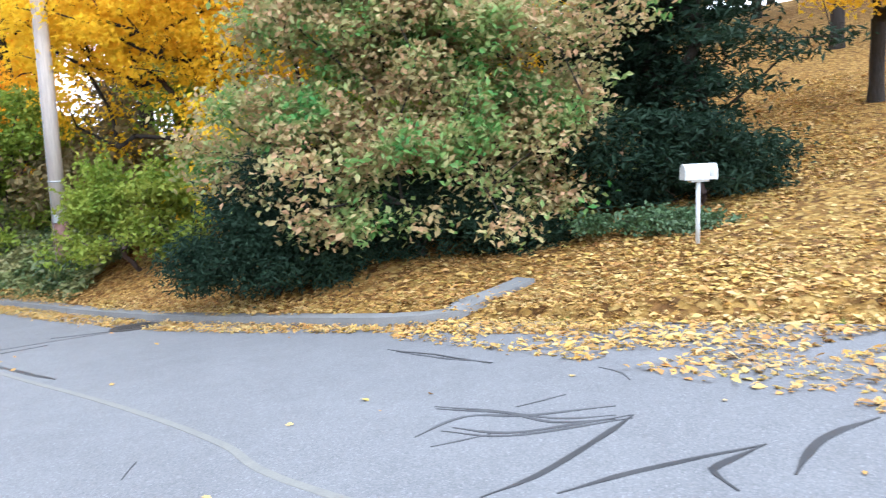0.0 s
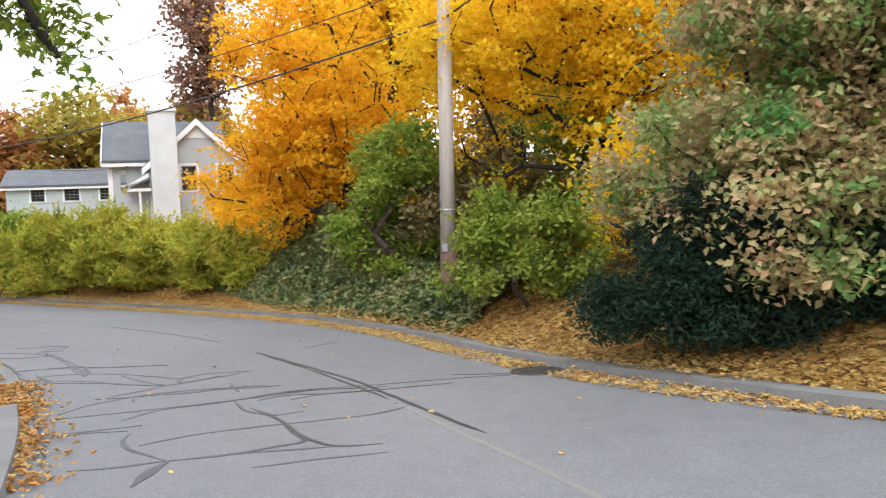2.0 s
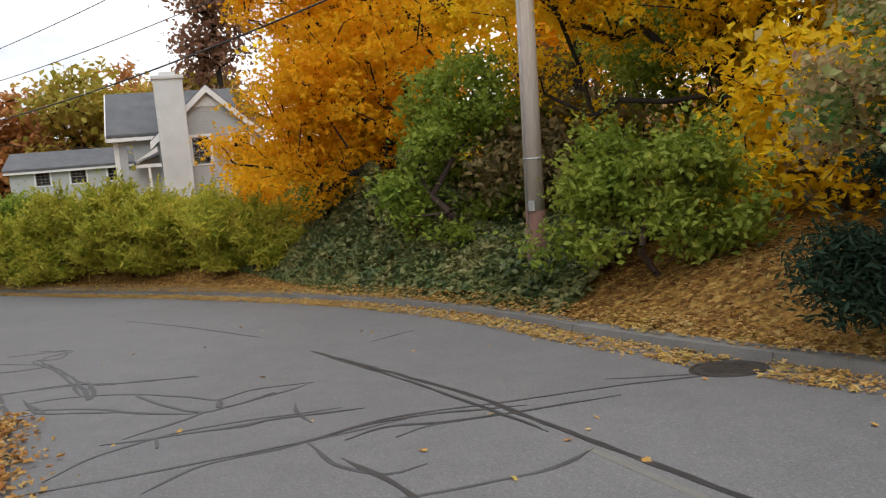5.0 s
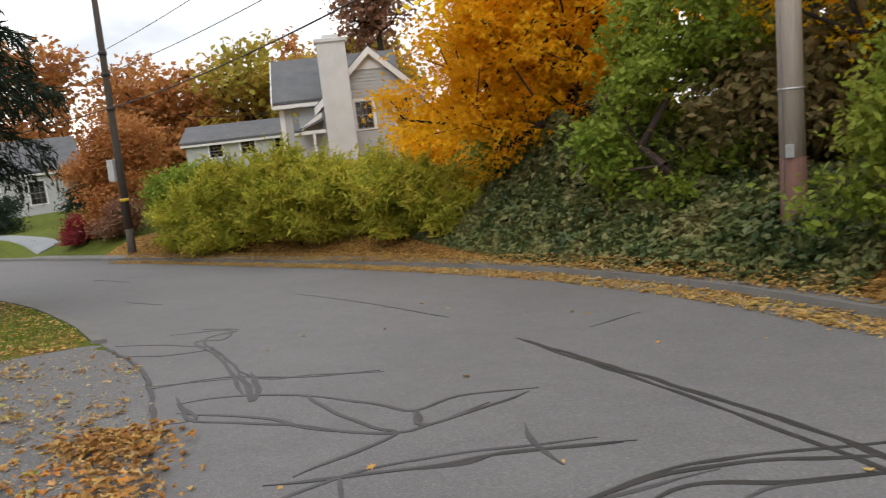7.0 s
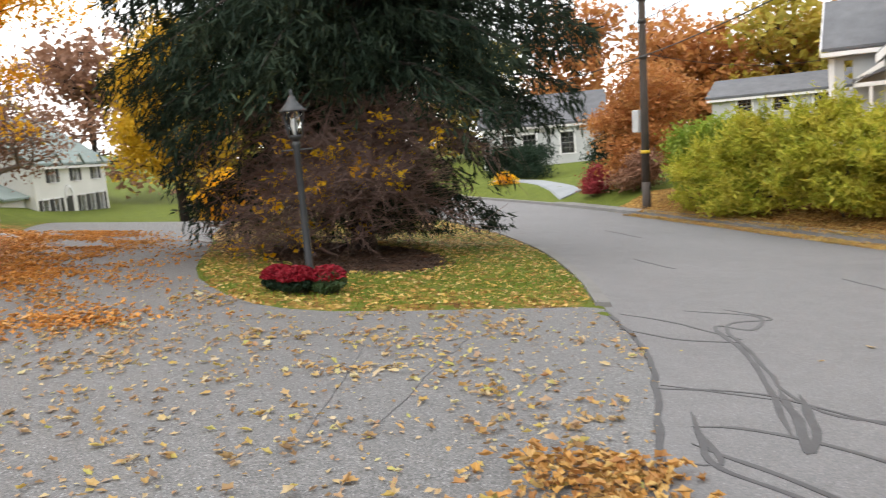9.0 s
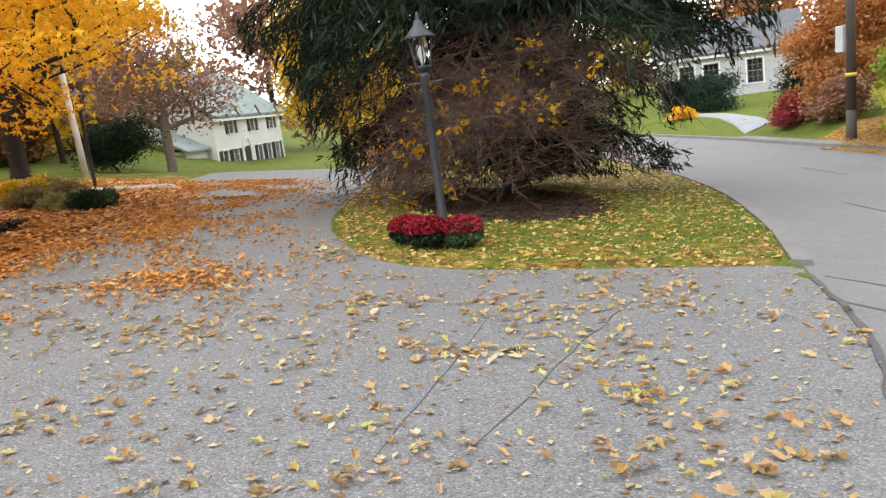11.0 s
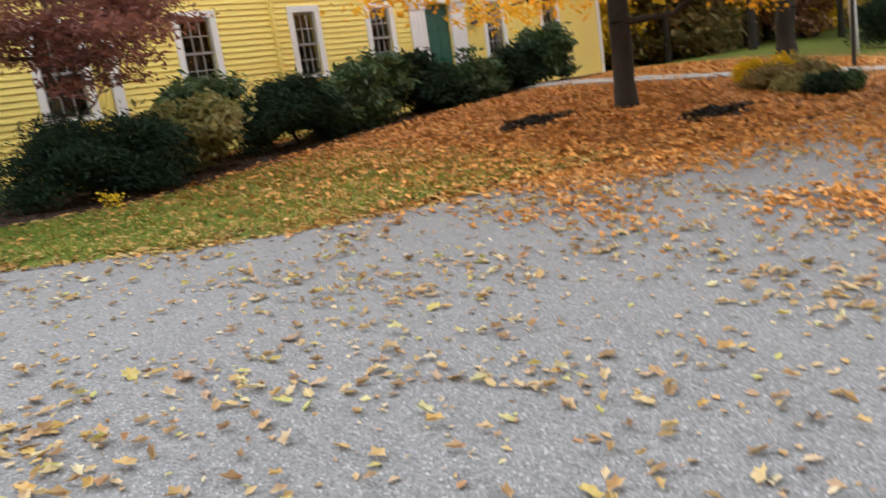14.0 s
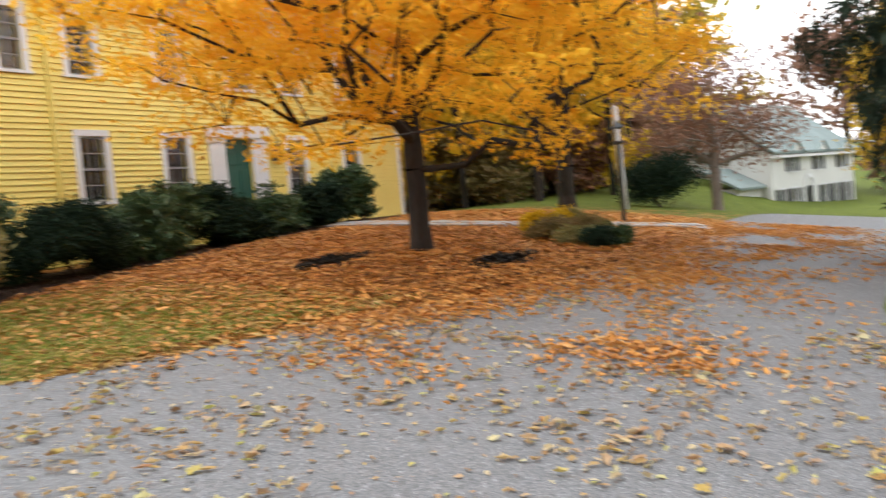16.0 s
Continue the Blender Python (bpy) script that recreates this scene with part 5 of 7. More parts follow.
def far_house(name, label, at, turn, length, depth, z0, eave, ridge, wall_m, roof_m, windows, shutters=False, siding=False, chimney=None):
    """A gabled house: long facade along local x, facing local +y."""
    h = thing(name, at, label, "house", turn=turn)
    part("facade", wall_panel_bm(0, length, -0.25, 0, z0, eave, windows), wall_m, h)
    part("back_wall", wall_panel_bm(0, length, -depth, -depth + 0.25, z0, eave, []), wall_m, h)
    for x in (0, length - 0.25):
        part("end_wall", slab_bm([(x, -0.25, z0), (x, -depth + 0.25, z0), (x, -depth + 0.25, eave), (x, -depth / 2, ridge - 0.1), (x, -0.25, eave)], (0.25, 0, 0)), wall_m, h)
    for y, lab in ((0.35, "roof_front"), (-depth - 0.35, "roof_back")):
        part(lab, slab_bm([(-0.35, y, eave - 0.12), (length + 0.35, y, eave - 0.12), (length + 0.35, -depth / 2, ridge), (-0.35, -depth / 2, ridge)], (0, 0, 0.14)), roof_m, h)
    box("eave_board", -0.3, length + 0.3, 0.0, 0.3, eave - 0.32, eave - 0.16, M_WHITE, h, 0.01)
    for i, o in enumerate(windows):
        sash_window(h, *o, cols=3, rows=2, casing=0.1)
        if shutters:
            for a, b in ((o[0] - 0.55, o[0] - 0.12), (o[1] + 0.12, o[1] + 0.55)):
                bm = box_bm(bmesh.new(), a, b, 0.002, 0.05, o[2], o[3])
                for k in range(6):
                    zz = o[2] + (o[3] - o[2]) * (k + 0.5) / 6
                    box_bm(bm, a + 0.05, b - 0.05, 0.05, 0.065, zz - 0.06, zz + 0.06)
                part("shutter", bm, M_SHUTTER, h, "black louvred shutter")
    if siding:
        side = hang(new("siding", None), h)
        clapboards(side, 0, length, z0, eave - 0.3, 0.16, [(a - 0.11, b + 0.11, c - 0.06, d + 0.11) for a, b, c, d in windows], wall_m, 99)
    if chimney:
        cx, cy, cw, cz = chimney
        box("chimney", cx - cw / 2, cx + cw / 2, cy - 0.3, cy + 0.3, eave, cz, M_CHIMNEY, h, 0.02)
    return h


def white_house():
    wins = [(x, x + 0.75, 0.4 - 2.0, 2.0 - 2.2) for x in (1.0, 2.7, 4.4, 8.6, 10.2)]
    ups = [(x, x + 0.7, 0.75, 1.75) for x in (1.6, 5.2, 8.8)]
    h = far_house("white_house", "white painted house with black shutters and green roof", (-67.7, 1.6, -0.6), -13.3, 11.8, 8.0, -2.8, 1.85, 5.0, M_OFFWHITE, M_GREENROOF, wins + ups, shutters=True)
    for a, b, c, d in ups:
        m = (a + b) / 2
        part("dormer_gable", slab_bm([(m - 0.75, 0.32, d + 0.02), (m + 0.75, 0.32, d + 0.02), (m, 0.32, d + 0.62)], (0, -0.5, 0)), M_OFFWHITE, h)
        for s in (-1, 1):
            part("dormer_roof", slab_bm([(m + s * 0.85, 0.42, d - 0.04), (m, 0.42, d + 0.68), (m, -2.2, d + 0.68), (m + s * 0.85, -2.2, d - 0.04)], (0, 0, 0.06)), M_GREENROOF, h)
    dr = box("front_door", 6.6, 7.5, 0.002, 0.06, -2.2, -0.15, M_SHUTTER, h, 0.01, "dark front door")
    bm = bmesh.new()
    for i in range(9):
        a = math.pi * i / 8
        box_bm(bm, 7.05 + 0.6 * math.cos(a) - 0.12, 7.05 + 0.6 * math.cos(a) + 0.12, 0.0, 0.08, -0.15 + 0.6 * math.sin(a) - 0.1, -0.15 + 0.6 * math.sin(a) + 0.1)
    part("door_arch", bm, M_WHITE, h)
    # garden wing with tall dark windows
    w = box("side_wing", 11.83, 14.6, -4.2, -0.6, -2.8, 0.1, M_OFFWHITE, h, 0.02)
    part("wing_roof", slab_bm([(11.8, -0.3, 0.0), (14.9, -0.3, 0.0), (14.9, -2.4, 1.1), (11.8, -2.4, 1.1)], (0, 0, 0.12)), M_GREENROOF, h)
    for x in (12.3, 13.2, 14.0):
        box("garden_window", x, x + 0.36, -0.6, -0.56, -2.4, -0.5, M_SHUTTER, w)


white_house()
far_house("grey_ranch_house", "low grey house with a shallow hipped roof far off", (-46.6, 46.6, 0), -137, 8.4, 7.0, -1.6, 2.1, 3.2, M_GREYSIDE, M_SLATE,
          [(5.9, 6.8, 0.9, 1.8), (3.6, 4.6, 0.9, 1.8), (1.2, 2.2, 0.9, 1.8), (4.6, 5.4, -0.9, 0.0)])
far_house("pale_far_house", "pale house with white trim beyond a clipped hedge", (-59.5, 36.5, 0), -118, 9.0, 7.0, -2.6, 1.4, 3.6, M_GREYSIDE, M_SLATE,
          [(5.0, 6.0, -0.9, 0.7), (6.6, 7.6, -0.9, 0.7), (2.2, 3.2, -0.9, 0.7)], siding=True)


# ---------------------------------------------------------------- poles and cables
def on_ground(x, y):
    return (x, y, gz(x, y))


def pole(at, height, r, upper, foot, label, foot_h, tilt=(0, 0)):
    e = thing("utility_pole", at, label, "utility pole")
    e.rotation_euler = (radians(tilt[0]), radians(tilt[1]), 0)
    part("shaft", lathe_bm([(r * 0.98, foot_h), (r * 0.9, height * 0.4), (r * 0.78, height * 0.75), (r * 0.66, height), (r * 0.2, height + 0.05)], 18), upper, e)
    part("foot", lathe_bm([(r * 1.06, -0.6), (r * 1.04, 0.2), (r, foot_h)], 18), foot, e)
    return e


near_pole = pole(on_ground(-8.12, 16.62), 10.2, 0.165, M_POLE, M_POLE_FOOT, "weathered grey wooden utility pole with reddish foot", 1.05, (0.6, 1.2))
box("number_plate", -0.055, 0.055, -0.185, -0.165, 1.05, 1.22, M_PLATE, near_pole, 0.003, "small metal number plate")
part("ground_wire", lathe_bm([(0.008, 0), (0.008, 6.0)], 6, (-0.08, -0.15, 0)), M_PLATE, near_pole)
part("strap", lathe_bm([(0.166, 1.9), (0.168, 1.9), (0.168, 1.93), (0.166, 1.93)], 18), M_PLATE, near_pole)
far_pole = pole(on_ground(-34.2, 23.65), 10.7, 0.16, M_POLE_DARK, M_POLE_DARK, "dark wooden utility pole with yellow marker band", 1.0, (0, 2.2))
box("utility_box", -0.62, -0.2, -0.16, 0.16, 2.9, 3.75, M_MAILBOX, far_pole, 0.02, "white utility box on the pole")
part("marker_band", lathe_bm([(0.172, 2.1), (0.176, 2.1), (0.176, 2.22), (0.172, 2.22)], 18), M_YELLOWBAND, far_pole, "yellow marker band")
for z in (7.8, 7.0, 5.7):
    part("cable_bracket", lathe_bm([(0.14, z - 0.08), (0.17, z - 0.06), (0.17, z + 0.06), (0.14, z + 0.08)], 10), M_IRON, far_pole)


def cable(a, b, sag, r=0.014):
    a, b = Vector(a), Vector(b)
    side = Vector((a.y - b.y, b.x - a.x, 0)).normalized()
    bm, rings = bmesh.new(), []
    for i in range(29):
        t = i / 28
        p = a.lerp(b, t) - Vector((0, 0, 4 * sag * t * (1 - t)))
        rings.append([bm.verts.new(p + side * (r * math.cos(k * 1.2566)) + Vector((0, 0, r * math.sin(k * 1.2566)))) for k in range(5)])
    for u, v in zip(rings, rings[1:]):
        for k in range(5):
            bm.faces.new((u[k], u[(k + 1) % 5], v[(k + 1) % 5], v[k]))
    ob = part("overhead_cable", bm, M_WIRE, None)
    tagged(ob, "thin black overhead cable between poles", "cable", "overhead cables")


PN, PF = (-8.0, 16.55, gz(-8.12, 16.62)), (-34.5, 23.65, gz(-34.2, 23.65))
for hn, hf, sag, r in ((7.8, 7.8, 0.35, 0.012), (6.6, 7.0, 0.4, 0.012), (5.8, 5.7, 0.45, 0.022)):
    cable((PN[0], PN[1], PN[2] + hn), (PF[0], PF[1], PF[2] + hf), sag, r)
    cable((PN[0], PN[1], PN[2] + hn), (26, -6, 9 + hn), 0.6, r)
    cable((PF[0], PF[1], PF[2] + hf), (-75, 16, PF[2] + hf - 1), 0.6, r)
cable((PF[0], PF[1], PF[2] + 6.0), (-32.5, 32.4, 2.7), 0.5, 0.012)
cable((PF[0], PF[1], PF[2] + 5.6), (-56, 33.5, 1.2), 0.5, 0.012)


# ---------------------------------------------------------------- wooded bank north of the road
def mailbox(at, turn):
    e = thing("mailbox", at, "white enamelled rural mailbox on a thin white post", "mailbox", turn=turn)
    part("post", lathe_bm([(0.028, -0.2), (0.028, 0.82)], 12), M_MAILBOX, e)
    prof = [(-0.08, 0)] + [(0.08 * math.cos(math.pi * (1 - i / 8)), 0.12 + 0.08 * math.sin(math.pi * (1 - i / 8))) for i in range(9)] + [(0.08, 0)]
    part("body", slab_bm([(-0.21, y, 0.82 + z) for y, z in prof], (0.42, 0, 0)), M_MAILBOX, e)
    part("door", slab_bm([(0.202, y * 1.03, 0.815 + z * 1.02) for y, z in prof], (0.02, 0, 0)), M_MAILBOX, e)
    box("number_patch", 0.12, 0.17, -0.086, -0.079, 0.86, 0.95, M_PLATE, e, 0.001, "small grey number patch")
    box("bracket", -0.12, 0.12, -0.05, 0.05, 0.79, 0.818, M_MAILBOX, e, 0.004)


mailbox(on_ground(3.24, 9.86), 8)

tree("dogwood_tree", "spreading dogwood turning from green to pink", "tree", on_ground(0.6, 12.5), 0.9, 0.13, (-0.9, -0.4, 2.3), (4.1, 2.6, 2.6), L_DOGWOOD, M_BARK, 11,
     clusters=480, per=150, puff=0.22, size=0.11, floor=-0.72, hollow=0.3, stems=3, spread=0.9, arch=0.35, lumps=0.5, flat_puff=0.6, lobes=34, low=0.14, lobe_size=0.9)
tree("yew_or_shade_bush", "dark green yew bush beside the kerb", "shrub", on_ground(-2.5, 11.5), 0.5, 0.06, (0, 0, 0.95), (1.45, 1.15, 1.3), L_DARK, M_TWIG, 12, clusters=200, per=170, puff=0.17, size=0.1, shape=STRAP, stems=4, floor=-0.9, lumps=0.6, lobes=20, lobe_size=0.75, shoots=260)
# added dark bush: stands in for the shade in the hollow beneath the dogwood
tree("yew_or_shade_bush", "low dark yew added as shade under the dogwood", "shrub", on_ground(-0.1, 11.5), 0.5, 0.06, (0, 0, 0.6), (2.0, 0.9, 0.8), L_DARK, M_TWIG, 21, clusters=180, per=150, puff=0.18, size=0.1, shape=STRAP, stems=4, floor=-0.9, lumps=0.6, lobes=20, lobe_size=0.8)
tree("evergreen_groundcover", "low dark groundcover behind the mailbox", "shrub", on_ground(2.9, 11.0), 0.2, 0.02, (0, 0, 0.15), (1.1, 0.7, 0.22), L_RHODO, M_TWIG, 22, clusters=70, per=60, puff=0.1, size=0.08, stems=5, floor=-0.9)
# added dark foliage in place of the shadowed ground under the hemlock
tree("yew_or_shade_bush", "low dark yew added for the hemlock's ground shadow", "shrub", on_ground(3.9, 12.3), 0.4, 0.05, (0, 0, 0.6), (1.9, 1.0, 0.85), L_DARK, M_TWIG, 23, clusters=150, per=110, puff=0.2, size=0.12, shape=STRAP, stems=4, floor=-0.9, lumps=0.5, lobes=18, lobe_size=0.8)
tree("hemlock_tree", "dense dark evergreen behind the mailbox", "tree", on_ground(4.5, 13.6), 0.5, 0.2, (-0.4, 0.0, 3.0), (2.6, 2.3, 3.6), L_DARK, M_BARK, 13, clusters=460, per=130, puff=0.3, size=0.17, shape=STRAP, floor=-0.9, flat_puff=0.28, up=0.6, hollow=0.3, lumps=0.35, dome=True, lobes=30, low=0.05, lobe_size=0.85)
tree("privet_bush", "light green leafy bush beside the utility pole", "shrub", on_ground(-5.8, 15.1), 0.5, 0.05, (0, 0, 0.9), (1.9, 1.2, 1.2), L_LIGHTGREEN, M_TWIG, 14, clusters=190, per=46, puff=0.16, size=0.115, stems=5, floor=-0.8, lumps=0.8, lobes=22, lobe_size=0.7, shoots=160)
tree("golden_maple", "golden yellow maple on the wooded bank", "tree", on_ground(-5.2, 20.2), 2.0, 0.22, (-0.6, -0.8, 4.4), (4.3, 3.6, 3.7), L_GOLD, M_BARK, 15, clusters=400, per=90, puff=0.26, size=0.19, shape=MAPLE, floor=-0.85, hollow=0.35, lumps=0.4)
tree("golden_maple", "golden yellow maple on the wooded bank", "tree", on_ground(-0.5, 19.5), 2.4, 0.24, (0, 0, 5.0), (4.2, 3.4, 3.9), L_GOLD, M_BARK, 16, clusters=340, per=85, puff=0.32, size=0.2, lumps=0.4, shape=MAPLE)
tree("amber_maple", "amber orange maple on the wooded bank", "tree", on_ground(-13.2, 23.2), 1.2, 0.24, (-1.7, -1.2, 4.2), (4.0, 3.2, 4.8), L_AMBER, M_BARK, 17, clusters=440, per=85, puff=0.26, size=0.19, shape=MAPLE, floor=-0.9, hollow=0.35, lumps=0.4)
tree("green_sapling", "young green tree growing from the ivy bank", "tree", on_ground(-10.3, 18.9), 0.9, 0.07, (0, 0, 2.4), (1.9, 1.6, 1.9), L_GREEN, M_TWIG, 18, clusters=190, per=60, puff=0.19, size=0.13, stems=3, spread=0.35, floor=-0.75, lumps=0.7, hollow=0.4, lobes=22, lobe_size=0.75, shoots=120)
tree("golden_maple", "golden yellow maple overhanging from the hillside", "tree", on_ground(9.6, 17.4), 2.0, 0.16, (-0.8, -0.9, 3.2), (2.9, 2.4, 2.0), L_GOLD, M_BARK, 19, clusters=200, per=80, puff=0.28, size=0.17, shape=MAPLE)
for k, (x, y, h) in enumerate(((-9.5, 26, 12), (-3.5, 25.5, 13), (3.5, 24, 13), (13.5, 27, 13), (18, 23, 12), (8, 30, 14), (-15.5, 29, 13), (22, 31, 13))):
    tree("woodland_tree", "tall woodland tree with thin yellowing leaves", "tree", on_ground(x, y), 3.5, 0.23, (0, 0, h * 0.62), (3.6, 3.4, h * 0.4), (L_GOLD, L_FARMIX, L_AMBER)[k % 3], M_BARK, 30 + k,
         clusters=170, per=58, puff=0.5, size=0.3, group="trees of the wooded bank")
for k, (x, y, rx, rz, lf) in enumerate(((-8.6, 19.6, 2.0, 1.5, L_DRY), (-6.5, 23.0, 2.8, 3.2, L_GREEN), (-2.0, 22.5, 2.8, 2.2, L_GREEN), (-3.4, 16.6, 2.2, 1.8, L_GOLD), (2.2, 21.5, 2.8, 2.2, L_DRY), (-11, 27, 3.0, 2.6, L_DRY), (-16.5, 25.6, 2.6, 2.0, L_LIGHTGREEN), (-1, 16.5, 2.4, 2.2, L_GREEN), (-20.5, 27.5, 3, 2.2, L_AMBER), (6.5, 25.5, 3.0, 2.0, L_DRY), (-7.5, 29, 3.4, 3.2, L_AMBER), (0.5, 29, 3.4, 3.2, L_GOLD))):
    tree("woodland_shrub", "tangled undergrowth beneath the bank's trees", "shrub", on_ground(x, y), 0.6, 0.05, (0, 0, rz * 0.8), (rx, rx * 0.75, rz), lf, M_TWIG, 190 + k, clusters=120, per=45 if lf is L_GOLD else 55, puff=0.34, size=0.18, stems=5, lumps=0.5, floor=-0.8, group="undergrowth of the bank")
for k, (x, y, lf) in enumerate(((16, 40, L_FARMIX), (6, 44, L_GOLD), (-4, 42, L_FARMIX), (-13, 40, L_AMBER), (26, 38, L_GOLD), (34, 30, L_FARMIX), (11, 36, L_BRONZE), (20, 48, L_BRONZE), (0, 36, L_AMBER), (30, 46, L_AMBER))):
    tree("woodland_tree", "tall woodland tree high on the hillside", "tree", on_ground(x, y), 2.5, 0.22, (0, 0, 6.0), (4.6, 4.4, 6.2), lf, M_BARK, 210 + k, clusters=130, per=42, puff=0.9, size=0.5, group="trees of the wooded bank")


def ivy_bank():
    """Ivy sprawling over a low mound."""
    rng = np.random.default_rng(50)
    e = thing("ivy_mound", on_ground(-12.9, 19.9), "mound of variegated ivy spilling down the bank", "ivy", kind="stuff")
    base = np.array(on_ground(-12.9, 19.9))
    n = 48000
    u, v = rng.uniform(-7.6, 6.0, n), rng.uniform(-1.55, 2.9, n)
    ax, ay = Vector((-0.83, 0.5)).normalized(), Vector((0.5, 0.83)).normalized()
    x, y = base[0] + u * ax[0] + v * ay[0], base[1] + u * ax[1] + v * ay[1]
    hump = 1.35 * np.exp(-np.abs((u - 0.3) / 2.7) ** 3 - np.abs((v - 1.0) / 1.4) ** 3) + 0.5 * np.exp(-((u - 3.9) / 1.5) ** 2 - ((v - 0.9) / 1.0) ** 2) + 0.28 * smooth(-1.55, -0.9, v) * smooth(6.0, 4.8, u)
    lump = np.array([noise.noise(Vector((a * 1.9, b * 1.9, 2.0))) for a, b in zip(u, v)])
    z = ground_height(x, y) + hump * (1 + 0.75 * lump) + rng.uniform(-0.12, 0.06, n)
    p = np.stack([x, y, np.maximum(z, ground_height(x, y) + 0.02)], 1) - base
    vv, ff = scatter(p, rng.uniform(0.1, 0.2, n), LEAF, rng, 0.5)
    hang(new("ivy", mesh_of("ivy", vv, ff, L_IVY)), e)


ivy_bank()
for k, (x, y, rx, rz) in enumerate(((-17.7, 21.2, 1.7, 1.15), (-20.4, 21.8, 2.2, 1.6), (-23.4, 22.6, 2.4, 1.9), (-26.5, 23.1, 2.5, 1.95), (-29.5, 23.4, 2.2, 1.6))):
    tree("forsythia_bush", "sprawling olive green forsythia beside the road", "shrub", on_ground(x, y), 0.5, 0.04, (0, 0, rz * 0.66), (rx * 1.3, 1.4, rz * 0.98), L_OLIVE, M_TWIG, 51 + k, clusters=200, per=55, puff=0.17, size=0.2, shape=STRAP, stems=6, floor=-0.75, arch=0.6, lumps=0.6, lobes=26, lobe_size=0.65, shoots=420, group="forsythia hedge")
tree("dark_shrub", "dark green shrub behind the utility pole", "shrub", on_ground(-32.6, 25.4), 0.6, 0.06, (0, 0, 1.5), (1.9, 1.6, 1.6), L_GREEN, M_TWIG, 54, clusters=140, per=110, puff=0.3, size=0.16, stems=4, floor=-0.8)
tree("red_maple", "rusty red ornamental tree by the road", "tree", on_ground(-39.2, 26.6), 1.0, 0.12, (0, 0, 3.0), (2.3, 2.2, 2.7), L_RUST, M_TWIG, 55, clusters=200, per=110, puff=0.35, size=0.16, stems=3, spread=0.4)
tree("barberry_bush", "crimson barberry bush at the lawn's edge", "shrub", on_ground(-39.4, 24.6), 0.3, 0.03, (0, 0, 0.6), (0.9, 0.8, 0.75), L_CRIMSON, M_TWIG, 56, clusters=60, per=90, puff=0.2, size=0.11, stems=4)
tree("dark_shrub", "low bronze shrub beneath the red tree", "shrub", on_ground(-37.2, 25.2), 0.3, 0.03, (0, 0, 0.8), (1.4, 0.9, 0.9), L_BRONZE, M_TWIG, 57, clusters=80, per=90, puff=0.25, size=0.13, stems=4)


def far_wood(at, r, h, leaf, seed, label, bark=M_BARK, per=70, size=0.42):
    tree("distant_tree", label, "tree", at, h * 0.2, 0.3, (0, 0, h * 0.58), (r, r, h * 0.42), leaf, bark, seed, clusters=150, per=per // 2, puff=0.8, size=size * 1.55, dome=True, lobes=18, group="distant trees")


for k, (x, y, r, h, lf, lab) in enumerate((
        (-46, 52, 6.5, 10.5, L_FARMIX, "distant olive yellow autumn tree"), (-51, 55, 7.0, 10.5, L_FARMIX, "distant olive yellow autumn tree"), (-59, 54, 7.5, 11, L_FARMIX, "distant olive yellow autumn tree"),
        (-66, 50, 7.0, 11, L_RUST, "distant rusty red oak tree"), (-70, 40, 6.0, 13, L_RUST, "distant rusty red oak tree"), (-62, 60, 8.0, 12, L_RUST, "distant olive yellow autumn tree"), (-76, 56, 7.0, 12.5, L_RUST, "distant rusty red oak tree"),
        (-40.7, 49, 3.2, 20, L_BRONZE, "tall bronze tree behind the grey house"), (-20, 36, 5, 14, L_AMBER, "amber tree high on the bank"), (-24, 40, 5, 14, L_GOLD, "golden tree high on the bank"),
        (-82, 34, 7.0, 14, L_FARMIX, "distant olive yellow autumn tree"), (-84, 22, 7.0, 14, L_RUST, "distant rusty red oak tree"), (-78, 12, 5.0, 12, L_FARMIX, "distant olive yellow autumn tree"))):
    far_wood(on_ground(x, y), r, h, lf, 70 + k, lab, per=80 if lf is L_BRONZE else 70, size=0.3 if lf is L_BRONZE else 0.42)


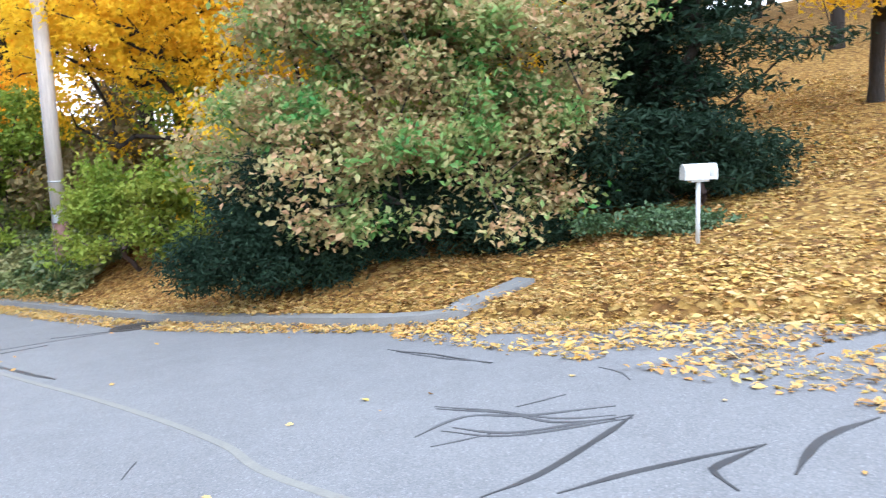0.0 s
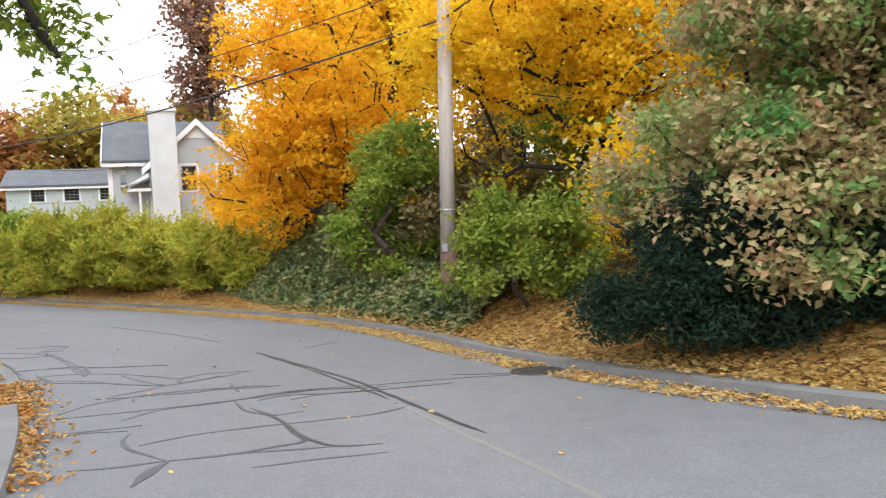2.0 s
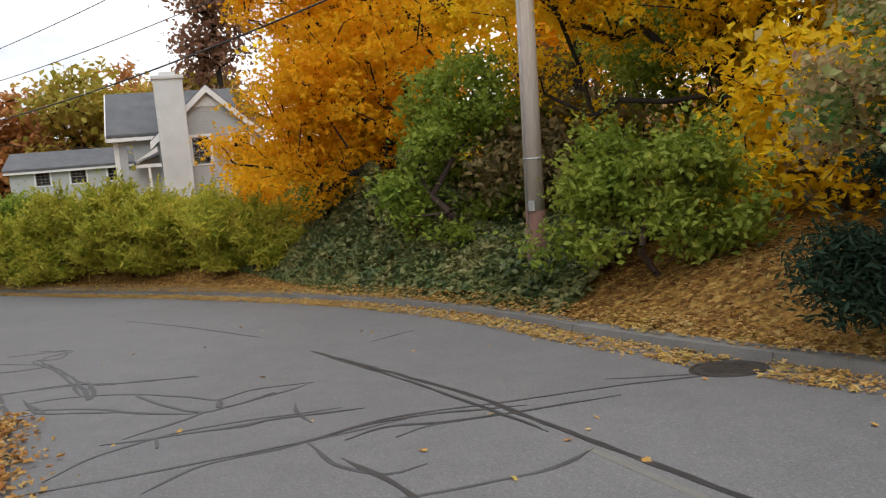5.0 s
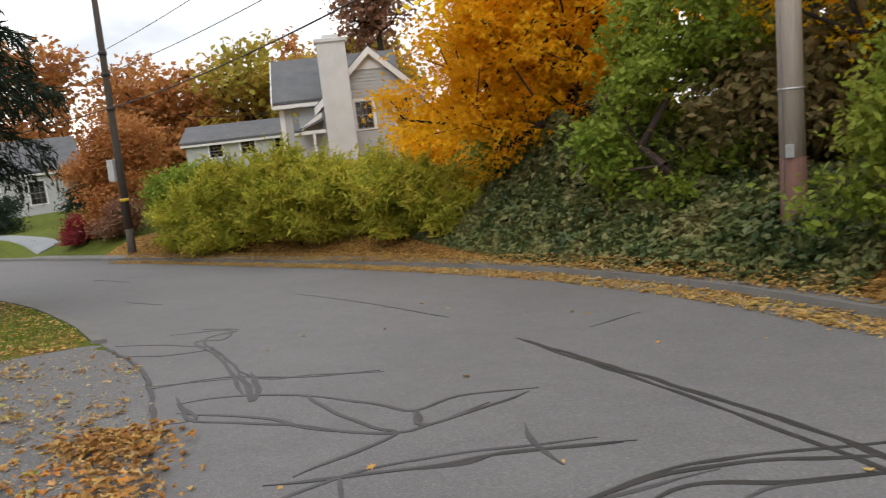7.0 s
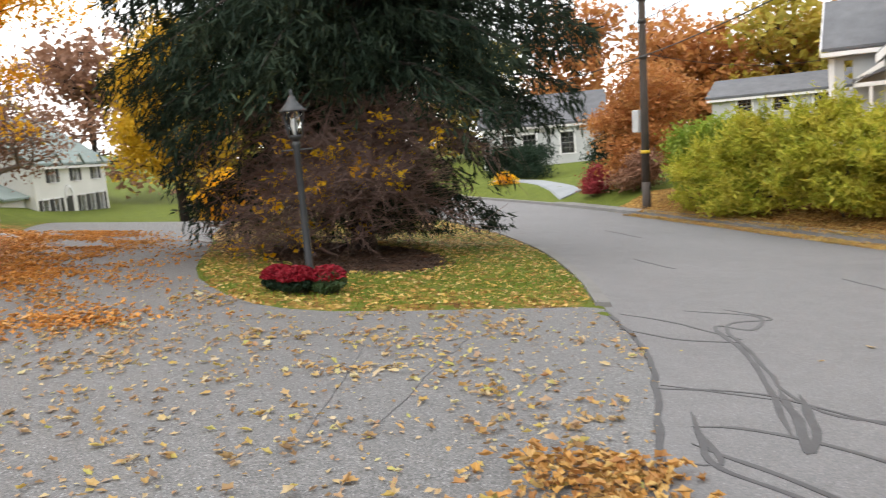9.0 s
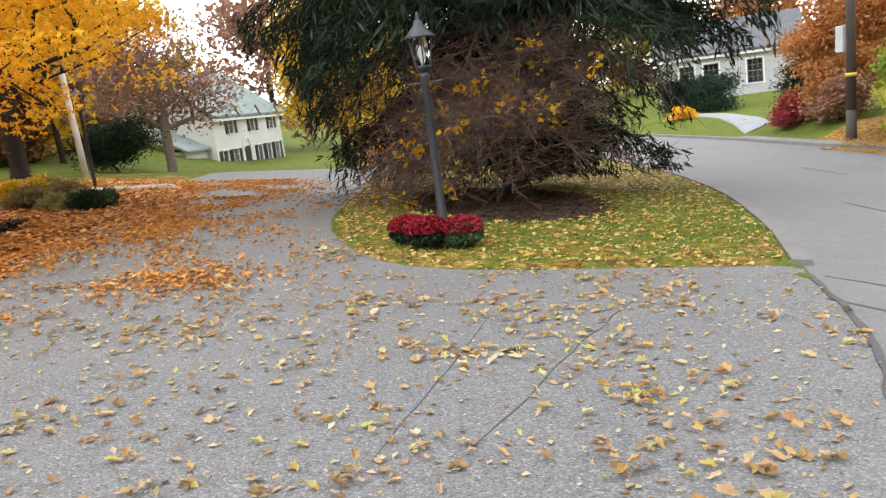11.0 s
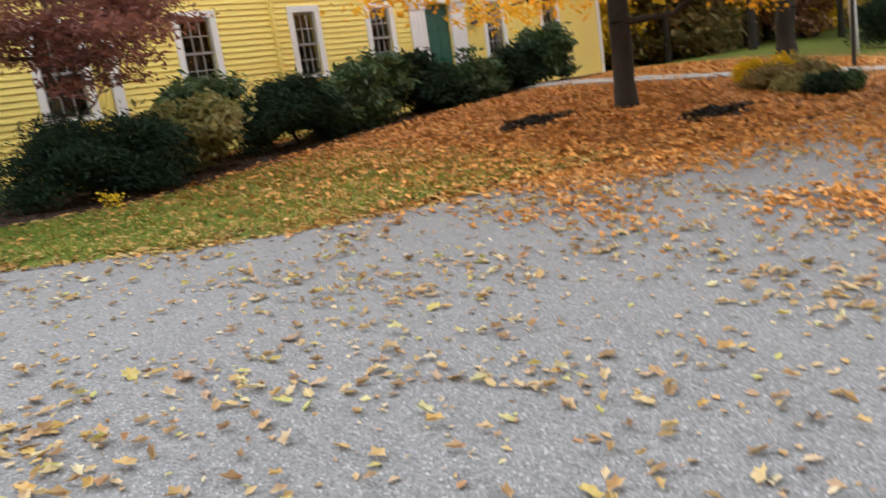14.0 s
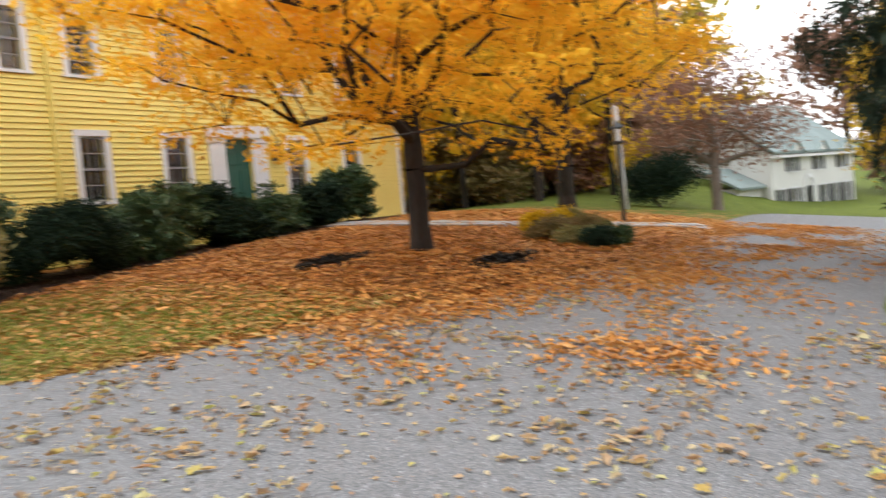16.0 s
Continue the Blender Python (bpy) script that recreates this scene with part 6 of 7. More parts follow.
# ---------------------------------------------------------------- traffic island
def spruce(at, height, spread, seed):
    """A weeping spruce: long drooping boughs hung with curtains of strands; bare dead boughs low on the side towards the drive."""
    rng = np.random.default_rng(seed)
    e = thing("spruce_tree", at, "tall dark spruce with drooping curtain-like branches", "tree")
    starts, ends, r0, r1, pts, along = [], [], [], [], [], []
    dead = [[], [], [], []]
    z = 1.0
    while z < height - 0.4:
        f = z / height
        reach = spread * (1 - f) ** 0.5 * (0.5 + 0.5 * min(1, z / 4.5))
        for k in range(11 if z > 2 else 14):
            a = rng.random() * 2 * math.pi
            bare = z < 3.3 and math.cos(a + 0.35) > -0.05
            L = reach * rng.uniform(0.7, 1.12) * (0.8 if bare else 1.0)
            out, across = np.array((math.cos(a), math.sin(a), 0)), np.array((-math.sin(a), math.cos(a), 0))
            prev, n = np.array((0, 0, z)), max(4, int(L / 0.4))
            for i in range(1, n + 1):
                t = i / n
                drop = (0.12 * math.sin(math.pi * t) - 0.34 * t * t) * L * (0.5 + 0.5 * (1 - f)) + 0.1 * L * t ** 4
                p = out * (L * t) + (0, 0, max(0.3, z + drop))
                thick = (0.045 if bare else 0.06) * (1 - t)
                for store, value in zip(dead if bare else (starts, ends, r0, r1), (prev, p, thick + 0.012, thick + 0.008)):
                    store.append(value)
                if bare and t > 0.25:
                    for _ in range(16):  # fine dead twigs
                        q = prev + (p - prev) * rng.random()
                        g = out * rng.uniform(0, 0.6) + across * rng.normal() * 0.5 + np.array((0, 0, rng.normal() * 0.35))
                        for store, value in zip(dead, (q, q + g, 0.007, 0.003)):
                            store.append(value)
                elif t > 0.18:
                    m = int(15 * (0.6 + t))
                    q = prev + (p - prev) * rng.random((m, 1)) + across * rng.normal(size=(m, 1)) * (0.2 + 0.28 * math.sin(math.pi * min(1, t * 0.9)))
                    q = q - (0, 0, 0.12) * np.abs(rng.normal(size=(m, 1)))
                    fall = rng.random(m) ** 1.4 * (0.75 - 0.3 * f) + 0.08
                    for step in range(5):
                        w = q - np.array((0, 0, 1.0)) * (fall * step / 4)[:, None] + rng.normal(size=(m, 3)) * 0.035
                        pts.append(w)
                        along.append(np.tile(out * 0.5 - (0, 0, 1.0), (m, 1)) + across * rng.normal(size=(m, 1)) * 0.5)
                    m2 = 34
                    pts.append(prev + (p - prev) * rng.random((m2, 1)) + across * rng.normal(size=(m2, 1)) * 0.22 + rng.normal(size=(m2, 3)) * 0.05)
                    along.append(np.tile(out - (0, 0, 0.3), (m2, 1)))
                prev = p
        z += 0.46 + 0.2 * f
    v, f = tubes(starts, ends, r0, r1, 5)
    rad = [0.36, 0.25, 0.21, 0.18, 0.15, 0.12, 0.09, 0.06, 0.03]
    lev = [-0.2, 0.35, 2, 5, 8, 11, 14, 17, height]
    v2, f2 = tubes([(0, 0, q) for q in lev[:-1]], [(0, 0, q) for q in lev[1:]], rad[:-1], rad[1:], 12)
    hang(new("trunk", mesh_of("trunk", np.concatenate([v, v2]), np.concatenate([f, f2 + len(v)]), M_BARK, True)), e)
    v, f = tubes(*dead, 4)
    hang(new("dead_bough", mesh_of("dead_bough", v, f, M_DEADTWIG)), e, "bare purple-brown lower boughs")
    pts, along = np.concatenate(pts), np.concatenate(along)
    pts[:, 2] = np.maximum(pts[:, 2], 0.1)
    v, f = scatter(pts, rng.uniform(0.16, 0.34, len(pts)), NEEDLE, rng, 0.0, along)
    hang(new("needles", mesh_of("needles", v, f, L_SPRUCE)), e)


spruce(on_ground(-23.9, 10.2), 21.0, 5.25, 60)
tree("bittersweet_tangle", "tangled purple-brown vine shrub with sparse orange leaves", "shrub", on_ground(-22.5, 9.6), 0.6, 0.03, (0, 0, 1.45), (2.6, 2.2, 1.4), L_AMBER, M_DEADTWIG, 61, clusters=700, per=12, share=0.1, puff=0.13, size=0.14, stems=8, spread=0.5, twigs=3600, hollow=0.5, floor=-0.6, arch=0.5)


def lamp_post(at):
    e = thing("lamp_post", at, "slate grey garden lamp post with glass lantern", "lamp post")
    part("post", lathe_bm([(0.075, -0.3), (0.075, 0.05), (0.06, 0.08), (0.055, 0.9), (0.048, 2.15), (0.062, 2.18), (0.062, 2.22), (0.045, 2.25)], 16), M_LAMPBLACK, e)
    part("ladder_bar", lathe_bm([(0.012, -0.24), (0.016, -0.23), (0.012, -0.2), (0.012, 0.2), (0.016, 0.23), (0.012, 0.24)], 8), M_LAMPBLACK, e).matrix_local = pose(0, 0, 2.12, 0, 90, 60)
    lantern = part("lantern", lathe_bm([(0.05, 2.25), (0.1, 2.3), (0.11, 2.33), (0.09, 2.34)], 6), M_LAMPBLACK, e)
    bm = bmesh.new()
    for i in range(6):
        a = math.pi * i / 3
        c, s = math.cos(a), math.sin(a)
        m = [bm.verts.new((c * r - s * w, s * r + c * w, z)) for r, z, w in ((0.1, 2.33, -0.008), (0.1, 2.33, 0.008), (0.15, 2.68, 0.008), (0.15, 2.68, -0.008))]
        n = [bm.verts.new(v.co * 1.0 + Vector((c * 0.012, s * 0.012, 0))) for v in m]
        bm.faces.new(m), bm.faces.new(n[::-1])
        for k in range(4):
            bm.faces.new((m[k], n[k], n[(k + 1) % 4], m[(k + 1) % 4]))
    bmesh.ops.recalc_face_normals(bm, faces=bm.faces)
    part("glazing_bars", bm, M_LAMPBLACK, lantern)
    pane = part("glass", lathe_bm([(0.093, 2.335), (0.142, 2.68)], 6), M_GLASS, lantern)
    pane.visible_shadow = False
    part("bulb", lathe_bm([(0.012, 2.34), (0.02, 2.42), (0.035, 2.5), (0.02, 2.56), (0.004, 2.57)], 10), M_WHITE, lantern)
    part("cap", lathe_bm([(0.2, 2.68), (0.2, 2.7), (0.12, 2.78), (0.07, 2.84), (0.05, 2.9), (0.02, 2.92), (0.03, 2.95), (0.005, 3.02)], 12), M_LAMPBLACK, lantern)
    e.scale = (0.9, 0.9, 0.87)
    e.rotation_euler = (0, radians(-1.2), 0)


lamp_post(on_ground(-18.05, 8.2))


def mum_pot(at, r, seed, sparse=False):
    """A chrysanthemum dome of small flowers over leaves, in a pot."""
    rng = np.random.default_rng(seed)
    e = thing("potted_mum", at, "dark red chrysanthemum showing green leaves in a black pot" if sparse else "dark red chrysanthemum in a black pot", "potted plant", "mums round the lamp post")
    part("pot", lathe_bm([(r * 0.5, -0.06), (r * 0.62, 0.1), (r * 0.66, 0.11), (r * 0.66, 0.14), (r * 0.55, 0.14), (r * 0.53, 0.1)], 18), M_POT, e)
    for key, n, mat, size, z0, rr in (("foliage", 1500, L_RHODO if sparse else L_DARK, 0.05, 0.14, 0.98), ("blossom", 900 if sparse else 2600, L_PETALRED, 0.045, 0.2, 1.05)):
        d = rng.normal(size=(n, 3))
        d[:, 2] = np.abs(d[:, 2]) if key == "blossom" else d[:, 2] * 0.7
        d /= np.linalg.norm(d, axis=1, keepdims=True)
        p = d * np.array((r * rr, r * rr, r * (0.68 if key == "blossom" else 0.5))) * rng.uniform(0.85, 1.05, (n, 1)) + (0, 0, z0)
        v, f = scatter(p, rng.uniform(0.7, 1.2, n) * size, LEAF, rng, 0.3)
        hang(new(key, mesh_of(key, v, f, mat)), e)


for k, (x, y, r) in enumerate(((-18.05, 7.78, 0.21), (-17.75, 7.98, 0.23), (-17.7, 8.36, 0.24))):
    mum_pot(on_ground(x, y), r, 80 + k, k == 2)

# ---------------------------------------------------------------- front yard
tree("overhanging_maple", "green-leaved young maple leaning over the driveway's mouth", "tree", on_ground(-5.7, 3.3), 2.2, 0.11, (-1.7, 2.35, 3.75), (1.3, 1.25, 1.15), L_GREEN, M_BARK, 93, clusters=90, per=45, puff=0.2, size=0.15, shape=MAPLE, lumps=0.6)
pit = part("tree_pit", lathe_bm([(0.75, -0.06), (0.68, 0.03), (0.35, 0.07), (0.05, 0.08)], 22), M_BARK, None)
pit.location = on_ground(-5.7, 3.3)
tagged(pit, "low round bed of dark mulch at the young maple's foot", "planting bed", kind="structure")
tree("sugar_maple", "bright orange maple in the front yard", "tree", on_ground(-21.25, 0.3), 1.5, 0.165, (0, 0.2, 4.0), (5.6, 5.4, 3.9), L_ORANGE, M_BARK, 90, clusters=620, per=110, puff=0.3, size=0.14, shape=MAPLE, power=0.47, floor=-0.74, hollow=0.42, arch=0.16, lumps=0.4, flat_puff=0.42, lobes=26, lobe_size=0.9)
tree("sugar_maple", "orange maple at the back of the yard", "tree", on_ground(-33.2, -2.6), 2.4, 0.26, (0, 0.2, 5.2), (5.2, 5.0, 3.9), L_ORANGE, M_BARK, 91, clusters=300, per=70, puff=0.42, size=0.2, shape=MAPLE, floor=-0.75)
tree("japanese_maple", "burgundy japanese maple beside the yellow house", "tree", on_ground(-13.2, -4.05), 1.3, 0.055, (-0.35, 0.15, 2.3), (3.1, 2.4, 1.85), L_BURGUNDY, M_TWIG, 92, clusters=380, per=60, puff=0.19, size=0.12, shape=STRAP, stems=7, spread=0.75, floor=-0.6, flat_puff=0.28, dome=False, lumps=0.5, lobes=26, lobe_size=0.62, hollow=0.5, arch=0.1)
for k, (nm, lab, x, y, rx, ry, rz, lf, size, shp, cl) in enumerate((
        ("yew_or_shade_bush", "dark clipped yew in the foundation bed", -14.3, -3.05, 1.25, 0.8, 0.62, L_DARK, 0.06, STRAP, 190),
        ("variegated_shrub", "pale variegated shrub among dark yews", -16.0, -3.9, 0.75, 0.7, 0.75, L_VARIEG, 0.09, LEAF, 80),
        ("rhododendron", "glossy green rhododendron by the house wall", -17.0, -5.3, 0.9, 0.8, 0.85, L_RHODO, 0.12, STRAP, 80),
        ("yew_or_shade_bush", "dark clipped yew in the foundation bed", -18.1, -4.5, 1.15, 0.8, 0.72, L_DARK, 0.065, STRAP, 170),
        ("rhododendron", "glossy green rhododendron by the house wall", -19.7, -5.0, 0.9, 0.8, 0.75, L_RHODO, 0.12, STRAP, 80),
        ("rhododendron", "tall glossy rhododendron by the house wall", -20.9, -5.6, 0.95, 0.8, 0.98, L_RHODO, 0.125, STRAP, 100),
        ("yew_or_shade_bush", "dark clipped yew along the house front", -22.2, -5.5, 1.0, 0.8, 0.72, L_DARK, 0.1, STRAP, 100),
        ("rhododendron", "glossy green rhododendron by the house wall", -23.6, -5.7, 0.95, 0.8, 0.7, L_RHODO, 0.125, STRAP, 90),
        ("yew_or_shade_bush", "dark clipped yew along the house front", -25.2, -5.7, 1.0, 0.8, 0.62, L_DARK, 0.1, STRAP, 100),
        ("rhododendron", "glossy green rhododendron by the house wall", -26.9, -5.9, 1.0, 0.8, 0.85, L_RHODO, 0.17, STRAP, 90))):
    tree(nm, lab, "shrub", on_ground(x, y), 0.3, 0.03, (0, 0, rz * 0.72), (rx, ry, rz * 0.92), lf, M_TWIG, 100 + k, clusters=cl, per=85 if lf is L_RHODO else 120, puff=0.13, size=size * 1.4, shape=shp, stems=4, floor=-0.8, lumps=0.22, group="foundation planting")
tree("yellow_perennial", "small yellow flowering plant at the bed's edge", "plant", on_ground(-14.0, -1.95), 0.1, 0.008, (0, 0, 0.15), (0.16, 0.14, 0.12), L_PETALYELLOW, M_TWIG, 120, clusters=14, per=7, puff=0.05, size=0.045, stems=3)


def flagstone_walk():
    root = tagged(new("garden_walk"), "grey flagstone walk crossing the leaf-covered yard", "path", kind="structure")
    rng = random.Random(8)
    line = rounded([(-25.95, -6.25), (-25.3, -4.2), (-25.1, -2.3), (-25.5, -0.4), (-26.6, 1.2), (-28.2, 2.9)], 0.6)
    for a, b in zip(line, line[1:]):
        d = (b - a).normalized()
        n = Vector((-d.y, d.x, 0))
        for k in (-1, 0):
            c0, c1 = a + n * (k * 0.5 + 0.01), a + n * (k * 0.5 + 0.49)
            e0, e1 = b - d * 0.02 + n * (k * 0.5 + 0.01), b - d * 0.02 + n * (k * 0.5 + 0.49)
            cs = [(p.x + rng.uniform(-0.02, 0.02), p.y + rng.uniform(-0.02, 0.02)) for p in (c0, e0, e1, c1)]
            part("flagstone", slab_bm([(x, y, gz(x, y) - 0.02) for x, y in cs], (0, 0, 0.055 + rng.uniform(0, 0.012))), M_STONE, root)


flagstone_walk()
for k, (x, y, r, h, lf, nm, lab) in enumerate((
        (-23.2, 1.55, 0.5, 0.22, L_DRY, "perennial_clump", "straw-coloured perennials in the garden bed"), (-23.9, 1.5, 0.5, 0.22, L_DRY, "perennial_clump", "straw-coloured perennials in the garden bed"),
        (-22.9, 2.3, 0.42, 0.2, L_VARIEG, "perennial_clump", "pale low perennials edging the garden bed"), (-23.6, 2.15, 0.5, 0.26, L_DRY, "perennial_clump", "straw-coloured perennials in the garden bed"),
        (-24.6, 1.7, 0.55, 0.3, L_VARIEG, "perennial_clump", "pale low perennials in the garden bed"), (-24.0, 0.95, 0.3, 0.3, L_PETALYELLOW, "yellow_mum", "yellow chrysanthemum in the garden bed"),
        (-24.3, 1.25, 0.26, 0.32, L_PETALYELLOW, "yellow_mum", "yellow chrysanthemum in the garden bed"), (-22.6, 2.75, 0.26, 0.2, L_DARK, "perennial_clump", "dark green perennials edging the garden bed"), (-23.1, 2.9, 0.24, 0.18, L_RHODO, "perennial_clump", "grey green perennials edging the garden bed"))):
    tree(nm, lab, "plant", on_ground(x, y), 0.15, 0.01, (0, 0, h * 0.5), (r, r, h), lf, M_TWIG, 130 + k, clusters=44, per=34, puff=0.07, size=0.1, shape=STRAP, stems=3, floor=-0.4, lumps=0.5)


def yard_lantern(at):
    e = thing("yard_lantern", at, "thin dark iron lantern post in the garden bed", "lamp post")
    part("post", lathe_bm([(0.05, -0.2), (0.045, 0.1), (0.04, 1.7), (0.05, 1.72)], 12), M_SHUTTER, e)
    bm = lathe_bm([(0.06, 1.72), (0.11, 1.76), (0.11, 1.79), (0.05, 1.8)], 4)
    for sx in (-1, 1):
        for sy in (-1, 1):
            box_bm(bm, sx * 0.09 - 0.01, sx * 0.09 + 0.01, sy * 0.09 - 0.01, sy * 0.09 + 0.01, 1.79, 2.08)
    part("lantern", bm, M_SHUTTER, e)
    part("cap", lathe_bm([(0.17, 2.08), (0.15, 2.11), (0.05, 2.2), (0.02, 2.26)], 4), M_SHUTTER, e)


yard_lantern(on_ground(-27.8, 1.2))
birch = thing("white_post", on_ground(-33.5, -0.9), "leaning white painted post at the yard's edge", "post")
birch.rotation_euler = (0, radians(5), 0)
part("shaft", lathe_bm([(0.1, -0.2), (0.09, 1.5), (0.085, 3.0), (0.02, 3.06)], 12), M_WHITE, birch)
tree("copper_beech", "half bare brown beech before the white house", "tree", on_ground(-41.6, -0.3), 1.4, 0.2, (0, 0, 3.6), (3.4, 3.2, 2.9), L_BRONZE, M_GREYTWIG, 140, clusters=320, per=26, puff=0.5, size=0.16)
tree("yellow_birch", "bright yellow tree beside the driveway", "tree", on_ground(-47.5, 6.6), 2.0, 0.24, (0, 0, 5.6), (2.6, 2.6, 5.0), L_FALLYELLOW, M_BARK, 141, clusters=240, per=120, puff=0.5, size=0.22)
tree("smoke_bush", "orange-brown rounded shrub beside the driveway", "shrub", on_ground(-42.5, 8.8), 0.6, 0.06, (0, 0, 1.2), (1.5, 1.3, 1.25), L_AMBER, M_TWIG, 142, clusters=90, per=100, puff=0.3, size=0.16, stems=4)
tree("olive_shrub", "olive green shrub on the far lawn", "shrub", on_ground(-47.5, 8.4), 0.6, 0.06, (0, 0, 1.4), (1.9, 1.6, 1.5), L_DRY, M_TWIG, 143, clusters=90, per=100, puff=0.35, size=0.18, stems=4)
tree("evergreen_shrub", "dark evergreen shrub at the yard's edge", "shrub", on_ground(-36.5, -0.6), 0.5, 0.06, (0, 0, 0.9), (1.6, 1.3, 0.95), L_DARK, M_TWIG, 144, clusters=100, per=120, puff=0.28, size=0.14, shape=STRAP, stems=4)
for k, (x, y, r, h, lf) in enumerate(((-44, -9, 4.5, 12, L_FALLYELLOW), (-50, -14, 5, 13, L_FARMIX), (-39, -13, 4.5, 12, L_FALLYELLOW), (-46, -20, 5, 14, L_BRONZE), (-35, -19, 5, 13, L_FARMIX), (-58, -12, 6, 14, L_BRONZE),
                                      (-70, -10, 7, 15, L_FARMIX), (-80, 0, 7, 15, L_BRONZE), (-28, -24, 5, 14, L_AMBER), (-64, -24, 7, 15, L_AMBER), (-40, -28, 6, 15, L_FARMIX))):
    far_wood(on_ground(x, y), r, h, lf, 150 + k, "thin autumn tree of the back wood", per=55)
for k, (x, y, h, r) in enumerate(((-38.5, -6.2, 9, 0.14), (-41.5, -7.6, 10, 0.17), (-43.2, -5.0, 9, 0.12), (-46.5, -9.5, 11, 0.18), (-37.2, -8.8, 9, 0.13), (-49.5, -6.4, 10, 0.15), (-40.2, -10.4, 11, 0.16), (-52, -9, 11, 0.18))):
    tree("bare_woodland_tree", "thin dark trunk at the edge of the wood", "tree", on_ground(x, y), 3.0, r, (0, 0, h * 0.62), (1.8, 1.8, h * 0.36), L_FALLYELLOW, M_BARK, 230 + k, clusters=90, per=14, puff=0.4, size=0.2, group="trees at the wood's edge")
for k, (x, y) in enumerate(((-40, -8.5), (-44, -6.5), (-37.5, -10), (-48, -8), (-42.5, -11), (-36, -13), (-52, -6), (-56, -9), (-34.5, -10.5), (-46, -12.5), (-50.5, -11.5), (-39, -12))):
    tree("understory_shrub", "dull green undergrowth at the wood's edge", "shrub", on_ground(x, y), 0.6, 0.06, (0, 0, 1.3), (2.6, 1.8, 2.0), (L_DRY, L_BRONZE, L_DRY, L_FALLYELLOW, L_GREEN)[k % 5], M_TWIG, 170 + k, clusters=110, per=42, puff=0.3, size=0.24, stems=4, group="undergrowth")
for k in range(22):
    a = radians(201 + k * 2.4)
    d = 42 + 9 * (k % 3)
    x, y = -11 + d * math.cos(a) * 1.0, 7.5 + d * math.sin(a) * 0.95
    if y < -12.5:
        tree("distant_tree", "hazy brown tree deep in the back wood", "tree", on_ground(x, y), 1.0, 0.2, (0, 0, 4.2), (3.2, 3.0, 4.6), (L_BRONZE, L_FARMIX, L_DRY)[k % 3], M_BARK, 250 + k, clusters=90, per=42, puff=0.7, size=0.44, dome=True, group="distant trees")
# far lawn across the road
tree("clipped_hedge", "dark clipped hedge before the far house", "hedge", on_ground(-55.2, 27.5), 0.5, 0.06, (0, 0, 1.0), (4.6, 1.6, 1.05), L_DARK, M_TWIG, 180, clusters=200, per=90, puff=0.35, size=0.2, shape=STRAP, stems=6, floor=-0.9, lumps=0.1)
tree("clipped_hedge", "dark clipped hedge before the far house", "hedge", on_ground(-52.0, 33.0), 0.5, 0.06, (0, 0, 1.0), (3.6, 2.0, 1.05), L_DARK, M_TWIG, 181, clusters=160, per=90, puff=0.35, size=0.2, shape=STRAP, stems=6, floor=-0.9, lumps=0.1)
tree("spirea_bush", "small orange bush on the far lawn", "shrub", on_ground(-50.5, 24.6), 0.2, 0.02, (0, 0, 0.35), (0.7, 0.6, 0.4), L_AMBER, M_TWIG, 182, clusters=40, per=70, puff=0.15, size=0.12, stems=3)
lawn_walk = part("lawn_path", ribbon_bm([(v.x, v.y) for v in rounded([(-41.5, 24.2), (-45, 25.2), (-50, 26.0), (-53.5, 25.3)], 0.5)], 1.1, 0.02, 0.03, gz), M_HOUSE_CONCRETE, None)
tagged(lawn_walk, "pale concrete path curving across the far lawn", "path", kind="structure")


# ---------------------------------------------------------------- fallen leaves
def fallen(name, label, x, y, size, material, seed, shape=LEAF, lift=0.006, pile=0.0, kerbed=False):
    rng = np.random.default_rng(seed)
    z = np.maximum(ground_height(x, y), grade(x, y)) + lift
    if kerbed:  # those that lie on the kerb's top
        off, side = polyline_distance(x, y, NORTH)
        z = z + np.where((side > 0) & (off < 0.35), 0.115, 0.0)
    z = z + rng.random(len(x)) ** 2 * pile
    v, f = scatter(np.stack([x, y, z], 1), size * (0.35 + 0.95 * rng.random(len(x)) ** 0.8), shape, rng, 1.6, tilt=0.42)
    return tagged(new(name, mesh_of(name, v, f, material)), label, "fallen leaves", kind="stuff")


def clumped(rng, n, x0, x1, y0, y1, scale, power, tag):
    """Random places, thicker where a soft noise is high."""
    out = []
    while len(out) < n:
        x, y = rng.uniform(x0, x1), rng.uniform(y0, y1)
        k = 0.5 + 0.9 * noise.noise(Vector((x * scale, y * scale, tag)))
        if rng.random() < max(0.03, k) ** power:
            out.append((x, y))
    return np.array(out)


def along_line(rng, line, n, lo, hi):
    p = np.array(line)
    s = np.concatenate([[0], np.cumsum(np.hypot(*np.diff(p, axis=0).T))])
    t = rng.uniform(0, s[-1], n)
    x, y = np.interp(t, s, p[:, 0]), np.interp(t, s, p[:, 1])
    k = np.clip(np.searchsorted(s, t) - 1, 0, len(p) - 2)
    d = p[k + 1] - p[k]
    d /= np.linalg.norm(d, axis=1, keepdims=True)
    off = rng.uniform(lo, hi, n)
    return x + d[:, 1] * off, y - d[:, 0] * off


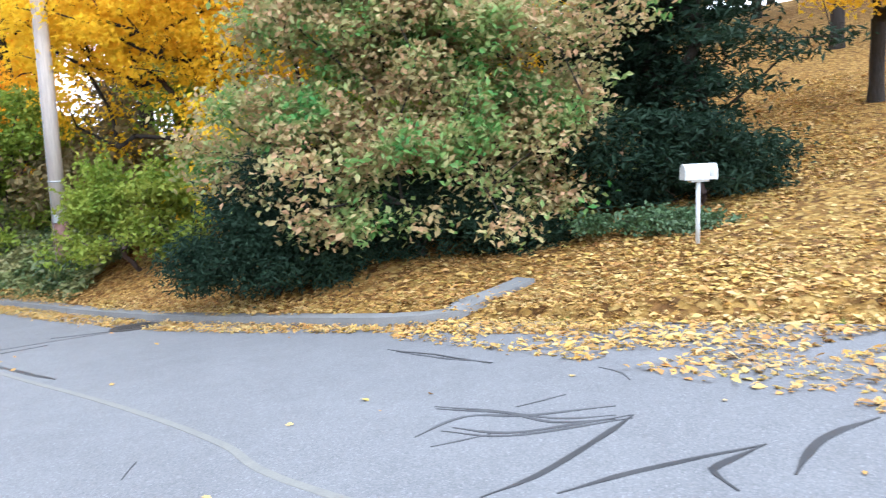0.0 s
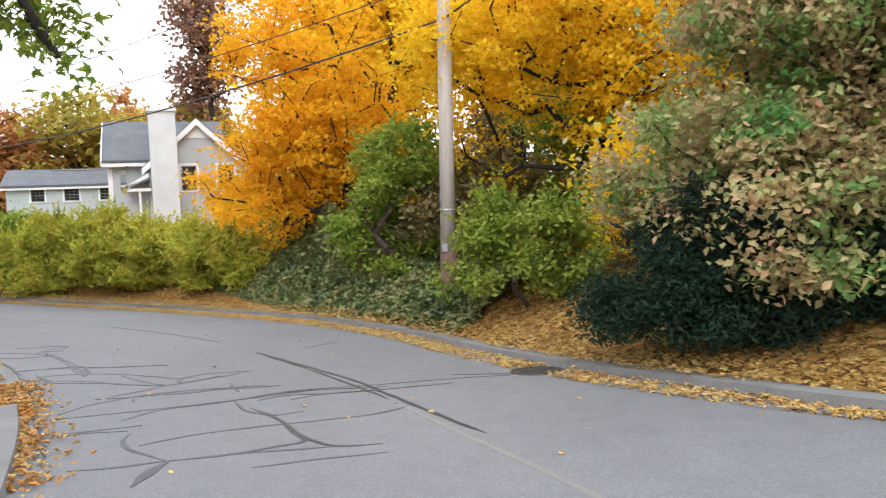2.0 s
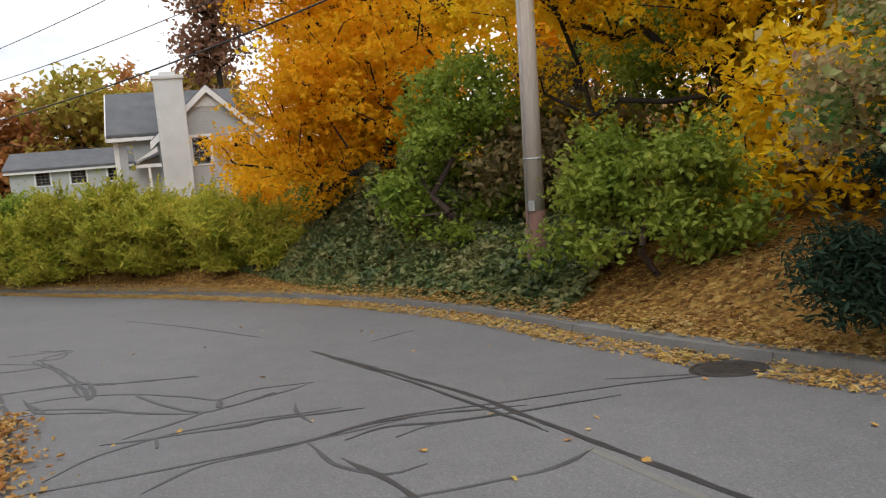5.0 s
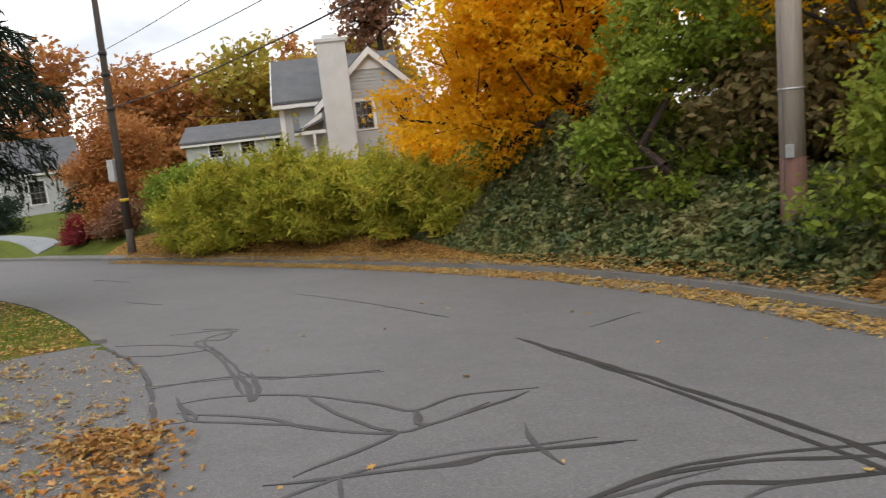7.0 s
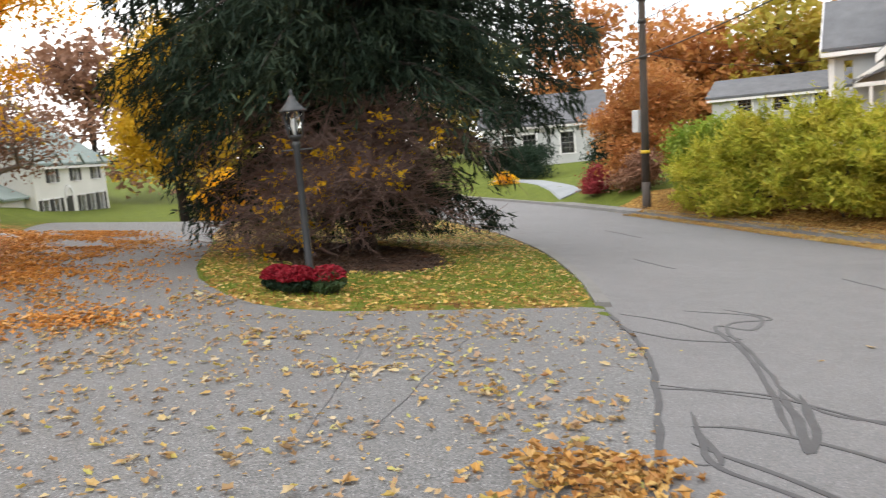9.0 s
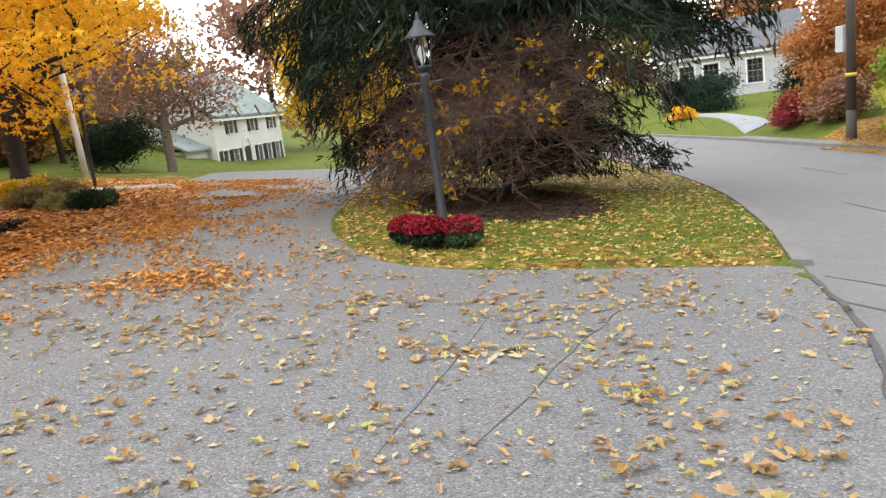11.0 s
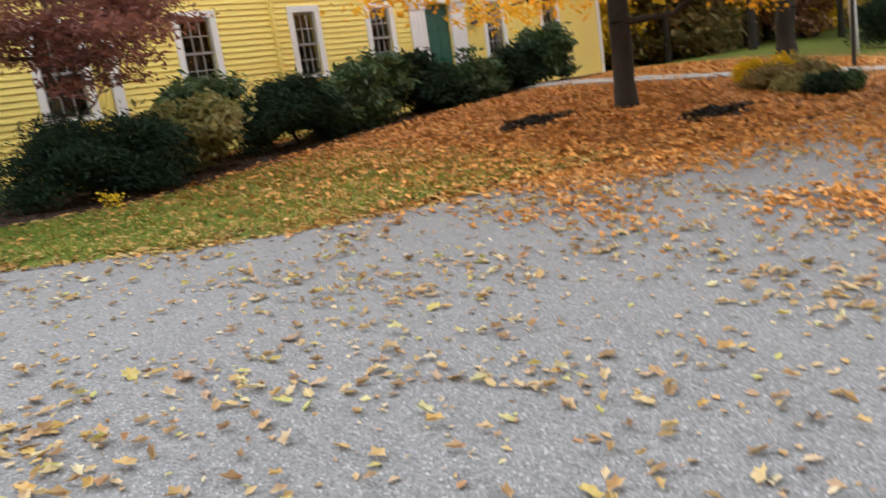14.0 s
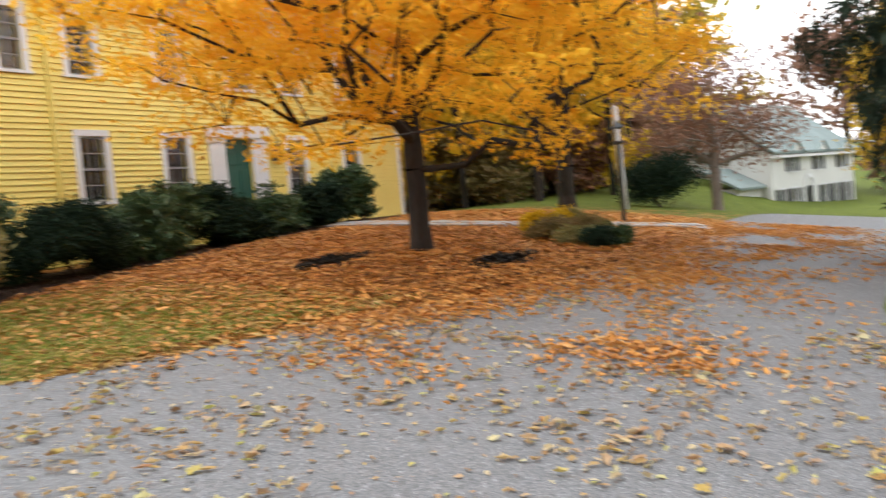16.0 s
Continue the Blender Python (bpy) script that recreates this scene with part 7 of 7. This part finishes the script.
rng = np.random.default_rng(200)
gutter = [p for p in NORTH if -34 < p[0] < 2.2]
x, y = along_line(rng, gutter, 32000, -0.62, 0.45)
keep = rng.random(len(x)) < np.array([0.75 + 0.6 * noise.noise(Vector((a * 1.3, b * 1.3, 5.0))) for a, b in zip(x, y)])
keep &= (np.hypot(x - MANHOLE[0], y - MANHOLE[1]) > 0.4) & (rng.random(len(x)) < np.where(polyline_distance(x, y, NORTH)[1] > 0, 0.62 + 0.38 * smooth(-5, -13, x), 1.0))
fallen("gutter_leaves", "drift of golden leaves along the kerb", x[keep], y[keep], 0.1, L_FALLEN, 201, MAPLE, pile=0.05, kerbed=True)
x, y = along_line(rng, gutter, 26000, 0.3, 3.4)
fallen("bank_leaves", "golden and brown leaves under the bank's trees", x, y, 0.1, L_FALLENPILE, 202, MAPLE, pile=0.04)
q = clumped(rng, 46000, -0.6, 16, 0, 22, 0.5, 0.7, 1.0)
away, side = polyline_distance(q[:, 0], q[:, 1], NORTH)
spill = inside(q[:, 0], q[:, 1], [(-0.6, 8.25), (1.0, 6.3), (1.95, 5.05), (3.2, 3.6), (9, -1.5), (16, -1.5), (16, 22), (-0.6, 22)])
spill &= (side > 0) | (np.array([noise.noise(Vector((a * 0.9, b * 1.6, 8.0))) for a, b in q]) > -0.26)
q = q[((side > 0) & (away > 0.3)) | spill]
x, y = rng.uniform(-0.6, 9, 24000), rng.uniform(-1.5, 9, 24000)
keep = inside(x, y, [(-2.5, 9.7), (-0.55, 8.0), (0.55, 6.85), (1.45, 5.8), (1.96, 5.15), (2.5, 4.3), (9, -1.5), (9, 9), (-0.6, 9)])
keep &= np.array([noise.noise(Vector((a * 0.9, b * 1.6, 8.0))) > -0.26 for a, b in zip(x, y)])
fallen("apron_leaves", "golden leaves spilling over the drive's apron", x[keep], y[keep], 0.085, L_FALLEN, 212, MAPLE, pile=0.04)
fallen("hillside_leaves", "thick golden leaves covering the hillside drive", q[:, 0], q[:, 1], 0.1, L_FALLEN, 203, pile=0.05)
for k, (shp, n, size) in enumerate(((LOBED, 700, 0.088), (OAK, 1400, 0.1), (CURLED, 2300, 0.082))):
    q = clumped(rng, n, -19, -6, 0.5, 11, 1.1, 2.4, 4.0)
    q = q[inside(q[:, 0], q[:, 1], DRIVE_POLY)]
    fallen("driveway_leaves", "scattered curled dry leaves on the driveway", q[:, 0], q[:, 1], size, L_PATH, 220 + k, shp, pile=0.01)
q = np.stack([rng.uniform(-20, -6, 6500), rng.uniform(0.5, 11, 6500)], 1)
q = q[inside(q[:, 0], q[:, 1], DRIVE_POLY)]
fallen("leaf_fragments", "small dry leaf fragments littering the driveway", q[:, 0], q[:, 1], 0.05, L_PATH, 211)
q = clumped(rng, 19000, -31, -15.0, 2.2, 7.6, 0.8, 2.0, 6.0)
q = q[inside(q[:, 0], q[:, 1], DRIVE_POLY)]
q = q[rng.random(len(q)) < (smooth(6.9, 4.4, q[:, 1]) * 0.95 + 0.05) * (smooth(-14.8, -16.8, q[:, 0]) * 0.95 + 0.05)]
fallen("driveway_drifts", "drifts of orange leaves across the driveway", q[:, 0], q[:, 1], 0.085, L_FALLENRUST, 205, CURLED, pile=0.03)
r, a = 9.0 * np.sqrt(rng.random(60000)), rng.uniform(0, 2 * np.pi, 60000)
x, y = -20.8 + r * np.cos(a) * 1.15, 0.2 + r * np.sin(a) * 0.85
keep = (paved(x, y) > -0.9 * rng.random(len(x))) & (y > -6.4) & (y < 6) & (polyline_distance(x, y, HEDGE)[0] > 0.9) & ~((np.hypot((x + 19.8) / 0.7, (y + 0.4) / 0.4) < rng.uniform(0.6, 1.1, len(x))) | (np.hypot((x + 20.6) / 0.58, (y - 2.1) / 0.38) < rng.uniform(0.6, 1.1, len(x))))
keep &= rng.random(len(x)) < smooth(-13.2, -17.5, x) * 0.95 + 0.05
fallen("yard_leaves", "thick carpet of rusty orange maple leaves", x[keep], y[keep], 0.095, L_FALLENRUST, 206, pile=0.04)
x, y = rng.uniform(-18, -9.5, 15000), rng.uniform(-2.5, 2.4, 15000)
keep = (paved(x, y) > -0.15) & (polyline_distance(x, y, HEDGE)[0] > 1.0) & (rng.random(15000) < 0.5 + 0.5 * smooth(1.0, 0.1, paved(x, y)))
fallen("lawn_leaves", "pale leaves scattered on the grass edge", x[keep], y[keep], 0.11, L_FALLEN, 207, MAPLE, pile=0.02)
x, y = rng.uniform(-34, -15.6, 11000), rng.uniform(6.6, 15, 11000)
keep = inside(x, y, ISLAND + [p for p in SOUTH if p[0] < -15.8][::-1]) & (np.hypot((x + 22.6) / 2.9, (y - 9.7) / 1.5) > 1)
fallen("island_leaves", "yellow leaves over the island's grass", x[keep], y[keep], 0.095, L_FALLEN, 208, pile=0.015)
south_edge = [p for p in SOUTH if -10.8 < p[0] < -6.5]
x, y = along_line(rng, south_edge, 4200, -1.3, -0.05)
keep = np.array([0.25 + 1.6 * noise.noise(Vector((a * 0.9, b * 0.9, 3.0))) for a, b in zip(x, y)]) > rng.random(len(x)) ** 0.7
fallen("edge_leaves", "leaves gathered along the driveway's mouth", x[keep], y[keep], 0.08, L_FALLENRUST, 209, CURLED, pile=0.04)
t, off = rng.random(3900), rng.normal(size=3900)
x = -11.3 + 4.3 * t + 0.62 * off * 0.26
y = 8.75 - 3.55 * t + 0.78 * off * 0.26
keep = np.array([0.55 + 1.1 * noise.noise(Vector((a * 1.1, b * 1.1, 11.0))) for a, b in zip(x, y)]) > rng.random(len(x))
fallen("kerb_pile_leaves", "heap of curled rust and gold leaves beside the low kerb", x[keep], y[keep], 0.085, L_FALLENPILE, 213, CURLED, pile=0.06)
heap = clumped(rng, 170, -17, -8, 2.5, 10.6, 1.1, 1.6, 9.0)
k = rng.integers(0, len(heap), 1500)
wide = rng.uniform(0.05, 0.17, len(heap))[k]
x, y = heap[k, 0] + rng.normal(size=1500) * wide * 1.5, heap[k, 1] + rng.normal(size=1500) * wide * 0.8
keep = inside(x, y, DRIVE_POLY)
fallen("driveway_clumps", "small windblown clumps of leaves on the driveway", x[keep], y[keep], 0.078, L_PATH, 214, CURLED, pile=0.035)
x, y = rng.uniform(-14, 4, 90), rng.uniform(2, 16, 90)
keep = inside(x, y, ROAD_POLY)
fallen("road_leaves", "single leaves blown across the road", x[keep], y[keep], 0.07, L_FALLEN, 210, LOBED)


# ---------------------------------------------------------------- grass blades and bark mulch
def blades(name, label, x, y, material, seed, tall):
    rng = np.random.default_rng(seed)
    n = len(x)
    up = np.tile((0.0, 0.0, 1.0), (n, 1))
    p = np.stack([x, y, ground_height(x, y) + tall * 0.35], 1)
    v, f = scatter(p, tall * rng.uniform(0.6, 1.4, n), NEEDLE, rng, 0.0, up + rng.normal(size=(n, 3)) * (0.5, 0.5, 0))
    tagged(new(name, mesh_of(name, v, f, material)), label, "grass", kind="stuff")


L_GRASS = leafy("lawn_grass", [(0.06, 0.12, 0.012), (0.12, 0.2, 0.022), (0.2, 0.27, 0.035), (0.24, 0.24, 0.06)], patch=1.2)
x, y = rng.uniform(-18.5, -9.5, 34000), rng.uniform(-2.8, 2.6, 34000)
keep = (paved(x, y) > 0.05) & (polyline_distance(x, y, HEDGE)[0] > 1.2) & (rng.random(len(x)) < smooth(-18.5, -15.5, x))
blades("lawn_grass", "short green grass at the lawn's edge", x[keep], y[keep], L_GRASS, 300, 0.07)
x, y = rng.uniform(-24, -15.6, 26000), rng.uniform(6.8, 14, 26000)
keep = inside(x, y, ISLAND + [p for p in SOUTH if p[0] < -15.8][::-1]) & (np.hypot((x + 22.6) / 3.0, (y - 9.7) / 1.6) > 1) & (rng.random(len(x)) < smooth(-24, -17, x) * 0.8 + 0.2)
blades("island_grass", "short grass showing between the island's leaves", x[keep], y[keep], L_GRASS, 301, 0.065)
L_CHIPS = leafy("bark_chips", [(0.02, 0.012, 0.009), (0.05, 0.03, 0.022), (0.09, 0.055, 0.04), (0.14, 0.075, 0.035)], through_light=0.0)
a, r = rng.uniform(0, 2 * np.pi, 7000), np.sqrt(rng.random(7000))
bx, by = -22.6 + 3.0 * r * np.cos(a), 9.7 + 1.65 * r * np.sin(a)
hx, hy = along_line(rng, HEDGE, 7000, -1.3, 1.3)
fallen("bark_mulch", "dark bark mulch chips covering the planting beds", np.concatenate([bx, hx]), np.concatenate([by, hy]), 0.075, L_CHIPS, 302, STRAP, pile=0.02)

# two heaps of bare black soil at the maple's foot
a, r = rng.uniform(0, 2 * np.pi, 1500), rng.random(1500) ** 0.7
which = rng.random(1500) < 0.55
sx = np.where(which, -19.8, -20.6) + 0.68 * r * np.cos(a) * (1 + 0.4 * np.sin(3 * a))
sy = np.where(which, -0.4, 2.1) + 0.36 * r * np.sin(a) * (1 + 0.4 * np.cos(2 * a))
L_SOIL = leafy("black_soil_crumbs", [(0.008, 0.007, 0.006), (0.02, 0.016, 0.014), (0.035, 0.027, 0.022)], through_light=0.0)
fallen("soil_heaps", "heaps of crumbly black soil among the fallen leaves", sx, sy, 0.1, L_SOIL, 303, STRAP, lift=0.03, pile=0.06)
